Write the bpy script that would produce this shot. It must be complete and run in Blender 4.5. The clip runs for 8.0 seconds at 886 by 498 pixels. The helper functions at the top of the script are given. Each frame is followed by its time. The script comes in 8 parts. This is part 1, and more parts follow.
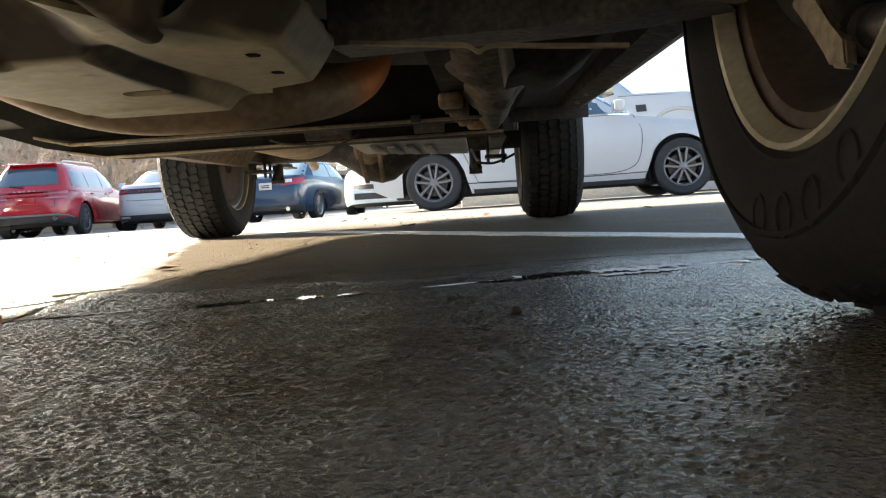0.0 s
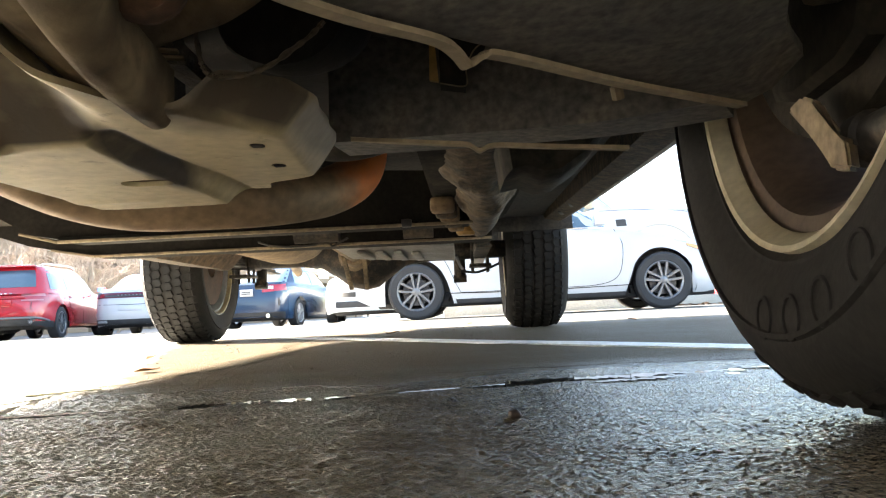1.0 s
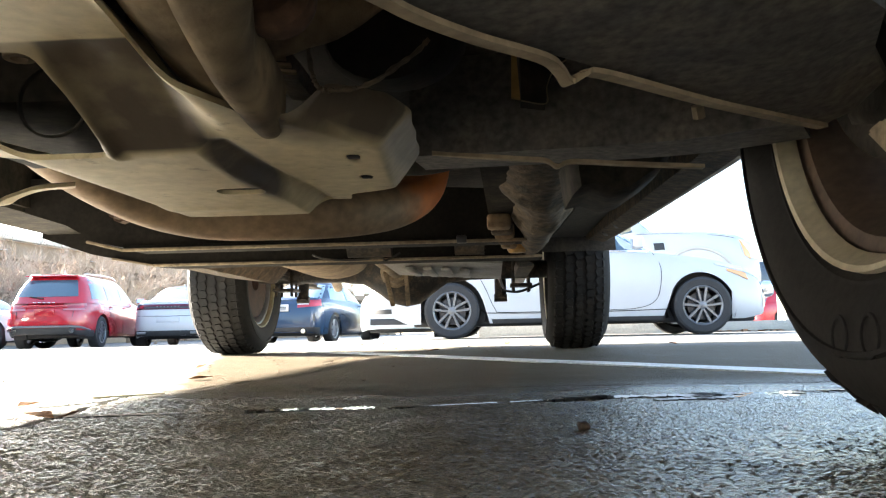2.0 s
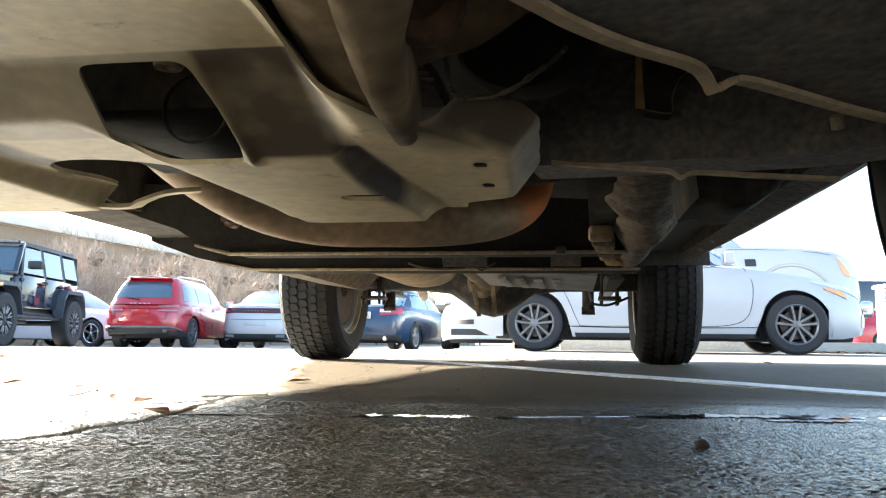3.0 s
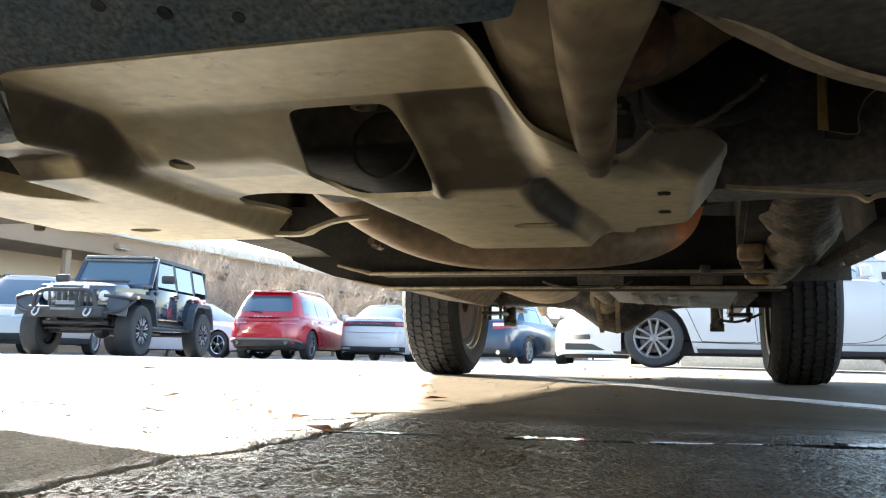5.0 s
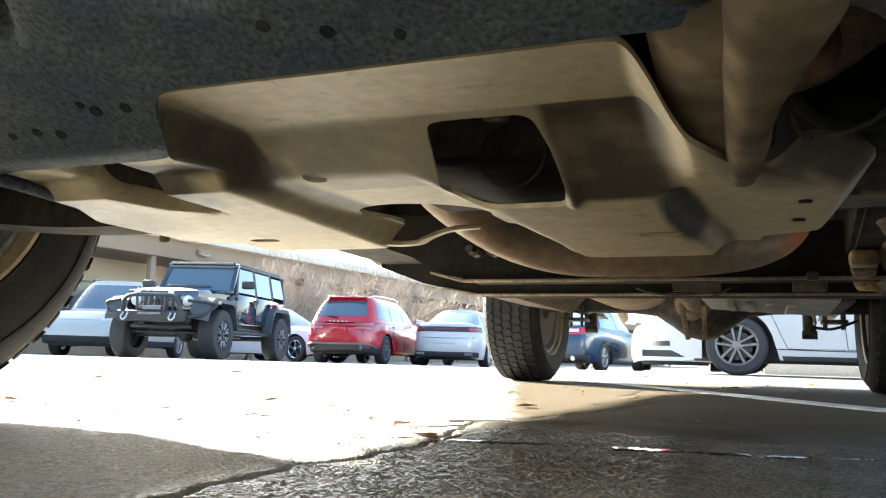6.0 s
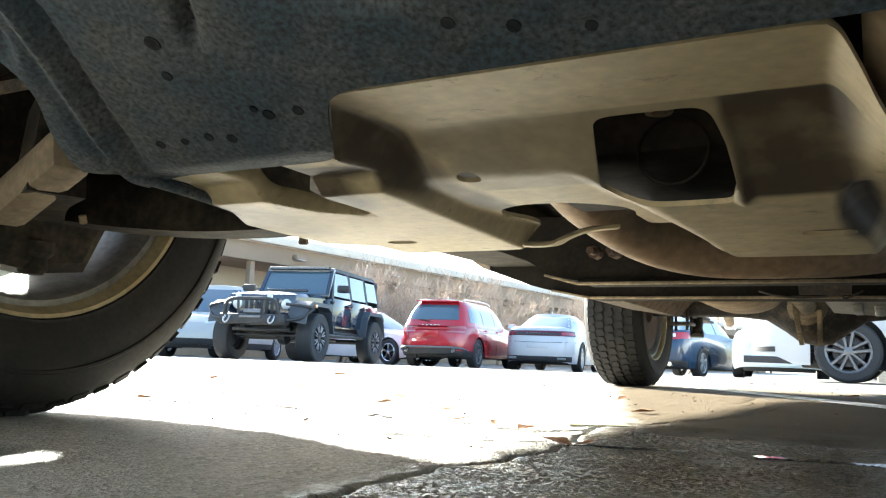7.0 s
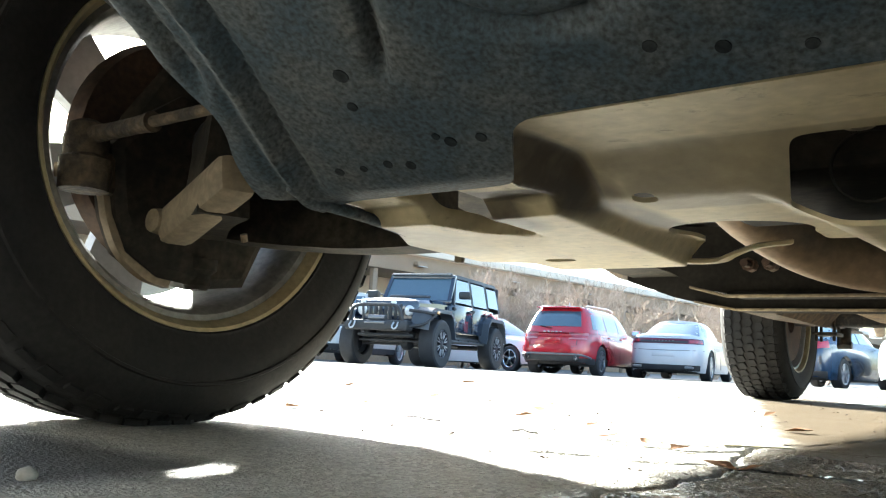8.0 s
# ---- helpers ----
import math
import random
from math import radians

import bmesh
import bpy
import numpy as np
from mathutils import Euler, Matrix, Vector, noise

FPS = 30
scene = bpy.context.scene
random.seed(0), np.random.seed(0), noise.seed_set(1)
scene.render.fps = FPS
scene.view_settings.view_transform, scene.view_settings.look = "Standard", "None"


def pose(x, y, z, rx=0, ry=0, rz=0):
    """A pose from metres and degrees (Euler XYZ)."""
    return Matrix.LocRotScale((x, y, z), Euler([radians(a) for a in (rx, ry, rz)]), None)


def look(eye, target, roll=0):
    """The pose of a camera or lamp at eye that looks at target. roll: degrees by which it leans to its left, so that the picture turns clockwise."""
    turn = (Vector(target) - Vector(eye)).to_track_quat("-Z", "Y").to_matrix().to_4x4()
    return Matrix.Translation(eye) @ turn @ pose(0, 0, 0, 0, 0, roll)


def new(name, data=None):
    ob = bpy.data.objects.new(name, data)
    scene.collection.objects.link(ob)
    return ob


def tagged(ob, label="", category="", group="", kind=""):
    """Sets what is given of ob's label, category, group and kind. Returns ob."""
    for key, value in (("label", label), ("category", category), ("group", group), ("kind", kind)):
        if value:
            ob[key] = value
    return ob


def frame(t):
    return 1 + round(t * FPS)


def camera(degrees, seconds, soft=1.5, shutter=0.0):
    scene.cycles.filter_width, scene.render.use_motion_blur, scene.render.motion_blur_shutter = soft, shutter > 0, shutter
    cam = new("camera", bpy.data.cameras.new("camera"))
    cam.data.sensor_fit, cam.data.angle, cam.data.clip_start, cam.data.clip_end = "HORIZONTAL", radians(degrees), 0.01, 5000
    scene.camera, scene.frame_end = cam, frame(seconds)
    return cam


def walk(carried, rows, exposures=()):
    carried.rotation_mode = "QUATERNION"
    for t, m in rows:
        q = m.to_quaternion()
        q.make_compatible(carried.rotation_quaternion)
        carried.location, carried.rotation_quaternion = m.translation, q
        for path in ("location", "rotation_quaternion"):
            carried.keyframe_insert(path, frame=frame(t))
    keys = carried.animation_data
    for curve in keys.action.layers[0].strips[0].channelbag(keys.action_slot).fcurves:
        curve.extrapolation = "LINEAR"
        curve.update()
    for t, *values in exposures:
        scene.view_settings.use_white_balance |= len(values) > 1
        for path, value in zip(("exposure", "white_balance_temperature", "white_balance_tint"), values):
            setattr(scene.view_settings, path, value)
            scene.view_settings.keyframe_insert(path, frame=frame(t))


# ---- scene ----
cam = camera(57.4, 8.0, soft=1.2)
PATH = [
    (0, (0.461, 0.312, 0.101), (0.365, 2.307, -0.016), -3.7),
    (0.2, (0.463, 0.323, 0.095), (0.392, 2.323, 0.097), -3.2),
    (0.5, (0.464, 0.332, 0.09), (0.447, 2.329, 0.199), -2.6),
    (1, (0.446, 0.325, 0.092), (0.412, 2.318, 0.244), -2.7),
    (2.3, (0.401, 0.304, 0.084), (0.229, 2.286, 0.296), -0.4),
    (2.5, (0.393, 0.307, 0.086), (0.167, 2.282, 0.3), -0.1),
    (3, (0.382, 0.304, 0.084), (0.068, 2.265, 0.314), 0.7),
    (3.5, (0.371, 0.3, 0.086), (0.025, 2.255, 0.327), 0.9),
    (4, (0.356, 0.296, 0.086), (-0.083, 2.231, 0.339), 1.1),
    (4.5, (0.344, 0.291, 0.088), (-0.201, 2.199, 0.339), 1.2),
    (5.8, (0.311, 0.274, 0.099), (-0.354, 2.141, 0.37), 1.8),
    (6, (0.299, 0.272, 0.096), (-0.447, 2.109, 0.362), 1.7),
    (6.5, (0.277, 0.267, 0.095), (-0.639, 2.025, 0.362), 2.2),
    (7, (0.255, 0.261, 0.093), (-0.691, 2.003, 0.361), 2.2),
    (7.5, (0.237, 0.254, 0.097), (-0.854, 1.909, 0.363), 2.5),
    (8, (0.221, 0.246, 0.104), (-0.972, 1.829, 0.373), 2.9),
]
walk(cam, [(t, look(eye, target, roll)) for t, eye, target, roll in PATH],
     ((0, 2.66, 7000, 10), (0.3, 3.12, 7000, 10), (0.7, 3.82, 7000, 10), (1.2, 3.86, 6950, 10), (2.5, 3.38, 6450, 8), (4.5, 3.26, 6400, 8), (6.5, 3.25, 6300, 5), (8, 3.14, 6100, 3)))

# ---- light ----
SUN_TO = Vector((-0.88, 0.48, 0.44)).normalized()
world = bpy.data.worlds.new("sky")
scene.world = world
world.use_nodes = True
wn = world.node_tree.nodes
sky = wn.new("ShaderNodeTexSky")
sky.sky_type = "NISHITA"
sky.sun_disc = False
sky.sun_elevation = math.asin(SUN_TO.z)
sky.sun_rotation = math.atan2(SUN_TO.x, SUN_TO.y)
sky.dust_density = 1.5
sky.air_density = 1.0
wn["Background"].inputs["Strength"].default_value = 0.08
world.node_tree.links.new(sky.outputs[0], wn["Background"].inputs["Color"])
sun_data = bpy.data.lights.new("sun", "SUN")
sun_data.energy = 5.0
sun_data.angle = radians(2.2)
sun_data.color = (1.0, 0.93, 0.83)
sun = new("sun", sun_data)
sun.matrix_world = look(SUN_TO * 60, (0, 0, 0))


# ---- materials ----
def rgba(c):
    return (c[0], c[1], c[2], 1.0)


def surface(name, base, second=None, rough=0.5, metal=0.0, coarse=3.0, fine=60.0, mix=0.5, grain=0.25,
            bump=0.2, depth=0.004, rough2=None, coat=0.0, spec=0.5, island=0.0):
    """A worn surface: two colours mixed by coarse noise, a fine grain on top, and a fine relief."""
    m = bpy.data.materials.new(name)
    m.use_nodes = True
    n, l = m.node_tree.nodes, m.node_tree.links
    p = n["Principled BSDF"]
    second = second or tuple(c * 0.7 for c in base)
    tc = n.new("ShaderNodeTexCoord")
    big = n.new("ShaderNodeTexNoise")
    big.inputs["Scale"].default_value = coarse
    big.inputs["Detail"].default_value = 5
    big.inputs["Roughness"].default_value = 0.62
    l.new(tc.outputs["Object"], big.inputs["Vector"])
    ramp = n.new("ShaderNodeValToRGB")
    ramp.color_ramp.elements[0].position = max(0.0, mix - 0.16)
    ramp.color_ramp.elements[1].position = min(1.0, mix + 0.16)
    ramp.color_ramp.elements[0].color = rgba(base)
    ramp.color_ramp.elements[1].color = rgba(second)
    l.new(big.outputs["Fac"], ramp.inputs["Fac"])
    small = n.new("ShaderNodeTexNoise")
    small.inputs["Scale"].default_value = fine
    small.inputs["Detail"].default_value = 4
    l.new(tc.outputs["Object"], small.inputs["Vector"])
    g = n.new("ShaderNodeMapRange")
    g.inputs["From Min"].default_value, g.inputs["From Max"].default_value = 0.25, 0.75
    g.inputs["To Min"].default_value, g.inputs["To Max"].default_value = 1 - grain, 1 + grain
    l.new(small.outputs["Fac"], g.inputs["Value"])
    mul = n.new("ShaderNodeMix")
    mul.data_type, mul.blend_type = "RGBA", "MULTIPLY"
    mul.inputs["Factor"].default_value = 1.0
    l.new(ramp.outputs["Color"], mul.inputs["A"])
    l.new(g.outputs["Result"], mul.inputs["B"])
    l.new(mul.outputs["Result"], p.inputs["Base Color"])
    r = n.new("ShaderNodeMapRange")
    r.inputs["To Min"].default_value, r.inputs["To Max"].default_value = rough, rough if rough2 is None else rough2
    r.inputs["From Min"].default_value, r.inputs["From Max"].default_value = 0.3, 0.7
    l.new(big.outputs["Fac"], r.inputs["Value"])
    l.new(r.outputs["Result"], p.inputs["Roughness"])
    p.inputs["Metallic"].default_value = metal
    p.inputs["Coat Weight"].default_value = coat
    p.inputs["Coat Roughness"].default_value = 0.05
    p.inputs["Specular IOR Level"].default_value = spec
    if bump:
        b = n.new("ShaderNodeBump")
        b.inputs["Strength"].default_value = bump
        b.inputs["Distance"].default_value = depth
        l.new(small.outputs["Fac"], b.inputs["Height"])
        l.new(b.outputs["Normal"], p.inputs["Normal"])
    return m


def paint(name, base, rough=0.28, coat=0.6):
    return surface(name, base, tuple(c * 0.93 for c in base), rough, 0.0, 1.5, 300, grain=0.04, bump=0.0, coat=coat)


def clear_glass(name, tint, rough=0.02):
    m = surface(name, tint, tint, rough, 0.0, 2, 20, grain=0.05, bump=0.0, spec=0.9, coat=0.8)
    return m


MAT = {
    "rubber": surface("tyre_rubber", (0.012, 0.0120, 0.0122), (0.024, 0.0215, 0.019), 0.8, 0, 6, 140, spec=0.3, grain=0.3, bump=0.25, depth=0.002),
    "brown_rim": surface("brake_dusted_rim", (0.17, 0.115, 0.075), (0.10, 0.07, 0.05), 0.6, 0.2, 8, 100, grain=0.25, bump=0.2, depth=0.001),
    "rim_cream": surface("cream_stained_rim_lip", (0.68, 0.62, 0.47), (0.55, 0.47, 0.31), 0.5, 0.1, 8, 100, grain=0.15, bump=0.1, depth=0.001),
    "rubber_far": surface("far_tyre_rubber", (0.018, 0.018, 0.02), (0.027, 0.027, 0.029), 0.7, 0, 6, 60, grain=0.15, bump=0.0),
    "skid": surface("dusty_tan_skid_metal", (0.545, 0.447, 0.262), (0.43, 0.340, 0.186), 0.6, 0.1, 7, 90, mix=0.58, grain=0.16, bump=0.18, depth=0.002, rough2=0.45),
    "apron": surface("speckled_dark_plastic", (0.028, 0.043, 0.052), (0.080, 0.079, 0.070), 0.7, 0, 20, 330, mix=0.58, grain=0.85, bump=0.35, depth=0.0015),
    "rib": surface("oily_brown_rib_steel", (0.24, 0.18, 0.105), (0.06, 0.043, 0.028), 0.9, 0.0, 30, 120, mix=0.5, grain=0.45, bump=0.4, depth=0.002, spec=0.2),
    "frame": surface("black_frame_steel", (0.034, 0.031, 0.028), (0.15, 0.112, 0.072), 0.65, 0.1, 22, 140, mix=0.62, grain=0.5, bump=0.3, depth=0.002),
    "frame_dusty": surface("dusty_frame_steel", (0.31, 0.235, 0.145), (0.15, 0.115, 0.075), 0.75, 0.1, 9, 110, grain=0.4, bump=0.4, depth=0.003),
    "caked": surface("brown_caked_mud", (0.27, 0.18, 0.10), (0.12, 0.085, 0.05), 0.9, 0, 30, 120, grain=0.5, bump=0.6, depth=0.004),
    "tan_cast": surface("dusty_tan_casting", (0.29, 0.228, 0.145), (0.18, 0.14, 0.09), 0.8, 0.05, 12, 110, grain=0.25, bump=0.3, depth=0.002),
    "radiator_rust": surface("flaking_brown_rust", (0.17, 0.085, 0.045), (0.075, 0.042, 0.026), 0.85, 0.05, 40, 150, grain=0.45, bump=0.4, depth=0.002),
    "rust": surface("rusty_steel", (0.085, 0.048, 0.03), (0.045, 0.03, 0.022), 0.75, 0.2, 12, 120, grain=0.4, bump=0.4, depth=0.002),
    "alloy": surface("brushed_rim_alloy", (0.50, 0.51, 0.53), (0.38, 0.385, 0.39), 0.5, 0.35, 5, 90, grain=0.12, bump=0.1, depth=0.001),
    "rim_gold": surface("brown_stained_rim_lip", (0.55, 0.46, 0.28), (0.42, 0.33, 0.18), 0.45, 0.25, 8, 100, grain=0.2, bump=0.1, depth=0.001),
    "alloy_far": surface("silver_wheel_alloy", (0.55, 0.56, 0.58), (0.48, 0.49, 0.5), 0.3, 0.7, 4, 50, grain=0.05, bump=0.0),
    "alloy_mid": surface("grey_wheel_alloy", (0.21, 0.213, 0.22), (0.17, 0.172, 0.18), 0.35, 0.6, 4, 50, grain=0.05, bump=0.0),
    "alloy_dark": surface("dark_wheel_alloy", (0.07, 0.075, 0.085), (0.05, 0.05, 0.06), 0.3, 0.6, 4, 50, grain=0.05, bump=0.0),
    "aluminium": surface("dull_cast_aluminium", (0.34, 0.33, 0.30), (0.2, 0.185, 0.16), 0.55, 0.4, 8, 110, grain=0.25, bump=0.3, depth=0.002),
    "brass": surface("brass_bushing", (0.42, 0.25, 0.08), (0.28, 0.16, 0.05), 0.5, 0.3, 20, 120, grain=0.3, bump=0.2, depth=0.001),
    "stain": surface("dark_plastic_plug", (0.012, 0.016, 0.019), (0.032, 0.034, 0.034), 0.9, 0, 20, 190, grain=0.5, bump=0.2, depth=0.001, spec=0.1),
    "arm": surface("dusty_black_arm_steel", (0.078, 0.072, 0.063), (0.15, 0.128, 0.10), 0.7, 0.05, 26, 150, mix=0.6, grain=0.55, bump=0.3, depth=0.002),
    "hub_dark": surface("grimy_dark_hub_casting", (0.016, 0.014, 0.011), (0.05, 0.04, 0.027), 0.85, 0, 24, 120, mix=0.58, grain=0.4, bump=0.3, depth=0.002, spec=0.2),
    # near-black tone of the engine block, gearbox, cross members and mount
    "near_black": surface("near_black_casting", (0.010, 0.009, 0.008), (0.02, 0.017, 0.014), 0.95, 0, 20, 120, grain=0.3, bump=0.3, depth=0.002, spec=0.15),
    "gusset": surface("brown_caked_casting", (0.105, 0.074, 0.042), (0.026, 0.020, 0.014), 0.85, 0.0, 34, 110, grain=0.5, bump=0.6, depth=0.006),
    "flare": surface("grey_blue_plastic", (0.06, 0.07, 0.085), (0.05, 0.06, 0.075), 0.5, 0, 4, 60, grain=0.08, bump=0.0),
    "lamp_dark": surface("dark_red_lamp_band", (0.10, 0.008, 0.018), (0.07, 0.006, 0.015), 0.12, 0, 4, 60, grain=0.05, bump=0.0, coat=0.6),
    "added_wall": surface("added_wall_grey", (0.15, 0.147, 0.14), (0.12, 0.117, 0.112), 0.9, 0, 2, 40, grain=0.15, bump=0.3, depth=0.006),
    "black": surface("black_plastic", (0.018, 0.018, 0.019), (0.03, 0.03, 0.032), 0.5, 0, 6, 100, grain=0.2, bump=0.0),
    "under": surface("undercoated_floor_pan", (0.03, 0.029, 0.028), (0.06, 0.05, 0.04), 0.85, 0, 5, 80, grain=0.4, bump=0.4, depth=0.004),
    "truck": paint("dark_grey_truck_paint", (0.06, 0.065, 0.07)),
    "white": paint("white_car_paint", (0.50, 0.51, 0.53)),
    "white_b": paint("pale_blue_white_car_paint", (0.66, 0.74, 0.78)),
    "pinkish": paint("pearl_pink_car_paint", (0.74, 0.68, 0.68)),
    "silver": paint("silver_car_paint", (0.50, 0.48, 0.45)),
    "red": paint("red_car_paint", (0.42, 0.012, 0.022), 0.22, 1.0),
    "blue": paint("blue_car_paint", (0.010, 0.032, 0.075), 0.25, 0.5),
    "navy": paint("dark_blue_car_paint", (0.008, 0.016, 0.034), 0.12, 1.0),
    "glass": clear_glass("tinted_car_glass", (0.05, 0.09, 0.12)),
    "glass_light": clear_glass("bright_car_glass", (0.18, 0.26, 0.29)),
    "lamp_red": clear_glass("red_lamp_lens", (0.32, 0.012, 0.02), 0.08),
    "lamp_pink": clear_glass("pale_pink_lamp_lens", (0.42, 0.14, 0.14), 0.15),
    "lamp_clear": clear_glass("clear_lamp_lens", (0.62, 0.63, 0.62), 0.1),
    "lamp_amber": clear_glass("amber_lamp_lens", (0.75, 0.36, 0.12), 0.1),
    "chrome": surface("bright_chrome", (0.75, 0.76, 0.77), (0.65, 0.66, 0.67), 0.12, 1.0, 5, 50, grain=0.05, bump=0.0),
    "seam": surface("dark_panel_gap", (0.02, 0.02, 0.022), (0.03, 0.03, 0.03), 0.7, 0, 5, 50, grain=0.1, bump=0.0),
    "leaf": surface("dry_brown_leaf", (0.33, 0.16, 0.06), (0.18, 0.085, 0.035), 0.75, 0, 40, 200, grain=0.3, bump=0.3, depth=0.001),
    "stone": surface("pale_stone", (0.5, 0.48, 0.42), (0.36, 0.34, 0.3), 0.8, 0, 60, 250, grain=0.25, bump=0.4, depth=0.001),
    "crumb": surface("brown_leaf_crumb", (0.09, 0.055, 0.03), (0.04, 0.03, 0.022), 0.85, 0, 60, 250, grain=0.3, bump=0.0),
    "stone_dark": surface("dark_stone", (0.04, 0.03, 0.025), (0.07, 0.05, 0.04), 0.7, 0, 60, 250, grain=0.3, bump=0.4, depth=0.001),
    "wall": surface("beige_stucco_wall", (0.64, 0.53, 0.40), (0.57, 0.47, 0.35), 0.9, 0, 0.4, 25, grain=0.1, bump=0.2, depth=0.01),
    "fascia": surface("brown_fascia_board", (0.33, 0.245, 0.175), (0.28, 0.205, 0.145), 0.85, 0, 0.6, 30, grain=0.12, bump=0.1, depth=0.005),
    "roof": surface("pale_roof_edge", (0.72, 0.65, 0.56), (0.62, 0.55, 0.47), 0.8, 0, 0.5, 20, grain=0.12, bump=0.1, depth=0.01),
    "bark": surface("bare_twig_bark", (0.46, 0.38, 0.30), (0.34, 0.26, 0.20), 0.9, 0, 5, 40, grain=0.3, bump=0.0),
    "kerb": surface("concrete_kerb", (0.44, 0.42, 0.37), (0.33, 0.31, 0.27), 0.85, 0, 2, 60, grain=0.2, bump=0.3, depth=0.004),
    "brick": surface("white_painted_brick", (0.74, 0.73, 0.70), (0.62, 0.6, 0.57), 0.8, 0, 1, 40, grain=0.1, bump=0.3, depth=0.004),
    "line": surface("worn_white_road_paint", (0.86, 0.85, 0.80), (0.56, 0.54, 0.49), 0.6, 0, 14, 130, mix=0.62, grain=0.3, bump=0.3, depth=0.002),
    "line_yellow": surface("faded_yellow_road_paint", (0.58, 0.53, 0.36), (0.42, 0.40, 0.34), 0.7, 0, 14, 130, mix=0.5, grain=0.3, bump=0.3, depth=0.002),
    "water": surface("puddle_water", (0.03, 0.028, 0.025), (0.03, 0.028, 0.025), 0.03, 0, 5, 30, grain=0.0, bump=0.06, depth=0.001, spec=0.7),
}


def exhaust_material():
    """Brown pipe that turns orange at its hot bend, with sooty streaks."""
    m = surface("heat_stained_exhaust", (0.28, 0.19, 0.11), (0.16, 0.105, 0.06), 0.6, 0.2, 6, 80, mix=0.55, grain=0.3, bump=0.25, depth=0.002)
    n, l = m.node_tree.nodes, m.node_tree.links
    base = n["Principled BSDF"].inputs["Base Color"]
    brown = base.links[0].from_socket
    tc = n.new("ShaderNodeTexCoord")
    sep = n.new("ShaderNodeSeparateXYZ")
    l.new(tc.outputs["Object"], sep.inputs[0])
    noise = n.new("ShaderNodeTexNoise")
    noise.inputs["Scale"].default_value = 22
    noise.inputs["Detail"].default_value = 5
    l.new(tc.outputs["Object"], noise.inputs["Vector"])
    add = n.new("ShaderNodeMath")
    add.operation = "MULTIPLY_ADD"
    add.inputs[1].default_value = 0.10
    l.new(noise.outputs["Fac"], add.inputs[0])
    l.new(sep.outputs["X"], add.inputs[2])
    r = n.new("ShaderNodeMapRange")
    r.interpolation_type = "SMOOTHSTEP"
    r.inputs["From Min"].default_value, r.inputs["From Max"].default_value = 0.335, 0.41
    l.new(add.outputs[0], r.inputs["Value"])
    mix = n.new("ShaderNodeMix")
    mix.data_type = "RGBA"
    mix.inputs["B"].default_value = (0.78, 0.22, 0.04, 1)
    l.new(r.outputs["Result"], mix.inputs["Factor"])
    l.new(brown, mix.inputs["A"])
    l.new(mix.outputs["Result"], base)
    return m


MAT["exhaust"] = exhaust_material()


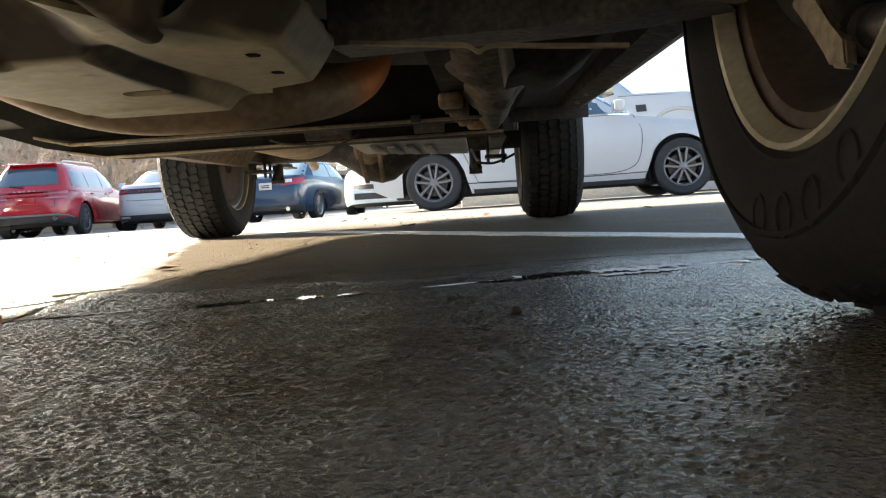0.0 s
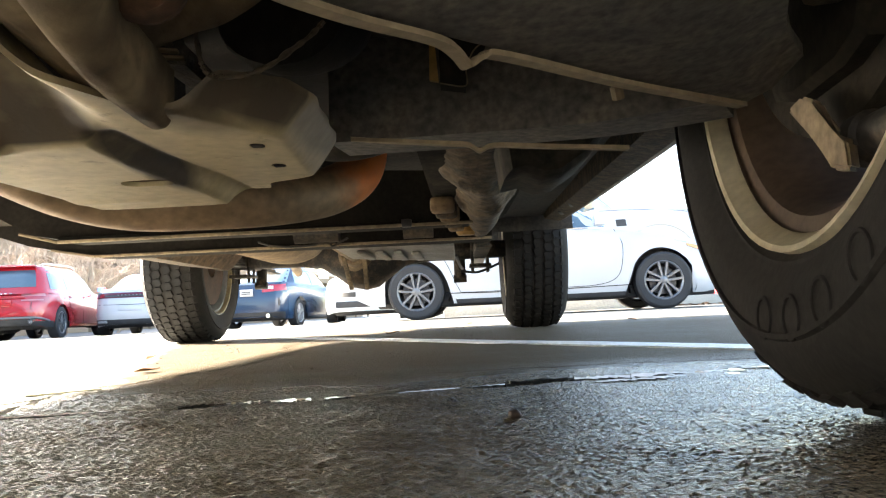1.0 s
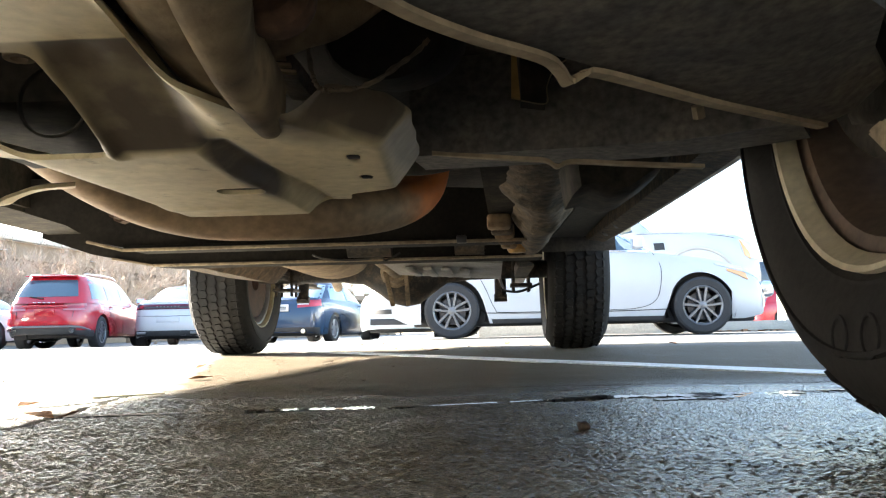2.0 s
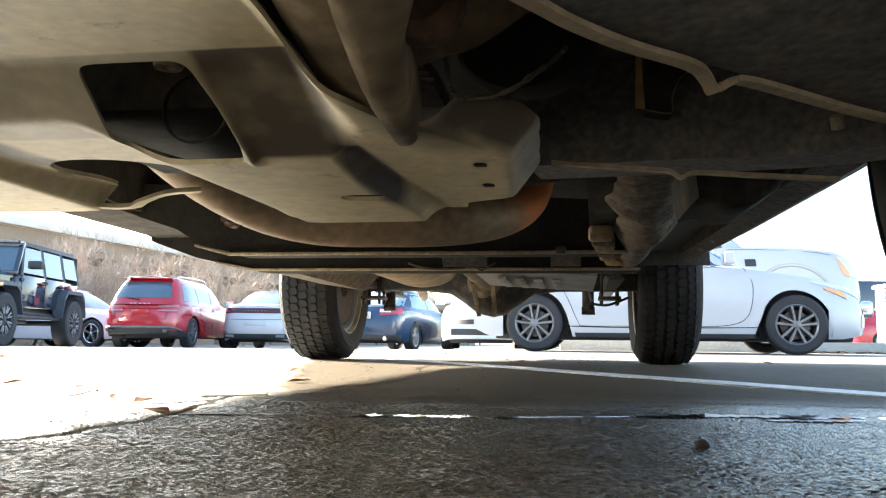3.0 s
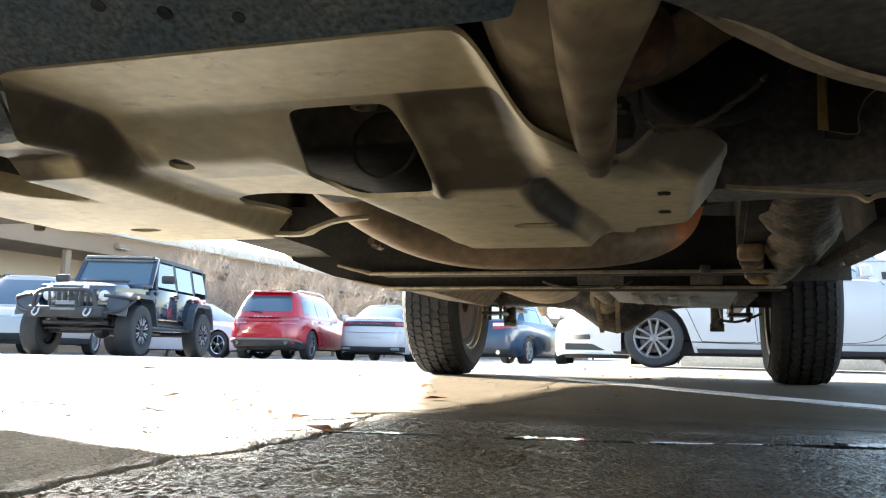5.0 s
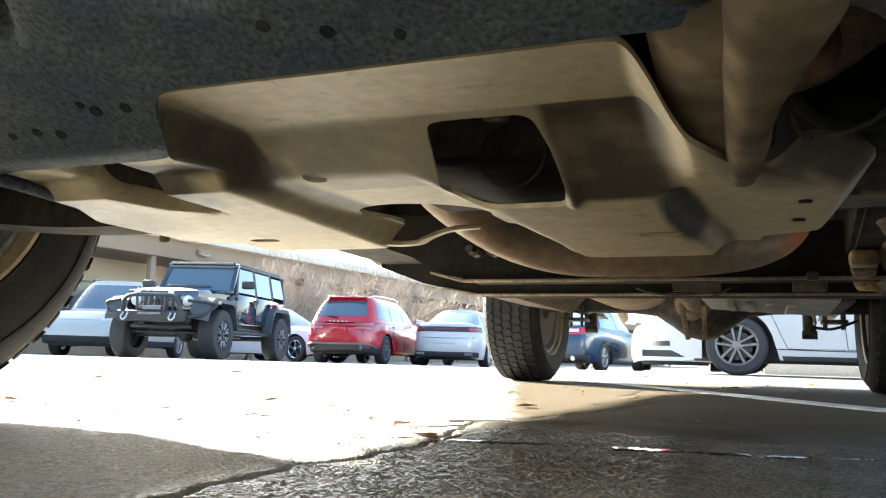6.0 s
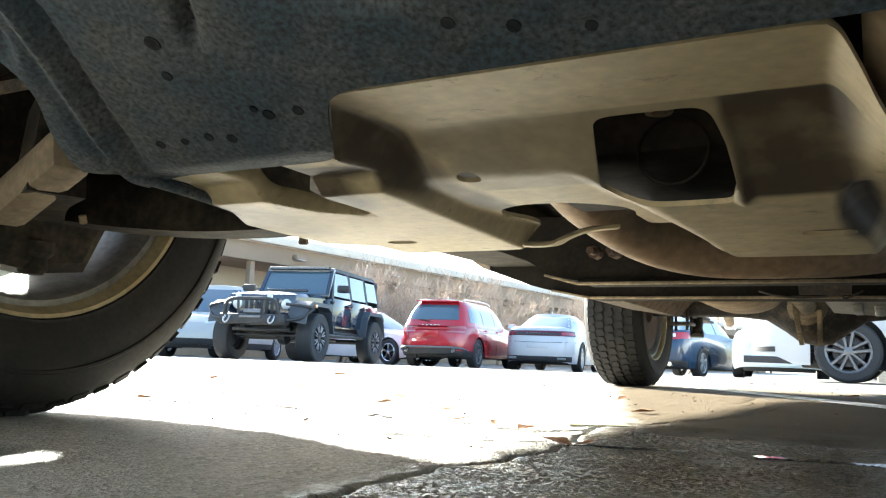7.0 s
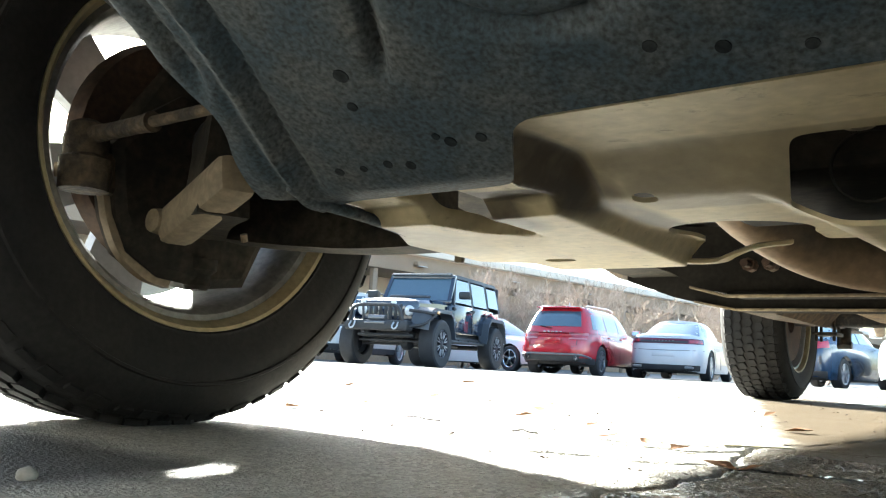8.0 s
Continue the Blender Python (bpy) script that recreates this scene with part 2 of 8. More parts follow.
def grimy_shaded_skid():
    """Oily brown grime and painted shade over parts of the tan sheet, broken up by noise, with fine scratches."""
    m = MAT["skid"]
    n, l = m.node_tree.nodes, m.node_tree.links
    base = n["Principled BSDF"].inputs["Base Color"]
    tan = base.links[0].from_socket
    tc = n.new("ShaderNodeTexCoord")
    warp = n.new("ShaderNodeTexNoise")
    warp.inputs["Scale"].default_value = 26
    warp.inputs["Detail"].default_value = 6
    l.new(tc.outputs["Object"], warp.inputs["Vector"])
    total = None
    # middle, reach and strength of each smear of grime and painted shade
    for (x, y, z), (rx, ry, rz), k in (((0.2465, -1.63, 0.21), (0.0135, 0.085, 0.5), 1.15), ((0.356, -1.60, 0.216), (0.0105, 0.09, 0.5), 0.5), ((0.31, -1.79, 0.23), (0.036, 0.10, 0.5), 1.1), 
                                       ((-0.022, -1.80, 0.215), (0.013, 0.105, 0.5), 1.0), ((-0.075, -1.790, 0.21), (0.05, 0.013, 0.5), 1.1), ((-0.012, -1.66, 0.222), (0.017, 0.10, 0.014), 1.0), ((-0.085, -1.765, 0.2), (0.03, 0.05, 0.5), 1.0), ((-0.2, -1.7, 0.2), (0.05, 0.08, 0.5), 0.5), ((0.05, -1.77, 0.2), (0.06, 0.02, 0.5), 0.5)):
        d = n.new("ShaderNodeVectorMath")
        d.operation = "SUBTRACT"
        d.inputs[1].default_value = (x, y, z)
        l.new(tc.outputs["Object"], d.inputs[0])
        q = n.new("ShaderNodeVectorMath")
        q.operation = "DIVIDE"
        q.inputs[1].default_value = (rx, ry, rz)
        l.new(d.outputs[0], q.inputs[0])
        r = n.new("ShaderNodeVectorMath")
        r.operation = "LENGTH"
        l.new(q.outputs[0], r.inputs[0])
        f = n.new("ShaderNodeMapRange")
        f.inputs["From Min"].default_value, f.inputs["From Max"].default_value = 1.25, 0.75
        f.inputs["To Max"].default_value = k
        l.new(r.outputs["Value"], f.inputs["Value"])
        if total is None:
            total = f.outputs["Result"]
        else:
            a = n.new("ShaderNodeMath")
            a.operation = "MAXIMUM"
            l.new(total, a.inputs[0])
            l.new(f.outputs["Result"], a.inputs[1])
            total = a.outputs[0]
    # painted shade on the sloping panel, thickening to a dirty film beside the drain opening
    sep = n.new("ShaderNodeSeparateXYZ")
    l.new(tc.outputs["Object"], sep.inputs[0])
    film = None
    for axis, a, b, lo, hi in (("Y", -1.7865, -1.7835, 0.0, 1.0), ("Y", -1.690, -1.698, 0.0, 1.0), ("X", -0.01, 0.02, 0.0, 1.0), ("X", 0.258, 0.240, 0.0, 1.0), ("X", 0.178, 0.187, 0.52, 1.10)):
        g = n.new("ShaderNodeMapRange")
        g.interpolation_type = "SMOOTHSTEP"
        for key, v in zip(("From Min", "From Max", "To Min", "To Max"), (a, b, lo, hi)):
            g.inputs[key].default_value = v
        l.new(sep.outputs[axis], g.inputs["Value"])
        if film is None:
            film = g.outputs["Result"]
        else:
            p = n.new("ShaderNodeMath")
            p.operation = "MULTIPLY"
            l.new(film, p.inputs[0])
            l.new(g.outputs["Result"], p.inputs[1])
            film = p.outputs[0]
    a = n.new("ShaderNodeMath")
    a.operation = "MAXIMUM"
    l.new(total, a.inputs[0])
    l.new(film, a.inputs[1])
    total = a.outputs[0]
    # brown soil on the slanting front face of the box, with its shade painted in
    soil_and_shade = None
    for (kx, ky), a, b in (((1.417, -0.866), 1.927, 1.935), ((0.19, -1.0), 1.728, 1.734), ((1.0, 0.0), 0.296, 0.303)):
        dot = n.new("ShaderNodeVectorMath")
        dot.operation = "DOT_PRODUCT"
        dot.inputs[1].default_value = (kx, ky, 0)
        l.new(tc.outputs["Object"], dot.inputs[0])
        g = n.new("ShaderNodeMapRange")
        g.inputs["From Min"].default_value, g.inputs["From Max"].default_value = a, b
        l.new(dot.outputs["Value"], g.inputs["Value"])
        if soil_and_shade is None:
            soil_and_shade = g.outputs["Result"]
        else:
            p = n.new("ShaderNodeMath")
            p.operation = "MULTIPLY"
            l.new(soil_and_shade, p.inputs[0])
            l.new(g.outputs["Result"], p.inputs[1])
            soil_and_shade = p.outputs[0]
    a = n.new("ShaderNodeMath")
    a.operation = "MAXIMUM"
    l.new(total, a.inputs[0])
    l.new(soil_and_shade, a.inputs[1])
    total = a.outputs[0]
    mul = n.new("ShaderNodeMapRange")
    mul.inputs["From Min"].default_value, mul.inputs["From Max"].default_value = 0.30, 0.55
    mul.inputs["To Min"].default_value, mul.inputs["To Max"].default_value = 0.72, 0.98
    l.new(warp.outputs["Fac"], mul.inputs["Value"])
    fac = n.new("ShaderNodeMath")
    fac.operation = "MULTIPLY"
    l.new(total, fac.inputs[0])
    l.new(mul.outputs["Result"], fac.inputs[1])
    # scattered spots of dirt everywhere
    spots = n.new("ShaderNodeTexNoise")
    spots.inputs["Scale"].default_value = 48
    spots.inputs["Detail"].default_value = 7
    spots.inputs["Roughness"].default_value = 0.7
    l.new(tc.outputs["Object"], spots.inputs["Vector"])
    sp = n.new("ShaderNodeMapRange")
    sp.inputs["From Min"].default_value, sp.inputs["From Max"].default_value = 0.60, 0.72
    sp.inputs["To Max"].default_value = 0.6
    l.new(spots.outputs["Fac"], sp.inputs["Value"])
    both = n.new("ShaderNodeMath")
    both.operation = "MAXIMUM"
    l.new(fac.outputs[0], both.inputs[0])
    l.new(sp.outputs["Result"], both.inputs[1])
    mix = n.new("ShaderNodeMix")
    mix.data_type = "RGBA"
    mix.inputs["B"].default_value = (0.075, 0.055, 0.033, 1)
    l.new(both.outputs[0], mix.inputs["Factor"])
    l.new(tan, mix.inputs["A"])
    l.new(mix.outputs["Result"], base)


grimy_shaded_skid()


# ---- mesh helpers ----
def finish(bm, mat, smooth=30):
    bmesh.ops.remove_doubles(bm, verts=bm.verts, dist=1e-5)
    bmesh.ops.recalc_face_normals(bm, faces=bm.faces)
    me = bpy.data.meshes.new("mesh")
    bm.to_mesh(me)
    bm.free()
    for m in (mat if isinstance(mat, (list, tuple)) else [mat]):
        me.materials.append(m)
    if smooth:
        me.shade_smooth()
        me.set_sharp_from_angle(angle=radians(smooth))
    return me


def part(name, bm, material, parent, label="", smooth=30, at=None):
    """Links a bmesh as one mesh object under a thing or a part. Its coordinates are those of the top-level thing."""
    ob = new(name, finish(bm, MAT[material], smooth))
    ob.parent = parent
    if at is not None:
        ob.matrix_basis = at
    if label:
        ob["label"] = label
    return ob


def thing(name, m, label, category, group="", kind=""):
    ob = new(name)
    ob.empty_display_size = 0.2
    ob.matrix_basis = m
    return tagged(ob, label, category, group, kind)


def solid(name, bm, material, label, category, group="", kind="", m=None, smooth=30):
    ob = new(name, finish(bm, MAT[material], smooth))
    if m is not None:
        ob.matrix_basis = m
    return tagged(ob, label, category, group, kind)


def box(bm, lo, hi, bevel=0.0, m=None, seg=2):
    c = [(a + b) / 2 for a, b in zip(lo, hi)]
    s = [max(b - a, 1e-4) for a, b in zip(lo, hi)]
    made = bmesh.ops.create_cube(bm, size=1.0, matrix=Matrix.Translation(c) @ Matrix.Diagonal((*s, 1)))
    vs = made["verts"]
    if bevel:
        es = list({e for v in vs for e in v.link_edges})
        out = bmesh.ops.bevel(bm, geom=es, offset=min(bevel, min(s) * 0.45), segments=seg, affect="EDGES", profile=0.5)
        vs = list({v for v in out["verts"]} | {v for v in vs if v.is_valid})
    if m is not None:
        bmesh.ops.transform(bm, matrix=m, verts=[v for v in vs if v.is_valid])
    return bm


def beam(bm, a, b, width, height, bevel=0.004, up=(0, 0, 1)):
    """A bevelled bar of rectangular section from a to b."""
    a, b = Vector(a), Vector(b)
    x = (b - a).normalized()
    y = Vector(up).cross(x).normalized()
    z = x.cross(y)
    m = Matrix((x, y, z)).transposed().to_4x4()
    m.translation = (a + b) / 2
    h = (b - a).length / 2
    return box(bm, (-h, -width / 2, -height / 2), (h, width / 2, height / 2), bevel, m)


def rings(bm, loops, closed=True, caps=True):
    """Skins a list of loops of equal length."""
    vs = [[bm.verts.new(p) for p in loop] for loop in loops]
    n = len(vs[0])
    for a, b in zip(vs, vs[1:]):
        for i in range(n if closed else n - 1):
            j = (i + 1) % n
            try:
                bm.faces.new((a[i], a[j], b[j], b[i]))
            except ValueError:
                pass
    if caps and closed:
        for loop in (vs[0], vs[-1]):
            try:
                bm.faces.new(loop)
            except ValueError:
                pass
    return bm


def tube(bm, points, radius, sides=12, caps=True):
    """A round tube along a smoothed line; radius is a number or one a point."""
    pts = [Vector(p) for p in points]
    rr = radius if isinstance(radius, (list, tuple)) else [radius] * len(pts)
    loops, ref = [], None
    for i, p in enumerate(pts):
        d = (pts[min(i + 1, len(pts) - 1)] - pts[max(i - 1, 0)]).normalized()
        if ref is None:
            ref = Vector((0, 0, 1)) if abs(d.z) < 0.9 else Vector((1, 0, 0))
        u = (ref - d * ref.dot(d)).normalized()
        ref = u
        w = d.cross(u)
        loops.append([p + (u * math.cos(k) + w * math.sin(k)) * rr[i] for k in (2 * math.pi * j / sides for j in range(sides))])
    return rings(bm, loops, True, caps)


def curve_points(points, n=8):
    """Catmull-Rom points through the given ones."""
    p = [Vector(q) for q in points]
    p = [p[0] * 2 - p[1]] + p + [p[-1] * 2 - p[-2]]
    out = []
    for i in range(1, len(p) - 2):
        for k in range(n):
            t = k / n
            a, b, c, d = p[i - 1], p[i], p[i + 1], p[i + 2]
            out.append(0.5 * (2 * b + (c - a) * t + (2 * a - 5 * b + 4 * c - d) * t * t + (3 * b - a - 3 * c + d) * t ** 3))
    out.append(p[-2])
    return out


def lathe(bm, profile, m=None, sides=32, closed=False):
    """Turns a profile of (radius, along) about the local x axis."""
    m = m or Matrix()
    loops = []
    for r, h in profile:
        loops.append([m @ Vector((h, r * math.cos(k), r * math.sin(k))) for k in (2 * math.pi * j / sides for j in range(sides))])
    if closed:
        loops.append(loops[0])
    return rings(bm, loops, True, False)


def extrude(bm, outline, depth, m=None):
    """A prism: a closed outline in the local xy plane, raised by depth along z."""
    m = m or Matrix()
    return rings(bm, [[m @ Vector((x, y, 0)) for x, y in outline], [m @ Vector((x, y, depth)) for x, y in outline]])


def blank():
    return bmesh.new()


def smoothstep(a, b, x):
    t = np.clip((x - a) / (b - a), 0, 1)
    return t * t * (3 - 2 * t)


# ---- ground ----
def ground_material():
    m = bpy.data.materials.new("wet_worn_pavement")
    m.use_nodes = True
    n, l = m.node_tree.nodes, m.node_tree.links
    p = n["Principled BSDF"]
    tc = n.new("ShaderNodeTexCoord")

    def tex(scale, detail=4, rough=0.55):
        t = n.new("ShaderNodeTexNoise")
        t.inputs["Scale"].default_value, t.inputs["Detail"].default_value, t.inputs["Roughness"].default_value = scale, detail, rough
        l.new(tc.outputs["Object"], t.inputs["Vector"])
        return t.outputs["Fac"]

    def span(value, a, b, c, d):
        r = n.new("ShaderNodeMapRange")
        r.interpolation_type = "SMOOTHSTEP"
        for key, v in zip(("From Min", "From Max", "To Min", "To Max"), (a, b, c, d)):
            r.inputs[key].default_value = v
        l.new(value, r.inputs["Value"])
        return r.outputs["Result"]

    def calc(op, a, b):
        r = n.new("ShaderNodeMath")
        r.operation = op
        for i, v in enumerate((a, b)):
            if isinstance(v, (int, float)):
                r.inputs[i].default_value = v
            else:
                l.new(v, r.inputs[i])
        return r.outputs[0]

    def blend(f, a, b, mode="MIX"):
        r = n.new("ShaderNodeMix")
        r.data_type, r.blend_type = "RGBA", mode
        for key, v in (("Factor", f), ("A", a), ("B", b)):
            if isinstance(v, tuple):
                r.inputs[key].default_value = v
            elif isinstance(v, (int, float)):
                r.inputs[key].default_value = v
            else:
                l.new(v, r.inputs[key])
        return r.outputs["Result"]

    sep = n.new("ShaderNodeSeparateXYZ")
    l.new(tc.outputs["Object"], sep.inputs[0])
    vor = n.new("ShaderNodeTexVoronoi")
    vor.inputs["Scale"].default_value = 230
    l.new(tc.outputs["Object"], vor.inputs["Vector"])
    patchy = tex(1.3, 5)
    blotch = tex(9, 5)
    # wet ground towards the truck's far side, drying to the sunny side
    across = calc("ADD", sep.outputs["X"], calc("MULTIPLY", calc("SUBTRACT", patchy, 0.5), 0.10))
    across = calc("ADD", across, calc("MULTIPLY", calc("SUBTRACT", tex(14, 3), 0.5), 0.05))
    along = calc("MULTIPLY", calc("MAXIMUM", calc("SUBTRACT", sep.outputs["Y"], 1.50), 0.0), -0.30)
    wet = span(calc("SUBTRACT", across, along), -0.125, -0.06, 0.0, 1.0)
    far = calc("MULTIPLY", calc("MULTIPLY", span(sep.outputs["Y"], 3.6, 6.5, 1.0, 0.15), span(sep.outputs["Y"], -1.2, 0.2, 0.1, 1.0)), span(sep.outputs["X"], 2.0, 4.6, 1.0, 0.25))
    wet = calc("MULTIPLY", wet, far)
    stones = n.new("ShaderNodeValToRGB")
    stones.color_ramp.elements[0].position, stones.color_ramp.elements[1].position = 0.1, 0.9
    stones.color_ramp.elements[0].color, stones.color_ramp.elements[1].color = (0.32, 0.305, 0.265, 1), (0.68, 0.66, 0.59, 1)
    l.new(vor.outputs["Color"], stones.inputs["Fac"])
    dry = blend(span(blotch, 0.35, 0.7, 0.0, 0.5), stones.outputs["Color"], (0.50, 0.485, 0.435, 1))
    # the far ground is darkened so that it bounces less light onto the cars
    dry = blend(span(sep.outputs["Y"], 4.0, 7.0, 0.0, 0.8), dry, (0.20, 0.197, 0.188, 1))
    # wet tone; to the right, shade and dark reflections are put into its colour
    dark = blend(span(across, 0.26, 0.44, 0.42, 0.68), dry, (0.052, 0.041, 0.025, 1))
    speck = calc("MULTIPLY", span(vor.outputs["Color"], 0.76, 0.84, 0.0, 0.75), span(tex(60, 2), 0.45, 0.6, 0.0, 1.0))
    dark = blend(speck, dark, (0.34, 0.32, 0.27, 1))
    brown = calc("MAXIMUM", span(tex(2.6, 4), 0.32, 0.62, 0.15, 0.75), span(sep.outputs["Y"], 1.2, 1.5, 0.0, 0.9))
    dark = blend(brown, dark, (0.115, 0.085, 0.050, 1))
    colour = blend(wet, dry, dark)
    # darker patch round the front tyre
    dark_patch = calc("MULTIPLY", span(calc("ADD", sep.outputs["X"], calc("MULTIPLY", calc("SUBTRACT", tex(6, 4), 0.5), 0.14)), -0.40, -0.30, 0.92, 0.0),
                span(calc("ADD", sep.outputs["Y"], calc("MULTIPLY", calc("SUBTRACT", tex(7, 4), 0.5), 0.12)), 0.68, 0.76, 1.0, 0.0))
    dark_patch = calc("MULTIPLY", dark_patch, calc("MULTIPLY", span(calc("ADD", sep.outputs["X"], calc("MULTIPLY", patchy, 0.8)), -2.2, -1.3, 0.0, 1.0), span(calc("ADD", sep.outputs["Y"], calc("MULTIPLY", patchy, 0.6)), -1.0, -0.3, 0.0, 1.0)))
    colour = blend(dark_patch, colour, (0.075, 0.075, 0.070, 1))
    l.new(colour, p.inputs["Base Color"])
    film = span(tex(5.0, 4), 0.38, 0.66, 0.27, 0.20)
    film = calc("SUBTRACT", film, span(across, 0.42, 0.60, 0.0, 0.07))
    film = calc("ADD", film, span(sep.outputs["Y"], 1.35, 1.75, 0.0, 0.42))
    l.new(calc("ADD", calc("MULTIPLY", calc("SUBTRACT", 1.0, wet), 0.6), calc("MULTIPLY", wet, film)), p.inputs["Roughness"])
    l.new(span(sep.outputs["Y"], 1.35, 1.75, 0.62, 0.06), p.inputs["Specular IOR Level"])
    relief = calc("ADD", calc("ADD", calc("MULTIPLY", vor.outputs["Distance"], 0.6), calc("MULTIPLY", tex(60, 4), 0.8)), calc("ADD", tex(260, 3), calc("MULTIPLY", tex(620, 2), 0.45)))
    b = n.new("ShaderNodeBump")
    b.inputs["Strength"].default_value = 0.7
    b.inputs["Distance"].default_value = 0.0062
    l.new(relief, b.inputs["Height"])
    l.new(b.outputs["Normal"], p.inputs["Normal"])
    return m


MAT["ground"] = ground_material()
JOINT = [(-0.30, 1.10), (-0.10, 1.165), (-0.045, 1.183), (0.10, 1.212), (0.306, 1.24), (0.585, 1.334), (0.79, 1.367), (1.3, 1.42)]
CRACK = [(-0.085, 0.20), (-0.06, 0.50), (-0.072, 0.728), (-0.081, 0.884), (-0.060, 1.03), (-0.065, 1.17), (-0.11, 1.36), (-0.125, 1.50),
         (-0.05, 1.75), (0.0, 2.05), (0.02, 2.4), (-0.10, 2.75), (-0.15, 3.3)]
SUN_CRACKS = [[(-0.79, 1.304), (-0.745, 1.318), (-0.70, 1.343)], [(-0.49, 1.158), (-0.43, 1.219), (-0.37, 1.243), (-0.25, 1.296), (-0.18, 1.316), (-0.11, 1.40)]]
SEAM = [(-1.6, 1.30), (-0.76, 1.275), (-0.2, 1.40), (0.03, 1.533), (0.4, 1.55), (0.79, 1.562), (2.4, 1.60)]


def to_line(px, py, line):
    best = np.full(px.shape, 9.0)
    for (ax, ay), (bx, by) in zip(line, line[1:]):
        dx, dy = bx - ax, by - ay
        t = np.clip(((px - ax) * dx + (py - ay) * dy) / (dx * dx + dy * dy), 0, 1)
        best = np.minimum(best, np.hypot(px - ax - t * dx, py - ay - t * dy))
    return best


def spread(lo, hi, step, far_lo, far_hi, grow=1.16):
    mid = list(np.arange(lo, hi + step / 2, step))
    out, s, v = [], step, hi
    while v < far_hi:
        s *= grow
        v += s
        out.append(v)
    left, s, v = [], step, lo
    while v > far_lo:
        s *= grow
        v -= s
        left.append(v)
    return np.array(left[::-1] + mid + out)


def slope(x, y):
    """The car park falls gently away behind the truck, on its sunny side."""
    return -0.14 * smoothstep(6.0, 26.0, np.hypot(x, y)) * smoothstep(1.0, -4.0, x)


def build_ground():
    xs = spread(-0.60, 1.02, 0.0026, -260, 260)
    ys = spread(0.42, 1.60, 0.0026, -120, 420)
    gx, gy = np.meshgrid(xs, ys)
    rng = np.random.default_rng(4)
    near = np.exp(-((gx - 0.1) ** 2 + (gy - 1.2) ** 2) / 6.0)
    z = np.zeros_like(gx)
    for k in range(26):
        f = rng.uniform(8, 70)
        a = rng.uniform(0, 6.28)
        z += 0.00028 * (18 / f) ** 0.5 * np.sin(f * (gx * math.cos(a) + gy * math.sin(a)) + rng.uniform(0, 6.28)) * near
    z += rng.normal(0, 0.00032, z.shape) * near
    wob = 0.006 * np.sin(41 * gx + 3 * np.sin(17 * gy)) + 0.004 * np.sin(93 * gx + 60 * gy)
    wob2 = 0.006 * np.sin(47 * gy + 3 * np.sin(19 * gx)) + 0.004 * np.sin(101 * gy)
    z -= 0.007 * np.exp(-(to_line(gx, gy + wob, JOINT) / 0.005) ** 2)
    z -= 0.007 * np.exp(-(to_line(gx + 0.6 * wob2, gy + 0.6 * wob, CRACK) / 0.0042) ** 2)
    z -= 0.006 * np.exp(-(to_line(gx, gy + 0.4 * wob, SEAM) / 0.006) ** 2)
    for line in SUN_CRACKS:
        z -= 0.008 * np.exp(-(to_line(gx + 0.5 * wob2, gy + 0.8 * wob, line) / 0.0048) ** 2)
    z += slope(gx, gy)
    nx, ny = len(xs), len(ys)
    me = bpy.data.meshes.new("ground")
    me.vertices.add(nx * ny)
    me.vertices.foreach_set("co", np.stack([gx, gy, z], -1).astype(np.float32).ravel())
    i = np.arange((nx - 1) * (ny - 1))
    r, c = i // (nx - 1), i % (nx - 1)
    q = np.stack([r * nx + c, r * nx + c + 1, (r + 1) * nx + c + 1, (r + 1) * nx + c], -1).astype(np.int32)
    me.loops.add(q.size)
    me.loops.foreach_set("vertex_index", q.ravel())
    me.polygons.add(len(q))
    me.polygons.foreach_set("loop_start", (np.arange(len(q)) * 4).astype(np.int32))
    me.update(calc_edges=True)
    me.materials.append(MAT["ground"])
    me.shade_smooth()
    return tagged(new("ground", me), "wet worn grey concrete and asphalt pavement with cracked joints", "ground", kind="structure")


build_ground()


def ribbon(name, line, width, material, label, z=0.003, category="road marking", wave=0.0, seed=1):
    """A thin strip that lies on the ground, with an uneven edge."""
    rnd = random.Random(seed)
    pts = curve_points([(x, y, 0) for x, y in line], 14)
    bm = blank()
    top = []
    for i, p in enumerate(pts):
        d = (pts[min(i + 1, len(pts) - 1)] - pts[max(i - 1, 0)]).normalized()
        s = Vector((-d.y, d.x, 0))
        w = width / 2
        a, b = w * (1 + rnd.uniform(-wave, wave)), w * (1 + rnd.uniform(-wave, wave))
        if wave > 0.5 and i in (0, len(pts) - 1):
            a = b = 0.001
        top.append([p + s * a + Vector((0, 0, z)), p - s * b + Vector((0, 0, z)), p - s * b + Vector((0, 0, -0.004)), p + s * a + Vector((0, 0, -0.004))])
    rings(bm, top)
    return solid(name, bm, material, label, category, kind="structure")


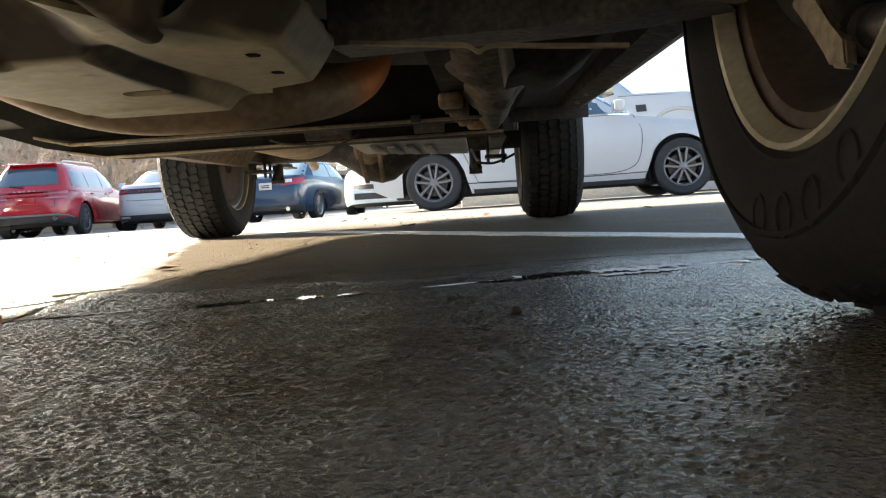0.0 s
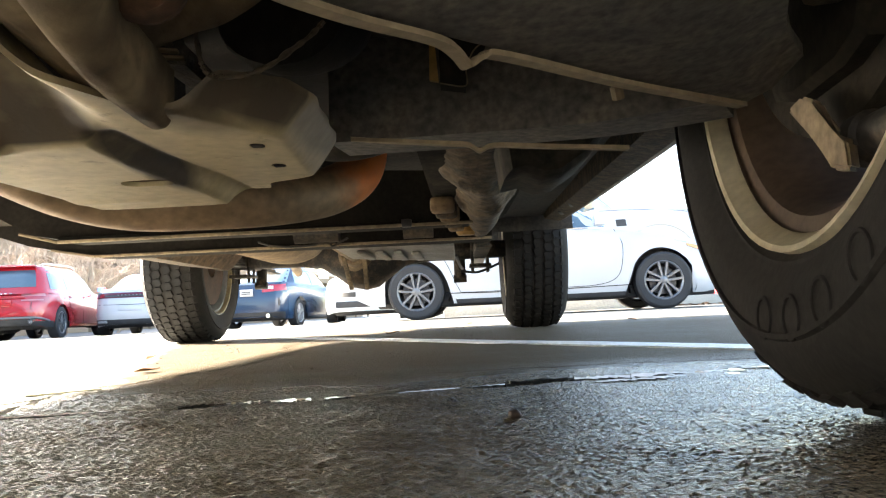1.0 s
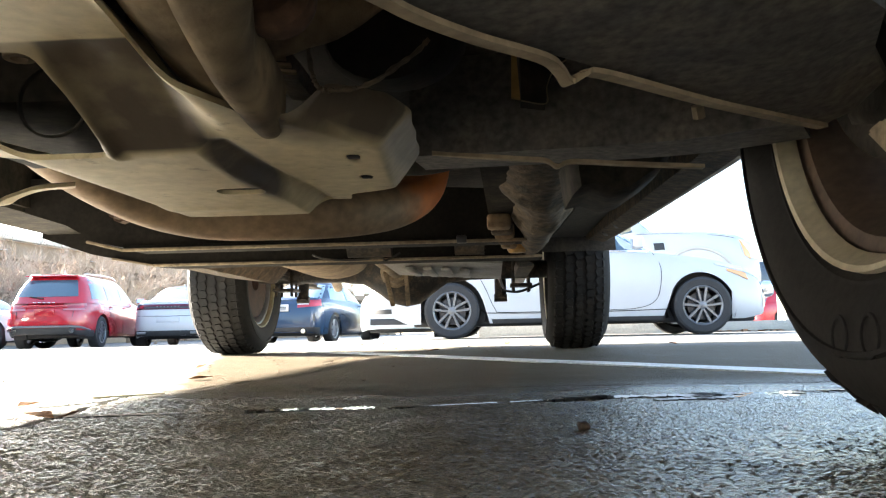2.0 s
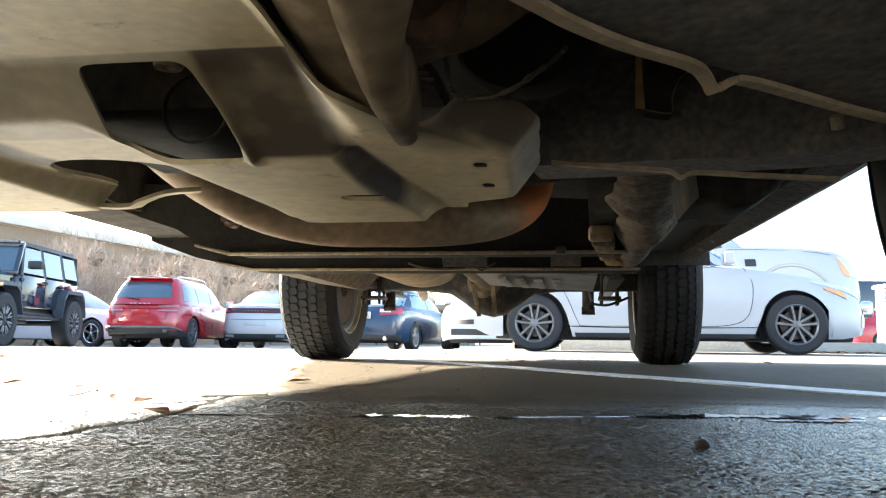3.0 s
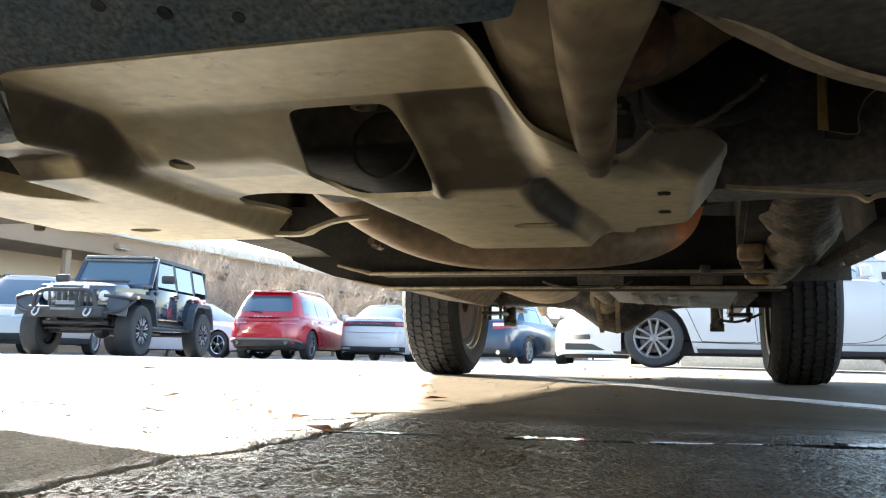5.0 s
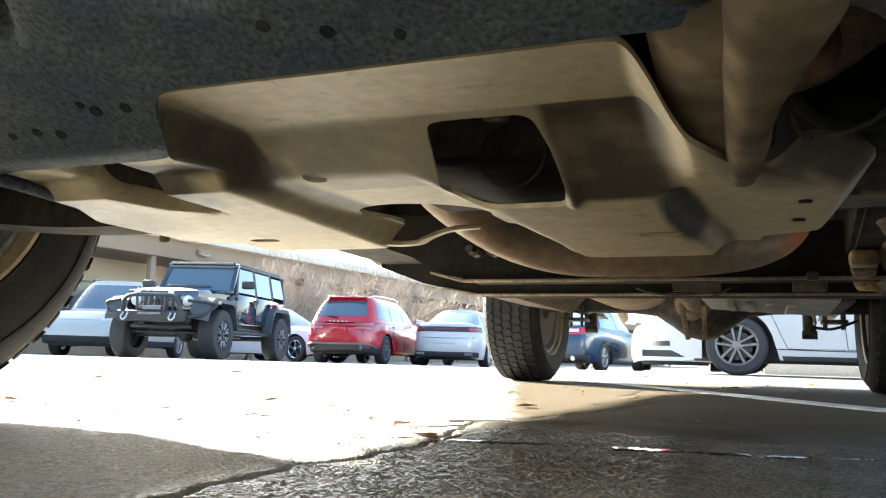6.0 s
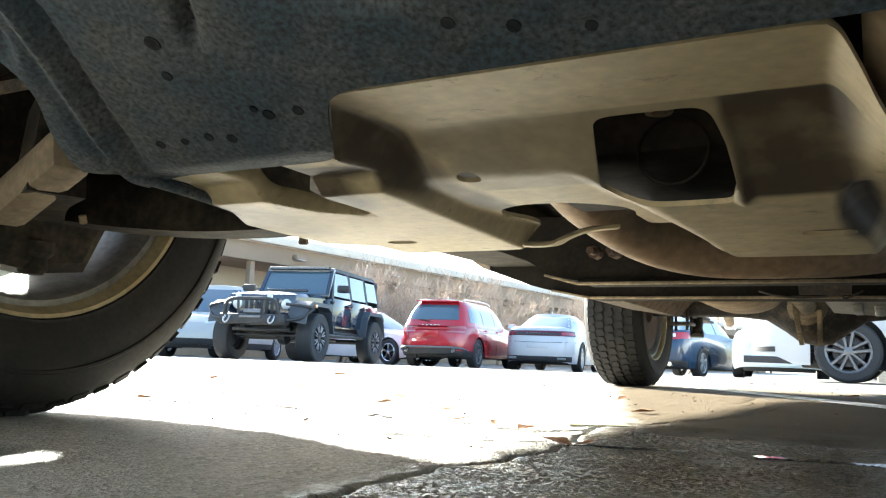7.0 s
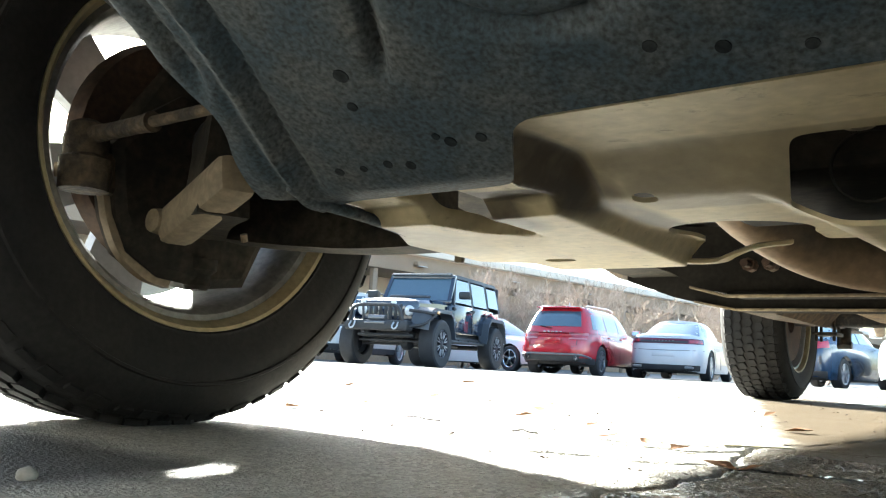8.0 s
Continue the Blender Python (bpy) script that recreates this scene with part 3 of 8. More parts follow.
ribbon("road_line_white", [(-0.9, 5.0), (-0.041, 3.54), (0.50, 2.60), (0.70, 2.27), (0.93, 1.86), (1.5, 0.85)], 0.10, "line", "worn white painted parking bay line", wave=0.04)
ribbon("road_line_yellow", [(-0.12, 1.47), (-0.33, 1.80), (-0.60, 2.30), (-1.10, 3.20)], 0.10, "line_yellow", "faded yellow painted line at the sunny edge", wave=0.05)
ribbon("road_line_far", [(-4.5, 6.2), (0.0, 6.6), (6.0, 7.0)], 0.11, "line", "worn white painted line behind the truck", wave=0.03)
for i, (name, line, w) in enumerate((
        ("puddle", [(-0.072, 1.176), (-0.03, 1.187), (0.02, 1.196), (0.06, 1.204)], 0.012),
        ("puddle", [(0.13, 1.218), (0.17, 1.222), (0.215, 1.229), (0.25, 1.232), (0.275, 1.238)], 0.019),
        ("puddle", [(0.29, 1.238), (0.33, 1.247), (0.37, 1.262), (0.41, 1.275), (0.46, 1.296), (0.51, 1.312)], 0.010),
        ("puddle", [(0.50, 1.318), (0.56, 1.335), (0.63, 1.345), (0.70, 1.356), (0.80, 1.372)], 0.036),
        ("puddle", [(0.60, 1.292), (0.66, 1.30), (0.72, 1.315), (0.78, 1.32)], 0.018),
        ("puddle", [(0.74, 1.385), (0.82, 1.39), (0.9, 1.40)], 0.015))):
    ribbon(name, line, w, "water", "narrow puddle of clear water lying in a pavement joint", z=0.0008, category="puddle", wave=0.85, seed=20 + i)


# ---- the pickup truck overhead ----
FRONT, REAR, TRACK, TYRE, WHEEL_Z = 0.90, 4.07, 0.785, 0.385, 0.356
TY = 2.475
truck = thing("pickup_truck", pose(0, TY, 0), "dark pickup truck on all-terrain tyres, dusty underside seen from below", "truck")


def tp(name, bm, material, label="", parent=None, smooth=30):
    """A part of the truck, given in world metres."""
    bmesh.ops.translate(bm, vec=(0, -TY, 0), verts=bm.verts)
    return part(name, bm, material, parent or truck, label, smooth)


def grid_sheet(xs, ys, height, keep, thick):
    """A pressed sheet: a height field with openings, given a thickness upward."""
    bm = blank()
    gx, gy = np.meshgrid(xs, ys)
    z = height(gx, gy)
    k = keep(gx, gy)
    lower, upper = {}, {}
    for r in range(len(ys) - 1):
        for c in range(len(xs) - 1):
            q = ((r, c), (r, c + 1), (r + 1, c + 1), (r + 1, c))
            if not all(k[i] for i in q):
                continue
            for store, up in ((lower, 0.0), (upper, thick)):
                for i in q:
                    if i not in store:
                        store[i] = bm.verts.new((gx[i], gy[i], z[i] + up))
            bm.faces.new([lower[i] for i in reversed(q)])
            bm.faces.new([upper[i] for i in q])
    edges = [e for e in bm.edges if len(e.link_faces) == 1]
    seen, near = {v: i for i, v in lower.items()}, {}
    for e in edges:
        a, b = e.verts
        if a in seen and b in seen:
            bm.faces.new((a, b, upper[seen[b]], upper[seen[a]]))
            near.setdefault(a, []).append(b)
            near.setdefault(b, []).append(a)
    # the cut edges run smooth
    for _ in range(26):
        moved = {v: (v.co * 2 + w[0].co + w[1].co) / 4 for v, w in near.items() if len(w) == 2}
        for v, p in moved.items():
            upper[seen[v]].co += p - v.co
            v.co = p
    return bm


def rbox(x, y, x0, x1, y0, y1, r):
    """True inside a rounded rectangle."""
    cx, cy = (x0 + x1) / 2, (y0 + y1) / 2
    qx, qy = np.abs(x - cx) - (x1 - x0) / 2 + r, np.abs(y - cy) - (y1 - y0) / 2 + r
    return np.hypot(np.maximum(qx, 0), np.maximum(qy, 0)) + np.minimum(np.maximum(qx, qy), 0) < r


def soft_max(a, b, k=0.003):
    """The larger of two heights, with the fold between them rounded."""
    h = np.clip(0.5 + 0.5 * (a - b) / k, 0, 1)
    return b + (a - b) * h + k * h * (1 - h)


def skid_height(x, y):
    s = smoothstep
    plate = 0.201 + 0 * x                                            # flat left plate
    box_low = 0.2025 + 0 * x                                         # flat bottom of the right box
    middle = 0.1968 - 0.030 * np.clip(y - 0.79, 0, 0.25)             # middle bottom, sinking rearward
    raised = 0.2145 + 0.010 * s(0.80, 0.98, y)                       # raised bay beside the left plate
    edge = 0.10 * (y - 0.78)
    low = raised + (middle - raised) * s(0.078 + edge, 0.128 + edge, x)
    panel = 0.2362 - 0.425 * (y - 0.692)                             # sloping panel with the drain opening
    shelf = 0.2325 + 0.045 * (y - 0.605)                             # shelf behind the apron
    folded = -soft_max(-panel, -shelf, 0.004)
    centre = soft_max(low, folded, 0.003)
    foot = -0.034 - 0.045 * (y - 0.69)
    wl = s(foot - 0.002, foot + 0.021 - 0.008 * s(0.70, 0.79, y), x)                            # left wall of the recess
    z = plate + (centre - plate) * wl
    # step up to the right box: a rounded wall in front, a narrow ramp behind it
    front = s(0.236, 0.268, x - 0.10 * np.clip(0.65 - y, -0.02, 0.05))
    g0 = 0.234 + 0.020 * s(0.80, 1.0, y)
    behind = np.clip((x - g0) / 0.016, 0, 1)
    groove = 0.003 * np.exp(-((x - g0 - 0.014) / 0.008) ** 4) * s(0.765, 0.785, y)
    t = s(0.745, 0.775, y)
    z = z + (box_low - z) * (front * (1 - t) + behind * t) + groove
    # chamfered right side and slanting front of the box
    side = 0.2025 + 1.25 * (x - 0.343 + 0.045 * (y - 0.808))
    slant = 0.2025 + 1.417 * (x - 0.343) - 0.866 * (y - 0.81)
    z = np.where(x > 0.296, soft_max(soft_max(z, side, 0.004), slant, 0.004), z)
    # turned edge of the drain opening
    z -= 0.0045 * np.exp(-((x - 0.1835 + 4.0 * np.maximum(0, 0.735 - y) ** 2) / 0.0045) ** 2) * s(0.695, 0.71, y) * s(0.80, 0.78, y)
    # dished seat of the panel bolt and a shallow swage across the bottom
    z += 0.0016 * np.exp(-(np.hypot(x - 0.205, y - 0.704) / 0.012) ** 4)
    z -= 0.0012 * np.exp(-((y - 0.965) / 0.010) ** 2) * s(0.09, 0.13, x) * s(0.225, 0.20, x)
    # pressed steps on the left plate
    ramp = np.clip((0.707 - y) / 0.014, 0, 1)
    z += 0.0118 * ramp * s(-0.026, -0.036, x)
    left_wall = -0.139 + 0.30 * np.clip(y - 0.706, 0, 0.06) + 0.90 * np.clip(y - 0.755, 0, 0.05)
    z += 0.013 * np.clip((x - left_wall) / 0.006, 0, 1) * np.clip((-0.085 - x) / 0.004, 0, 1) * s(0.79, 0.74, y)
    z += 0.03 * s(-0.225, -0.262, x)
    return z


def skid_keep(x, y):
    k = (x > -0.262) & (x < 0.372) & (y > np.where(x < -0.006 - 0.55 * (y - 0.60), 0.652, 0.602)) & (y < 1.004)
    k &= ~((x > 0.098 + 0.22 * np.maximum(0, 0.765 - y)) & (x < 0.181 - 0.004 * (y > 0.77) - 4.0 * np.maximum(0, 0.735 - y) ** 2) & (y > 0.699) & (y < 0.787))            # drain opening
    k &= ~(((x - 0.022) / 0.054) ** 2 + ((y - 0.915) / 0.07) ** 2 < 1)       # arch at the rear lip
    k &= ~((np.abs(x - 0.022) < 0.048) & (y > 0.93))
    k &= ~((x < 0.07) & (y > 0.985))
    k &= ~rbox(x, y, 0.207, 0.244, 0.889, 0.910, 0.009)
    k &= ~(np.hypot(x - 0.011, y - 0.744) < 0.009)
    left_wall = -0.137 + 0.30 * np.clip(y - 0.706, 0, 0.06) + 0.90 * np.clip(y - 0.755, 0, 0.05)
    k &= ~((x > left_wall + 0.004) & (x < -0.090) & (y > 0.692))                # slit of the left plate
    k &= ~rbox(x, y, -0.158, -0.128, 0.905, 0.922, 0.006)
    k &= ~rbox(x, y, 0.317, 0.327, 0.826, 0.840, 0.003)
    k &= ~rbox(x, y, 0.315, 0.326, 0.896, 0.911, 0.003)
    k &= ~((x < -0.18) & (y > 0.93 + 0.5 * (x + 0.18)))
    k &= x > -0.188 - 0.62 * np.maximum(0, y - 0.725)
    k &= ~((x > 0.296) & (y > 0.978 - 0.5 * (x - 0.296)))                     # stepped rear edge of the box
    # cut back along the valley in front, and beside the rib
    k &= ~((x > 0.246 + 0.36 * (y - 0.615)) & (y < 0.722))
    k &= ~((x > 0.298) & (x < 0.322) & (y < 0.742 - 14 * np.maximum(0, x - 0.310) ** 2 * 4))
    k &= skid_height(x, y) < np.where(x < 0.30, 0.2535, np.interp(x, (0.296, 0.303, 0.311, 0.319, 0.336, 0.350, 0.366, 0.372), (0.216, 0.209, 0.213, 0.2255, 0.2290, 0.2315, 0.2270, 0.2245)))
    return k


def apron_ridge(x, y):
    """How far a point lies from the ridge along the apron's outer edge."""
    return x - np.interp(y, (0.10, 0.45, 0.501, 0.534, 0.56, 0.597, 0.631, 0.66), (-0.130, -0.146, -0.154, -0.163, -0.172, -0.186, -0.194, -0.194))


def apron_height(x, y):
    s = smoothstep
    z = 0.2285 + 0.52 * (0.602 - y)
    z = np.where(y < 0.46, 0.3023 + 0.25 * (0.46 - y), z)
    z = soft_max(z, 0.2112 + 0 * y, 0.004)
    # pressed groove, rounded ridges and valleys along the outer edge
    z += 0.011 * np.exp(-((x + 0.044 + 0.50 * (y - 0.526)) / 0.0045) ** 2) * s(0.566, 0.550, y)
    ridge = apron_ridge(x, y)
    z -= 0.0075 * np.exp(-(ridge / 0.0065) ** 2)
    z += 0.0085 * np.exp(-((ridge - 0.015) / 0.0055) ** 2) * s(0.645, 0.61, y)
    z += 0.004 * np.exp(-((ridge + 0.014) / 0.006) ** 2)
    z += 0.009 * np.exp(-((ridge + 0.029) / 0.006) ** 2) * s(0.548, 0.532, y)
    z += 0.05 * s(0.0, 0.022, -(ridge + 0.046)) * s(0.56, 0.53, y)
    z += 0.008 * np.exp(-((np.hypot(x - 0.05, (y - 0.50) * 1.2) - 0.062) / 0.006) ** 2) * (y > 0.44)
    return z


def apron_keep(x, y):
    edge = np.interp(y, (0.1, 0.5, 0.51, 0.546, 0.559, 0.575, 0.595, 0.627, 0.66), (0.064, 0.060, 0.058, 0.041, 0.032, 0.036, 0.045, 0.050, 0.045))
    k = (y < 0.66) & (apron_ridge(x, y) > -edge)
    k &= ~((y > 0.636) & (apron_ridge(x, y) < -0.002 - 1.2 * (0.66 - y)))
    k &= ~((x > -0.002 - 0.55 * np.maximum(0, y - 0.600)) & (y > 0.600))
    k &= y > 0.10
    k &= ~((x > 0.284) & (y > 0.50 - 0.5 * (x - 0.284)))
    return k


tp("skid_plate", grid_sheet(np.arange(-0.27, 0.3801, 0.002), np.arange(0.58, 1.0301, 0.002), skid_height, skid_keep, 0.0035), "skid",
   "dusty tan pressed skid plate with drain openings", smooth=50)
tp("front_apron", grid_sheet(np.arange(-0.30, 0.5001, 0.0035), np.arange(0.10, 0.6701, 0.0035), apron_height, apron_keep, 0.004), "apron",
   "dirty dark plastic splash apron with round stains", smooth=50)
# rounded stiffening rib that runs forward from the box, and the dark plastic floor of the valley beside it
bm = blank()
loops = []
for y, x0, x1, z in ((0.7600, 0.2810, 0.2925, 0.2060), (0.7598, 0.2780, 0.2950, 0.2035), (0.757, 0.2770, 0.2960, 0.2022), (0.752, 0.2768, 0.2965, 0.2020), (0.735, 0.2768, 0.2995, 0.2018), (0.700, 0.2780, 0.3025, 0.2025), (0.670, 0.2795, 0.3040, 0.2035),
                     (0.645, 0.2805, 0.3090, 0.2055), (0.620, 0.2815, 0.3180, 0.2095), (0.590, 0.2840, 0.3290, 0.2160), (0.550, 0.2880, 0.3420, 0.2270), (0.500, 0.2930, 0.3550, 0.2420)):
    c, w = (x0 + x1) / 2, (x1 - x0) / 2
    loops.append([Vector((c - w * math.copysign(abs(math.cos(a)) ** 0.75, math.cos(a)), y, 0.032 + z - 0.0045 * smoothstep(0.62, 0.70, y) - 0.032 * math.sin(a) ** 0.5)) for a in (math.pi * j / 18 for j in range(19))])
rings(bm, loops)
tp("stiffening_rib", bm, "rib", "brown dirty rounded stiffening rib", smooth=60)
bm = blank()
rings(bm, [[Vector((x, y, z + o)) for x, o in ((0.252, 0.014), (0.262, 0.005), (0.272, 0.0), (0.286, 0.0), (0.286, 0.016), (0.252, 0.026))] for y, z in ((0.50, 0.2835), (0.585, 0.2385), (0.60, 0.2265), (0.64, 0.2165), (0.68, 0.2095), (0.71, 0.2058), (0.745, 0.2032))])
tp("valley_floor", bm, "rib", "dark dirty floor of the valley", smooth=60)
bm = blank()
tube(bm, curve_points([(-0.1935, 0.618, 0.2165), (-0.1915, 0.638, 0.2095), (-0.188, 0.655, 0.2080), (-0.187, 0.679, 0.2070), (-0.190, 0.722, 0.2055), (-0.197, 0.750, 0.2055)], 6), 0.0046, 10)
tp("apron_lip", bm, "apron", "dusty rolled lip of the splash apron", smooth=60)
# push-in grommets and holes of the apron
for sx, sy, r in ((-0.048, 0.605, 0.0045), (-0.027, 0.605, 0.004), (-0.085, 0.551, 0.0055), (-0.094, 0.571, 0.004), (-0.145, 0.616, 0.004), (-0.124, 0.616, 0.0032),
                  (-0.103, 0.615, 0.0038), (-0.087, 0.618, 0.0042), (-0.055, 0.60, 0.003), (0.085, 0.57, 0.004), (0.115, 0.577, 0.0042), (0.149, 0.583, 0.0035), (-0.02, 0.50, 0.005)):
    bm = blank()
    zz = float(apron_height(np.array(sx), np.array(sy)))
    bmesh.ops.create_cone(bm, cap_ends=True, segments=16, radius1=r * 0.85, radius2=r * 0.85, depth=0.0012, matrix=pose(sx, sy, zz - 0.0001, -27))
    tp("grommet", bm, "stain")
# near-black plugs paint the shade inside the right box's slots
for sx, sy in ((0.322, 0.833), (0.3205, 0.9035)):
    bm = blank()
    box(bm, (sx - 0.0042, sy - 0.0048, 0.2019), (sx + 0.0042, sy + 0.0048, 0.2045), 0.001)
    tp("slot_plug", bm, "near_black")
# bolts and drain plug
for bx, by, bz, r in ((0.200, 0.7185, 0.2318, 0.0045), (0.011, 0.744, 0.224, 0.0065), (0.207, 0.79, 0.199, 0.004), (-0.205, 0.765, 0.2075, 0.003), (-0.19, 0.80, 0.2075, 0.003)):
    bm = blank()
    lathe(bm, [(0.0005, -0.0018), (r * 0.55, -0.0018), (r * 0.62, 0.0), (r, 0.0), (r, 0.003), (0.0005, 0.003)], pose(bx, by, bz, 0, -90, 0), 12)
    tp("bolt", bm, "caked" if r < 0.01 else "aluminium")
for bx, by in ((-0.244, 0.891),):
    bm = blank()
    box(bm, (bx - 0.005, by - 0.003, 0.199), (bx + 0.005, by + 0.003, 0.212), 0.002)
    tp("tab", bm, "frame_dusty")
bm = blank()
pts = curve_points([(-0.085, 0.915, 0.2035), (-0.066, 0.952, 0.2030), (-0.045, 0.982, 0.2035), (-0.022, 0.992, 0.2050), (-0.006, 0.988, 0.2100), (0.014, 0.992, 0.2170), (0.040, 1.005, 0.2215)], 6)
loops = []
for i, p in enumerate(pts):
    d = (pts[min(i + 1, len(pts) - 1)] - pts[max(i - 1, 0)]).normalized()
    w = Vector((-d.y, d.x, 0)).normalized() * 0.0055
    loops.append([p - w, p + w, p + w + Vector((0, 0, 0.003)), p + Vector((0, 0, 0.005)), p - w + Vector((0, 0, 0.003))])
rings(bm, loops)
tp("rolled_lip", bm, "skid", "tan rolled lip round the rear opening")
# engine sump and casings above the openings
bm = blank()
box(bm, (0.0, 0.80, 0.236), (0.225, 1.00, 0.36), 0.012)
tp("oil_pan", bm, "hub_dark")
bm = blank()
lathe(bm, [(0.005, 0.0), (0.0085, 0.0), (0.0092, 0.002), (0.0085, 0.004), (0.005, 0.004)], pose(0.137, 0.754, 0.250, 0, -90, 0), 22, True)
tp("drain_plug", bm, "frame_dusty", "dull ring of a drain plug")
bm = blank()
lathe(bm, [(0.0225, -0.001), (0.0235, -0.001), (0.0242, 0.0), (0.0235, 0.003), (0.0225, 0.003)], pose(0.137, 0.7925, 0.236, 0, 0, 90), 28, True)
tp("filter_rim", bm, "hub_dark", "dark round filter cap")
bm = blank()
lathe(bm, [(0.001, 0.0), (0.02, 0.0), (0.022, 0.006), (0.028, 0.008), (0.028, 0.02)], pose(0.165, 0.765, 0.272, 0, -90, 0), 20)
tp("oil_filter", bm, "frame")
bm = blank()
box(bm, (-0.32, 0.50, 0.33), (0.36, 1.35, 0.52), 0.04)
tp("engine_block", bm, "near_black")
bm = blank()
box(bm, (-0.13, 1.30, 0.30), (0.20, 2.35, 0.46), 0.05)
tp("gearbox", bm, "near_black")

# exhaust
pipe = curve_points([(-0.045, 1.02, 0.31), (-0.03, 1.12, 0.275), (0.012, 1.205, 0.246), (0.075, 1.245, 0.2315), (0.16, 1.265, 0.2305), (0.235, 1.305, 0.2370), (0.288, 1.355, 0.2530),
                     (0.320, 1.388, 0.281), (0.330, 1.40, 0.33), (0.325, 1.41, 0.40)], 8)
bm = blank()
tube(bm, pipe, 0.031, 28)
tp("exhaust_pipe", bm, "exhaust", "brown heat-stained exhaust pipe with an orange bend")
bm = blank()
tube(bm, curve_points([(0.27, 1.13, 0.285), (0.315, 1.12, 0.268), (0.35, 1.11, 0.264), (0.385, 1.10, 0.272), (0.41, 1.09, 0.30), (0.42, 1.09, 0.34)], 6), 0.0205, 18)
tp("crossover_pipe", bm, "hub_dark", "dark sooty crossover pipe")
for bx in (-0.125, -0.095):
    bm = blank()
    tube(bm, [(bx, 1.46, 0.262), (bx, 1.44, 0.262)], 0.010, 8)
    tube(bm, [(bx, 1.44, 0.262), (bx, 1.42, 0.262)], 0.006, 8)
    tp("flange_bolt", bm, "rust")
bm = blank()
tube(bm, curve_points([(-0.08, 1.9, 0.33), (-0.14, 2.3, 0.335), (-0.155, 2.6, 0.335)], 6), 0.03, 16)
tube(bm, curve_points([(-0.155, 3.30, 0.335), (-0.20, 3.6, 0.42), (-0.34, 3.95, 0.50), (-0.42, 4.5, 0.42), (-0.5, 5.1, 0.36)], 6), 0.028, 14)
tp("tail_pipe", bm, "frame_dusty")
bm = blank()
loops = []
for y, s in ((2.58, 0.35), (2.62, 0.8), (2.66, 1.0), (3.2, 1.0), (3.25, 0.8), (3.30, 0.35)):
    loops.append([Vector((-0.155 + 0.125 * s * math.cos(k), y, 0.345 + 0.062 * s * math.sin(k))) for k in (2 * math.pi * j / 24 for j in range(24))])
rings(bm, loops)
tp("muffler", bm, "frame_dusty", "dusty oval muffler")

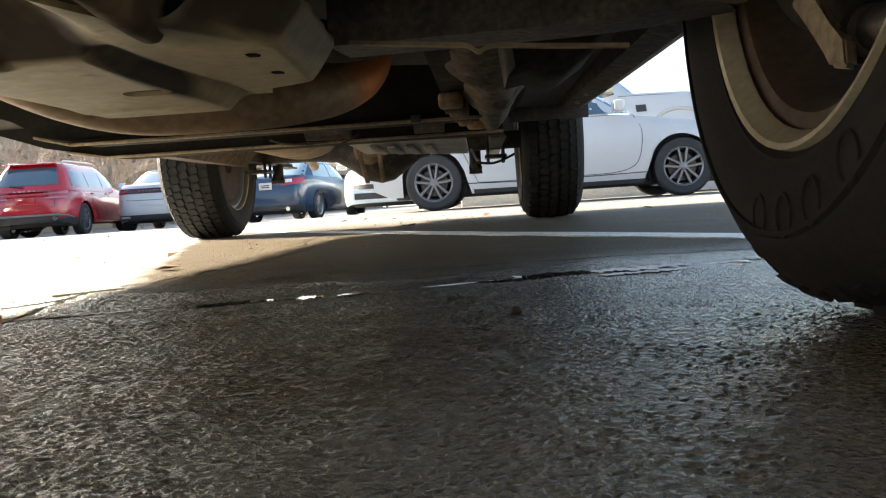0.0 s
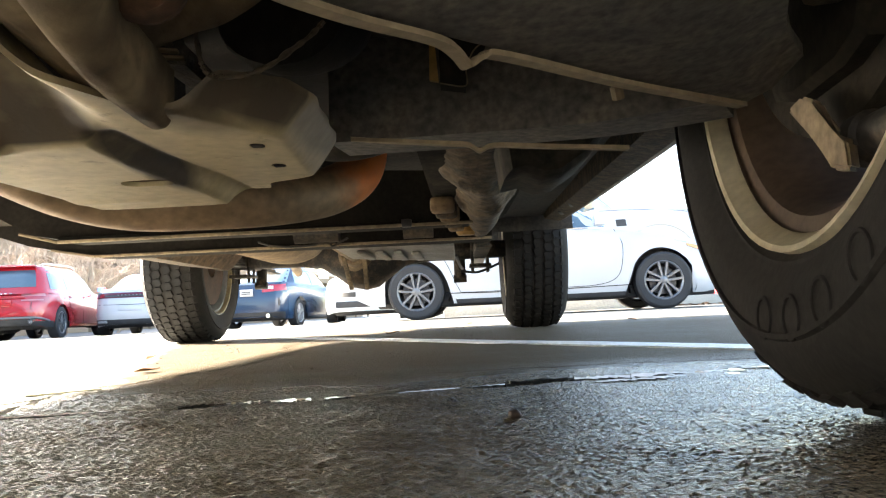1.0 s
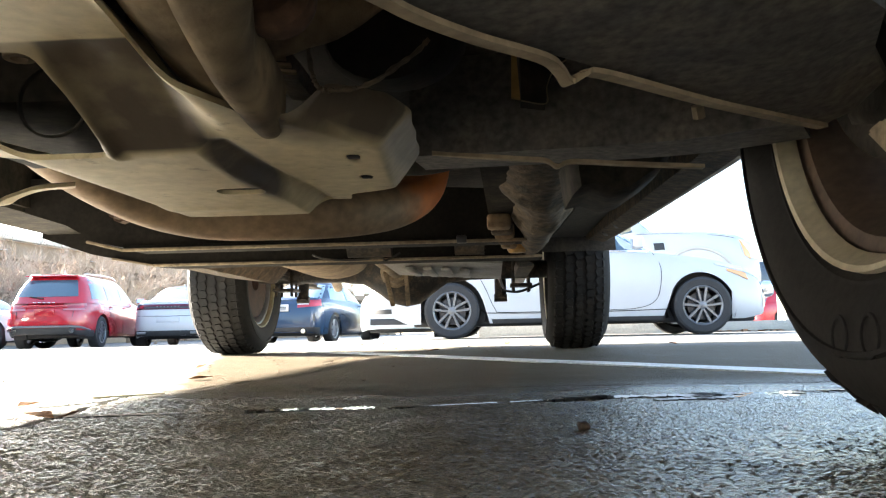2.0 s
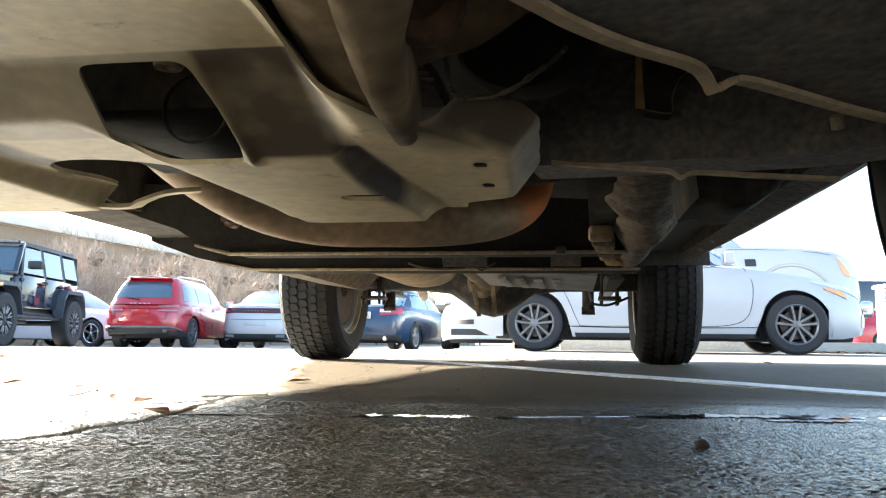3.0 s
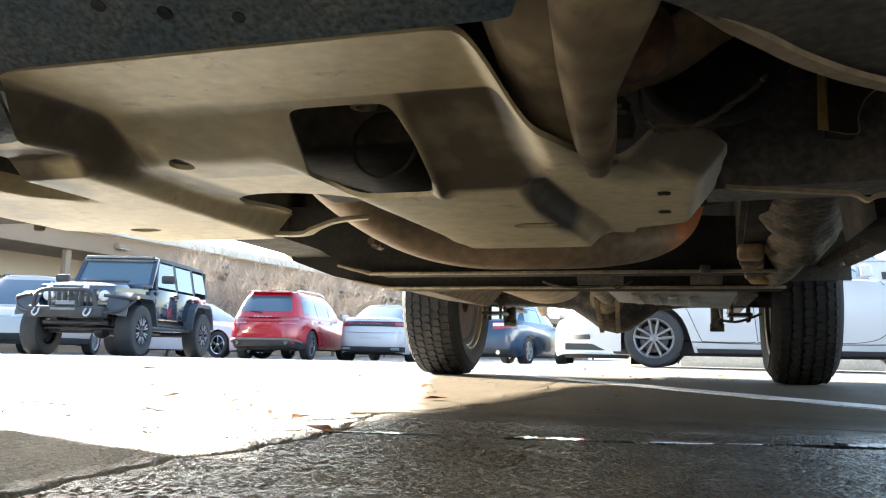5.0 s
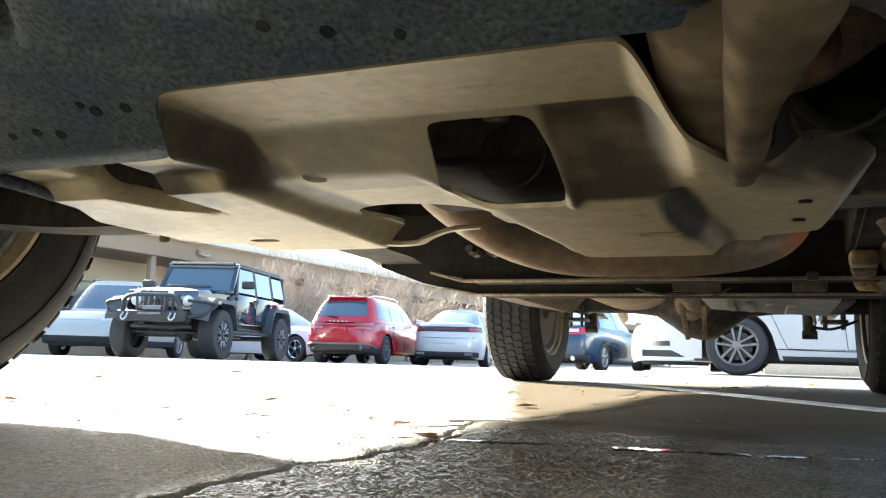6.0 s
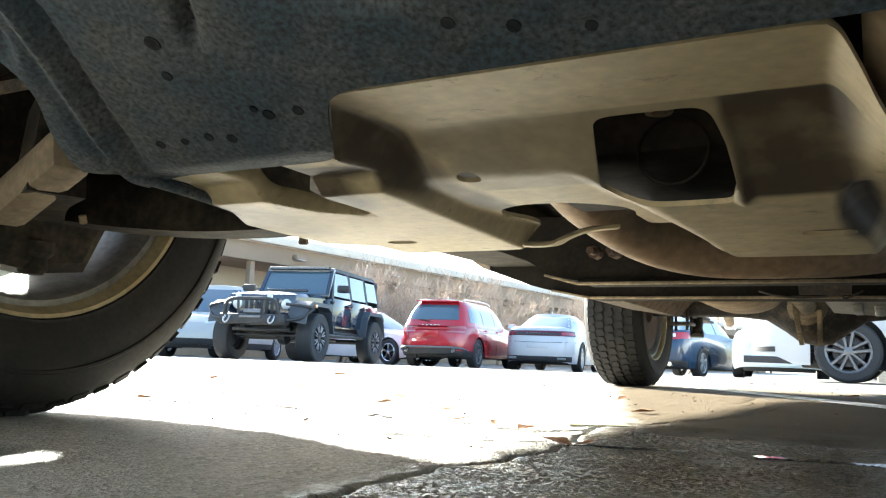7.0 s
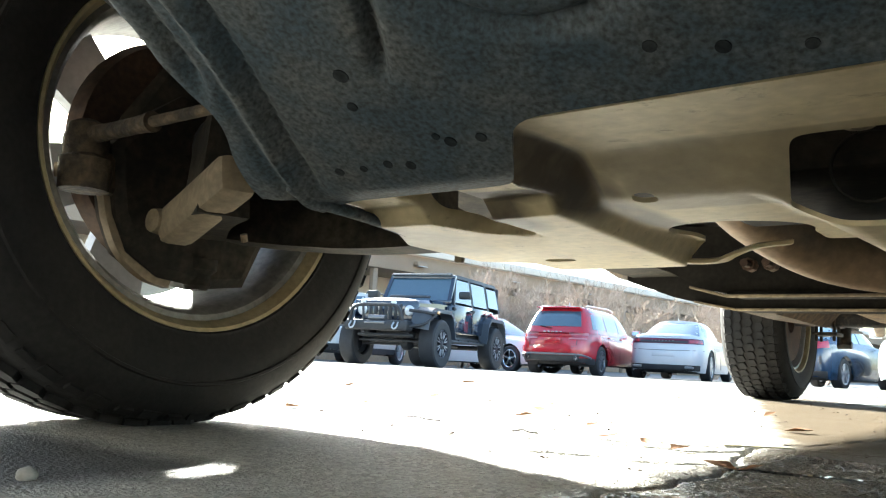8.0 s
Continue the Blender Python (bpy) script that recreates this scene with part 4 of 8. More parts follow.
# frame rails with a dropped gusset, cross members
for s in (-1, 1):
    bm = blank()
    loops = []
    for y, x, zb, zt, w in ((0.42, 0.40, 0.33, 0.43, 0.05), (0.75, 0.41, 0.33, 0.43, 0.05), (1.1, 0.43, 0.315, 0.43, 0.055), (1.3, 0.46, 0.290, 0.43, 0.06), (1.6, 0.48, 0.268, 0.41, 0.07), (2.05, 0.49, 0.285, 0.41, 0.065),
                            (2.6, 0.49, 0.33, 0.43, 0.05), (3.4, 0.49, 0.36, 0.46, 0.05), (3.8, 0.48, 0.45, 0.55, 0.05), (4.4, 0.48, 0.46, 0.56, 0.05), (5.1, 0.48, 0.42, 0.52, 0.05)):
        loops.append([Vector((s * (x - w), y, zb)), Vector((s * (x + w), y, zb)), Vector((s * (x + w), y, zt)), Vector((s * (x - w), y, zt))])
    rings(bm, loops)
    bmesh.ops.bevel(bm, geom=[e for e in bm.edges], offset=0.008, segments=2, affect="EDGES")
    if s < 0:
        bmesh.ops.delete(bm, geom=[v for v in bm.verts if v.co.y < 0.9], context="VERTS")
        for v in bm.verts:
            v.co.z += 0.05 * (1 - min(1, abs(v.co.y - 1.5) / 1.2))
    tp("frame_rail", bm, "hub_dark")
    if s < 0:
        continue
    bm = blank()
    loops = []
    ys = np.array((1.16, 1.28, 1.42, 1.55, 1.70, 1.85, 1.98, 2.06, 2.11))
    fine = np.linspace(1.16, 2.11, 90)
    low = np.interp(fine, ys, (0.310, 0.284, 0.258, 0.241, 0.238, 0.236, 0.240, 0.252, 0.29))
    inn = np.interp(fine, ys, (0.40, 0.402, 0.410, 0.428, 0.440, 0.452, 0.458, 0.462, 0.470))
    out = np.interp(fine, ys, (0.53, 0.545, 0.555, 0.555, 0.550, 0.545, 0.535, 0.528, 0.52))
    for y, zb, x0, x1 in zip(fine, low, inn, out):
        loop = []
        for k in range(28):
            a = math.pi * k / 27
            u, v = -math.cos(a), math.sin(a)
            u, v = math.copysign(abs(u) ** 0.7, u), v ** 0.6
            p = Vector(((x0 + x1) / 2 + u * ((x1 - x0) / 2 * (1 - 0.38 * v) + 0.012 * (1 - v)), y, 0.345 - (0.345 - zb) * v))
            rib = 0.007 * math.exp(-((y - 1.42 - 0.5 * (p.x - 0.45)) / 0.018) ** 2) + 0.008 * math.exp(-((y - 1.60 + 0.6 * (p.x - 0.45)) / 0.025) ** 2) - 0.010 * math.exp(-((y - 1.51) ** 2 + 2 * (p.x - 0.445) ** 2) / 0.0012)
            rough = 0.0025 * noise.noise(Vector((p.x * 38, p.y * 7, p.z * 38))) + 0.0022 * noise.noise(p * 55)
            rib *= 0.9
            p.z -= (rib + rough) * v
            p.x += u * (rough + 0.5 * rib)
            loop.append(p)
        loops.append(loop)
    rings(bm, loops)
    tp("frame_gusset", bm, "gusset", "brown mud-caked cast frame gusset", smooth=60)
    # crusted clamps stepping along the inner side of the gusset
    for k in range(5):
        bm = blank()
        y = 1.56 + 0.055 * k
        box(bm, (0.408 + 0.006 * k, y, 0.244 - 0.002 * k), (0.446 + 0.004 * k, y + 0.034, 0.268), 0.006)
        tp("clamp", bm, "gusset" if k % 2 else "caked")
    bm = blank()
    lathe(bm, [(0.001, -0.022), (0.016, -0.022), (0.02, -0.016), (0.02, 0.016), (0.016, 0.022), (0.001, 0.022)], pose(s * 0.466, 1.93, 0.262, 0, 90, 0), 16)
    tp("body_mount", bm, "brass", "brass-coloured body mount bushing")
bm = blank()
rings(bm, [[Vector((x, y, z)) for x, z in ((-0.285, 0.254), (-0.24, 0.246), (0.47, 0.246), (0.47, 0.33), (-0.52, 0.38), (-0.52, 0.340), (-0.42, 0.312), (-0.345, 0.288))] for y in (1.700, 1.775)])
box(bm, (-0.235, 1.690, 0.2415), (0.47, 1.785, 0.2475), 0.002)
tp("cross_member", bm, "near_black")
bm = blank()
box(bm, (-0.235, 1.684, 0.2365), (0.475, 1.690, 0.2420), 0.0015)
beam(bm, (-0.235, 1.687, 0.2392), (-0.30, 1.687, 0.2560), 0.006, 0.005, 0.0015)
tp("cross_member_lip", bm, "frame_dusty")
bm = blank()
box(bm, (0.355, 1.678, 0.2355), (0.372, 1.690, 0.249), 0.002)
tp("clip", bm, "black")
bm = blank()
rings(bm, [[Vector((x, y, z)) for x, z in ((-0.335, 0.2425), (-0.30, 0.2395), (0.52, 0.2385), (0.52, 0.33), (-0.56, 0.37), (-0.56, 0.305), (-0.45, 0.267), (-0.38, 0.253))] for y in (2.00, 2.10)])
tp("cross_member", bm, "near_black")
bm = blank()
box(bm, (-0.31, 1.990, 0.236), (0.52, 1.998, 0.2415), 0.0015)
beam(bm, (-0.31, 1.994, 0.2388), (-0.40, 1.994, 0.2555), 0.008, 0.005, 0.0015)
tp("cross_member_lip", bm, "frame_dusty")
bm = blank()
tube(bm, curve_points([(0.05, 1.93, 0.246), (0.08, 1.92, 0.236), (0.13, 1.92, 0.232), (0.19, 1.92, 0.236), (0.2, 1.93, 0.231), (0.23, 1.93, 0.246)], 5), 0.0022, 6)
tp("wire_clip", bm, "frame")
for x0, x1, r in ((0.12, 0.21, 0.022), (0.34, 0.4, 0.022)):
    bm = blank()
    tube(bm, [(x0, 1.95, 0.262), (x1, 1.95, 0.262)], r, 14)
    tp("line_clamp", bm, "frame")
# transfer case guard
bm = blank()
pts = ((0.14, 2.18, 0.262), (0.44, 2.18, 0.240), (0.44, 2.62, 0.232), (0.15, 2.62, 0.250))
rings(bm, [[Vector(p) for p in pts], [Vector(p) + Vector((0, 0, 0.012)) for p in pts]])
for i in range(4):
    box(bm, (0.20 + 0.045 * i, 2.30, 0.2405 - 0.0025 * i), (0.222 + 0.045 * i, 2.56, 0.250 - 0.003 * i), 0.005)
tp("transfer_case_guard", bm, "aluminium", "ribbed pale aluminium guard plate")
# fuel tank guard
bm = blank()
loops = []
for y, w, d in ((2.25, 0.6, 0.6), (2.30, 0.93, 0.9), (2.36, 1.0, 1.0), (3.25, 1.0, 1.0), (3.33, 0.93, 0.9), (3.38, 0.6, 0.6)):
    c = -0.56
    loops.append([Vector((c - 0.22 * w, y, 0.44)), Vector((c - 0.23 * w, y, 0.40 - 0.02 * d)), Vector((c - 0.19 * w, y, 0.385 - 0.03 * d)), Vector((c, y, 0.345 - 0.045 * d)), Vector((c + 0.17 * w, y, 0.325 - 0.05 * d)),
                  Vector((c + 0.23 * w, y, 0.36 - 0.02 * d)), Vector((c + 0.22 * w, y, 0.42))])
rings(bm, loops)
tp("fuel_tank", bm, "gusset", "dusty brown moulded fuel tank")

# rear axle
bm = blank()
prof = [(0.04, -0.70), (0.043, -0.30), (0.055, -0.20), (0.10, -0.13), (0.145, -0.07), (0.162, 0.0), (0.150, 0.06), (0.105, 0.12), (0.055, 0.19), (0.043, 0.30), (0.04, 0.70)]
lathe(bm, prof, pose(0.02, REAR, 0.366), 28)
tp("rear_axle", bm, "frame", "dark rear axle with round differential")
bm = blank()
lathe(bm, [(0.12, -0.0), (0.105, -0.04), (0.075, -0.09), (0.055, -0.15), (0.058, -0.19), (0.03, -0.20)], pose(0.0, REAR - 0.05, 0.365, 0, 0, 90) @ pose(0, 0, 0), 22)
tp("differential_nose", bm, "frame_dusty")
bm = blank()
for sx in (-0.05, 0.05):
    beam(bm, (sx * 0.7, REAR - 0.10, 0.208), (sx * 0.9, REAR - 0.275, 0.345), 0.012, 0.02, 0.003, (1, 0, 0))
tp("yoke", bm, "frame_dusty")
bm = blank()
tube(bm, [(-0.01, 2.35, 0.40), (0.0, REAR - 0.22, 0.355)], 0.034, 18)
tp("drive_shaft", bm, "frame_dusty")
for s, yy, zb in ((-1, 4.30, 0.235), (1, 4.08, 0.215)):
    bm = blank()
    x = 0.525 * s if s < 0 else 0.455
    tube(bm, [(x, yy, zb + 0.02), (x, yy + 0.02, zb + 0.14)], 0.027, 14)
    tube(bm, [(x - 0.03, yy, zb + 0.022), (x + 0.03, yy, zb + 0.022)], 0.018, 12)
    tube(bm, [(x, yy + 0.02, zb + 0.14), (x, yy + 0.05, 0.60)], 0.02, 12)
    tp("shock_absorber", bm, "frame")
    bm = blank()
    for k in range(4):
        box(bm, (0.55 * s - 0.03, 3.45 + 0.1 * k, 0.330 + 0.012 * k), (0.55 * s + 0.03, 4.72 - 0.1 * k, 0.340 + 0.012 * k), 0.002)
    tp("leaf_spring", bm, "frame")
    bm = blank()
    box(bm, (0.55 * s - 0.05, REAR - 0.07, 0.285), (0.55 * s + 0.05, REAR + 0.07, 0.30), 0.004)
    for dy in (-0.045, 0.045):
        for dx in (-0.035, 0.035):
            tube(bm, [(0.55 * s + dx, REAR + dy, 0.262), (0.55 * s + dx, REAR + dy, 0.43)], 0.007, 8)
    tp("spring_clamp", bm, "frame")
bm = blank()
tube(bm, curve_points([(0.46, 4.05, 0.27), (0.53, 4.06, 0.262), (0.58, 4.07, 0.275), (0.64, 4.08, 0.30)], 6), 0.006, 8)
tube(bm, curve_points([(0.44, 3.4, 0.30), (0.46, 3.7, 0.27), (0.47, 4.0, 0.28)], 6), 0.006, 8)
tp("brake_line", bm, "black")

# front suspension
for s in (-1, 1):
    bm = blank()
    # lower wishbone: front and rear leg to the ball joint
    front_leg = ((0.30, 0.53, 0.275), (0.37, 0.60, 0.258), (0.40, 0.632, 0.256), (0.455, 0.688, 0.253), (0.56, 0.790, 0.250), (0.655, 0.870, 0.249)) if s > 0 else ((0.50, 0.80, 0.27), (0.57, 0.83, 0.258), (0.65, 0.885, 0.245))
    for leg in (front_leg, ((0.35, 1.01, 0.256), (0.47, 0.99, 0.248), (0.57, 0.955, 0.238 if s > 0 else 0.246), (0.65, 0.915, 0.233 if s > 0 else 0.247))):
        pts = curve_points([(s * x, y, z + 0.025) for x, y, z in leg], 5)
        loops = []
        for i, p in enumerate(pts):
            d = (pts[min(i + 1, len(pts) - 1)] - pts[max(i - 1, 0)]).normalized()
            w = Vector((-d.y, d.x, 0)) * 0.027
            h = Vector((0, 0, 0.075 - 0.035 * i / len(pts)))
            dn = Vector((0, 0, 0.047 - 0.02 * i / len(pts)))
            loops.append([p - w * 1.1 - dn, p + w * 1.1 - dn, p + w * 0.8 + h, p - w * 0.8 + h])
        rings(bm, loops)
    bmesh.ops.bevel(bm, geom=[e for e in bm.edges if e.calc_face_angle(0) > 0.6], offset=0.006, segments=2, affect="EDGES")
    # the left arm is coloured darker than its twin on the right
    tp("lower_control_arm", bm, "arm" if s > 0 else "hub_dark", "black stamped lower control arm")
    if s > 0:
        # wide stamped skin in front of the leg
        bm = blank()
        loops = []
        for x, y in ((0.28, 0.525), (0.325, 0.575), (0.36, 0.615), (0.384, 0.644), (0.408, 0.672), (0.446, 0.709), (0.55, 0.802), (0.60, 0.842), (0.648, 0.880)):
            n = Vector((0.66, -0.75, 0))
            e = Vector((x, y, 0.2245))
            w = 0.115 - 0.07 * smoothstep(0.52, 0.648, x)
            loops.append([e + Vector((0, 0, 0.0)), e + n * w * 0.5 + Vector((0, 0, 0.006)), e + n * w + Vector((0, 0, 0.022)), e + n * w + Vector((0, 0, 0.03)), e + Vector((-0.01, 0.01, 0.03))])
        rings(bm, loops)
        tp("arm_skin", bm, "arm", "black stamped steel skin of the control arm")
    for leg in (((0.335, 0.588, 0.2275), (0.356, 0.612, 0.2245), (0.370, 0.628, 0.2225), (0.384, 0.644, 0.2205), (0.408, 0.672, 0.2205), (0.440, 0.702, 0.2205), (0.450, 0.720, 0.2195), (0.456, 0.733, 0.2165), (0.463, 0.728, 0.2185), (0.475, 0.733, 0.2205), (0.546, 0.798, 0.2215), (0.60, 0.842, 0.2225), (0.648, 0.880, 0.2235)),
                ((0.366, 0.958, 0.2305), (0.400, 0.958, 0.2272), (0.440, 0.958, 0.2235), (0.459, 0.958, 0.2215), (0.468, 0.957, 0.2160), (0.480, 0.958, 0.2200), (0.52, 0.958, 0.2170), (0.585, 0.958, 0.2125)) if s > 0 else
                ((0.345, 1.025, 0.2335), (0.372, 0.975, 0.2325), (0.42, 0.985, 0.2285), (0.462, 0.975, 0.2235), (0.56, 0.96, 0.2205), (0.645, 0.905, 0.2225)))[:2 if s > 0 else 0]:
        bm = blank()
        pts = curve_points([(s * x, y, z) for x, y, z in leg], 5)
        loops = []
        for i, p in enumerate(pts):
            d = (pts[min(i + 1, len(pts) - 1)] - pts[max(i - 1, 0)]).normalized()
            w = Vector((0.6 * s, -0.8, 0)) * 0.0042 if leg[0][1] < 0.7 else Vector((0, -1, 0)) * 0.004
            w *= min(1.0, 0.1 + 0.2 * i)
            loops.append([p - w + Vector((0, 0, -0.001)), p + w + Vector((0, 0, -0.001)), p + w + Vector((0, 0, 0.002)), p - w + Vector((0, 0, 0.003))])
        rings(bm, loops)
        tp("arm_flange", bm, "tan_cast" if s > 0 else "hub_dark", "dusty rolled edge of the control arm")
    bm = blank()
    tube(bm, [(s * 0.562, 0.880, 0.242), (s * 0.564, 0.884, 0.234)], 0.0045, 8)
    tp("arm_bolt", bm, "frame_dusty")
    # knuckle
    bm = blank()
    loops = []
    for z, y, x, w in ((0.30, 0.88, 0.72, 0.02), (0.385, 0.88, 0.72, 0.03), (0.46, 0.88, 0.71, 0.03), (0.60, 0.89, 0.68, 0.02)) if s > 0 else ((0.215, 0.87, 0.665, 0.025), (0.245, 0.865, 0.670, 0.040), (0.30, 0.85, 0.69, 0.055), (0.385, 0.86, 0.70, 0.075), (0.46, 0.88, 0.69, 0.05), (0.56, 0.89, 0.665, 0.025), (0.60, 0.89, 0.65, 0.02)):
        loops.append([Vector((s * (x + w * 0.6 * math.cos(k)), y + w * math.sin(k), z)) for k in (2 * math.pi * j / 12 for j in range(12))])
    rings(bm, loops)
    outline = ((0.80, 0.335), (0.80, 0.300), (0.805, 0.275), (0.82, 0.250), (0.85, 0.240), (0.925, 0.235), (0.965, 0.245), (0.985, 0.28), (0.965, 0.345), (0.91, 0.41), (0.84, 0.42), (0.80, 0.38)) if s > 0 else ((0.752, 0.335), (0.757, 0.300), (0.766, 0.255), (0.787, 0.212), (0.83, 0.186), (0.90, 0.178), (0.960, 0.186), (0.990, 0.25), (0.965, 0.345), (0.91, 0.41), (0.84, 0.42), (0.79, 0.38))
    loops = [[Vector((s * x, 0.87 + (y - 0.87) * q, 0.30 + (z - 0.30) * q)) for y, z in outline] for x, q in (((0.648, 0.90), (0.656, 1.0), (0.70, 1.0), (0.706, 0.92)) if s < 0 else ((0.70, 0.90), (0.706, 1.0), (0.73, 1.0), (0.736, 0.92)))]
    rings(bm, loops)
    tp("steering_knuckle", bm, "hub_dark")
    if s < 0:
        bm = blank()
        pts = curve_points([(-0.676, 0.700, 0.296), (-0.676, 0.735, 0.297), (-0.674, 0.758, 0.284), (-0.672, 0.768, 0.250), (-0.670, 0.786, 0.214), (-0.668, 0.818, 0.190), (-0.666, 0.850, 0.182)], 6)
        loops = []
        for i, p in enumerate(pts):
            d = (pts[min(i + 1, len(pts) - 1)] - pts[max(i - 1, 0)]).normalized()
            w = d.cross(Vector((1, 0, 0))).normalized() * 0.008
            h = Vector((0.007, 0, 0))
            loops.append([p - w - h, p + w - h, p + w + h, p - w + h])
        rings(bm, loops)
        bmesh.ops.bevel(bm, geom=[e for e in bm.edges if e.calc_face_angle(0) > 0.8], offset=0.003, segments=2, affect="EDGES")
        tp("caliper_arm", bm, "tan_cast", "dusty tan curved edge of the caliper arm")
    if s < 0:
        bm = blank()
        lathe(bm, [(0.001, 0.0), (0.013, 0.0), (0.018, 0.006), (0.018, 0.02), (0.024, 0.026), (0.024, 0.04)], pose(-0.662, 0.892, 0.176, 0, -90, 0), 16)
        tp("ball_joint", bm, "hub_dark")
    bm = blank()
    lathe(bm, [(0.04, -0.012), (0.144, -0.012), (0.147, 0.0), (0.144, 0.012), (0.04, 0.012)], pose(s * 0.745, FRONT, WHEEL_Z), 36, True)
    tp("brake_disc", bm, "hub_dark")
    bm = blank()
    q = 1.0 if s > 0 else 1.03
    lathe(bm, [(0.06, 0.0), (0.147 * q, 0.0), (0.154 * q, 0.02 * s), (0.158 * q, 0.02 * s), (0.151 * q, -0.004 * s), (0.06, -0.004 * s)], pose(s * 0.722, FRONT, WHEEL_Z), 48, True)
    tp("brake_shield", bm, "hub_dark" if s > 0 else "rust")
    bm = blank()
    tube(bm, curve_points([(s * 0.668, 0.725, 0.340), (s * 0.60, 0.724, 0.338), (s * 0.53, 0.722, 0.337)], 4), [0.016, 0.011, 0.010, 0.0095, 0.0095, 0.0095, 0.0095, 0.0098, 0.0115], 14)
    tube(bm, [(s * 0.53, 0.722, 0.337), (s * 0.40, 0.72, 0.336)], 0.0062, 12)
    lathe(bm, [(0.001, -0.03), (0.024, -0.03), (0.026, 0.0), (0.022, 0.018), (0.010, 0.024), (0.001, 0.024)], pose(s * 0.668, 0.727, 0.335, 0, -90, 0), 16)
    tp("tie_rod", bm, "gusset", "dusty tie rod with a brown joint")
    bm = blank()
    beam(bm, (s * 0.662, 0.725, 0.30), (s * 0.69, 0.84, 0.30), 0.03, 0.05, 0.008)
    lathe(bm, [(0.001, -0.02), (0.028, -0.02), (0.03, 0.016), (0.02, 0.022), (0.001, 0.022)], pose(s * 0.664, 0.727, 0.295, 0, -90, 0), 16)
    tp("steering_arm", bm, "gusset")
    # half shaft with bellows
    bm = blank()
    prof = [(0.015, 0.0), (0.015, 0.10)] + [(0.03 + 0.018 * (k / 8) + (0.008 if k % 2 else 0), 0.10 + 0.012 * k) for k in range(9)] + [(0.055, 0.21), (0.055, 0.26)]
    lathe(bm, [(r, h * s) for r, h in prof], pose(s * 0.40, FRONT + 0.01, WHEEL_Z), 20)
    tp("half_shaft", bm, "black")
    # tan end of the arm on one side, a cast ear of the knuckle on the other
    bm = blank()
    if s < 0:
        beam(bm, (-0.628, 0.826, 0.243), (-0.45, 0.778, 0.286), 0.044, 0.046, 0.012, (0, 0, 1))
        lathe(bm, [(0.001, -0.012), (0.014, -0.012), (0.016, 0.0), (0.014, 0.012), (0.001, 0.012)], pose(-0.628, 0.808, 0.25, 0, 0, 90), 14)
        tp("arm_end", bm, "tan_cast", "dusty tan boxed end of the control arm")
    else:
        rings(bm, [[Vector((0.688 + o, y + o, z)) for y, z in ((0.905, 0.225), (0.880, 0.229), (0.860, 0.221), (0.842, 0.195), (0.820, 0.186), (0.818, 0.166), (0.843, 0.170), (0.866, 0.195))] for o in (0.0, 0.014)])
        bmesh.ops.bevel(bm, geom=[e for e in bm.edges], offset=0.003, segments=2, affect="EDGES")
        tp("cast_ear", bm, "frame_dusty", "dusty grey cast ear of the knuckle")
        bm = blank()
        lathe(bm, [(0.001, -0.04), (0.012, -0.04), (0.0145, -0.034), (0.0145, 0.02), (0.018, 0.024), (0.018, 0.04), (0.001, 0.04)], pose(0.716, 0.815, 0.190, 0, 0, 90), 20)
        tp("guide_sleeve", bm, "frame", "dusty round caliper sleeve")
# cast bracket near the radiator support, and hoses at the right of the skid plate
bm = blank()
tube(bm, curve_points([(0.335, 0.64, 0.30), (0.355, 0.70, 0.292), (0.38, 0.75, 0.295), (0.42, 0.78, 0.31)], 6), 0.014, 12)
tp("hose", bm, "frame")
bm = blank()
pts = curve_points([(0.311, 0.748, 0.250), (0.312, 0.748, 0.241), (0.3135, 0.748, 0.232), (0.317, 0.748, 0.2245), (0.323, 0.749, 0.2225), (0.336, 0.750, 0.2232), (0.350, 0.751, 0.2282), (0.361, 0.752, 0.236), (0.372, 0.752, 0.2435), (0.380, 0.752, 0.2515)], 7)
rnd = random.Random(12)
tube(bm, pts, [0.0014 + rnd.uniform(-0.0005, 0.0006) for _ in pts], 8)
tp("cast_rib", bm, "gusset", "brown crusted rim of an engine bracket")
bm = blank()
loops = []
for k in range(9):
    f = k / 8
    c = Vector((0.352 + 0.006 * f, 0.770 + 0.10 * f, 0.262 + 0.03 * f))
    r = 0.043 * math.sin(0.5 + 0.5 * math.pi * f * 0.9 + 0.4)
    loops.append([c + Vector((1.05 * r * math.cos(a), 0, 0.82 * r * math.sin(a))) for a in (2 * math.pi * j / 24 for j in range(24))])
rings(bm, loops)
tp("mount_bush", bm, "near_black", "black rubber mount in its casting", smooth=60)
bm = blank()
rings(bm, [[Vector((x, y, z)) for x, z in ((0.276, 0.262), (0.284, 0.249), (0.300, 0.247), (0.306, 0.240), (0.304, 0.231), (0.290, 0.233), (0.280, 0.241), (0.272, 0.255))] for y in (0.752, 0.760, 0.80)])
bmesh.ops.bevel(bm, geom=[e for e in bm.edges if e.calc_face_angle(0) > 0.5], offset=0.002, segments=2, affect="EDGES")
tp("bracket_foot", bm, "gusset", "brown dirty foot of a cast bracket")
for k in range(3):
    bm = blank()
    beam(bm, (0.283 + 0.004 * k, 0.748, 0.2435 - 0.0042 * k), (0.298 + 0.003 * k, 0.750, 0.2425 - 0.0042 * k), 0.006, 0.0016, 0.0006)
    tp("cast_fin", bm, "caked")
bm = blank()
box(bm, (0.30, 0.62, 0.318), (0.42, 0.86, 0.40), 0.02)
tp("engine_mount", bm, "near_black")
bm = blank()
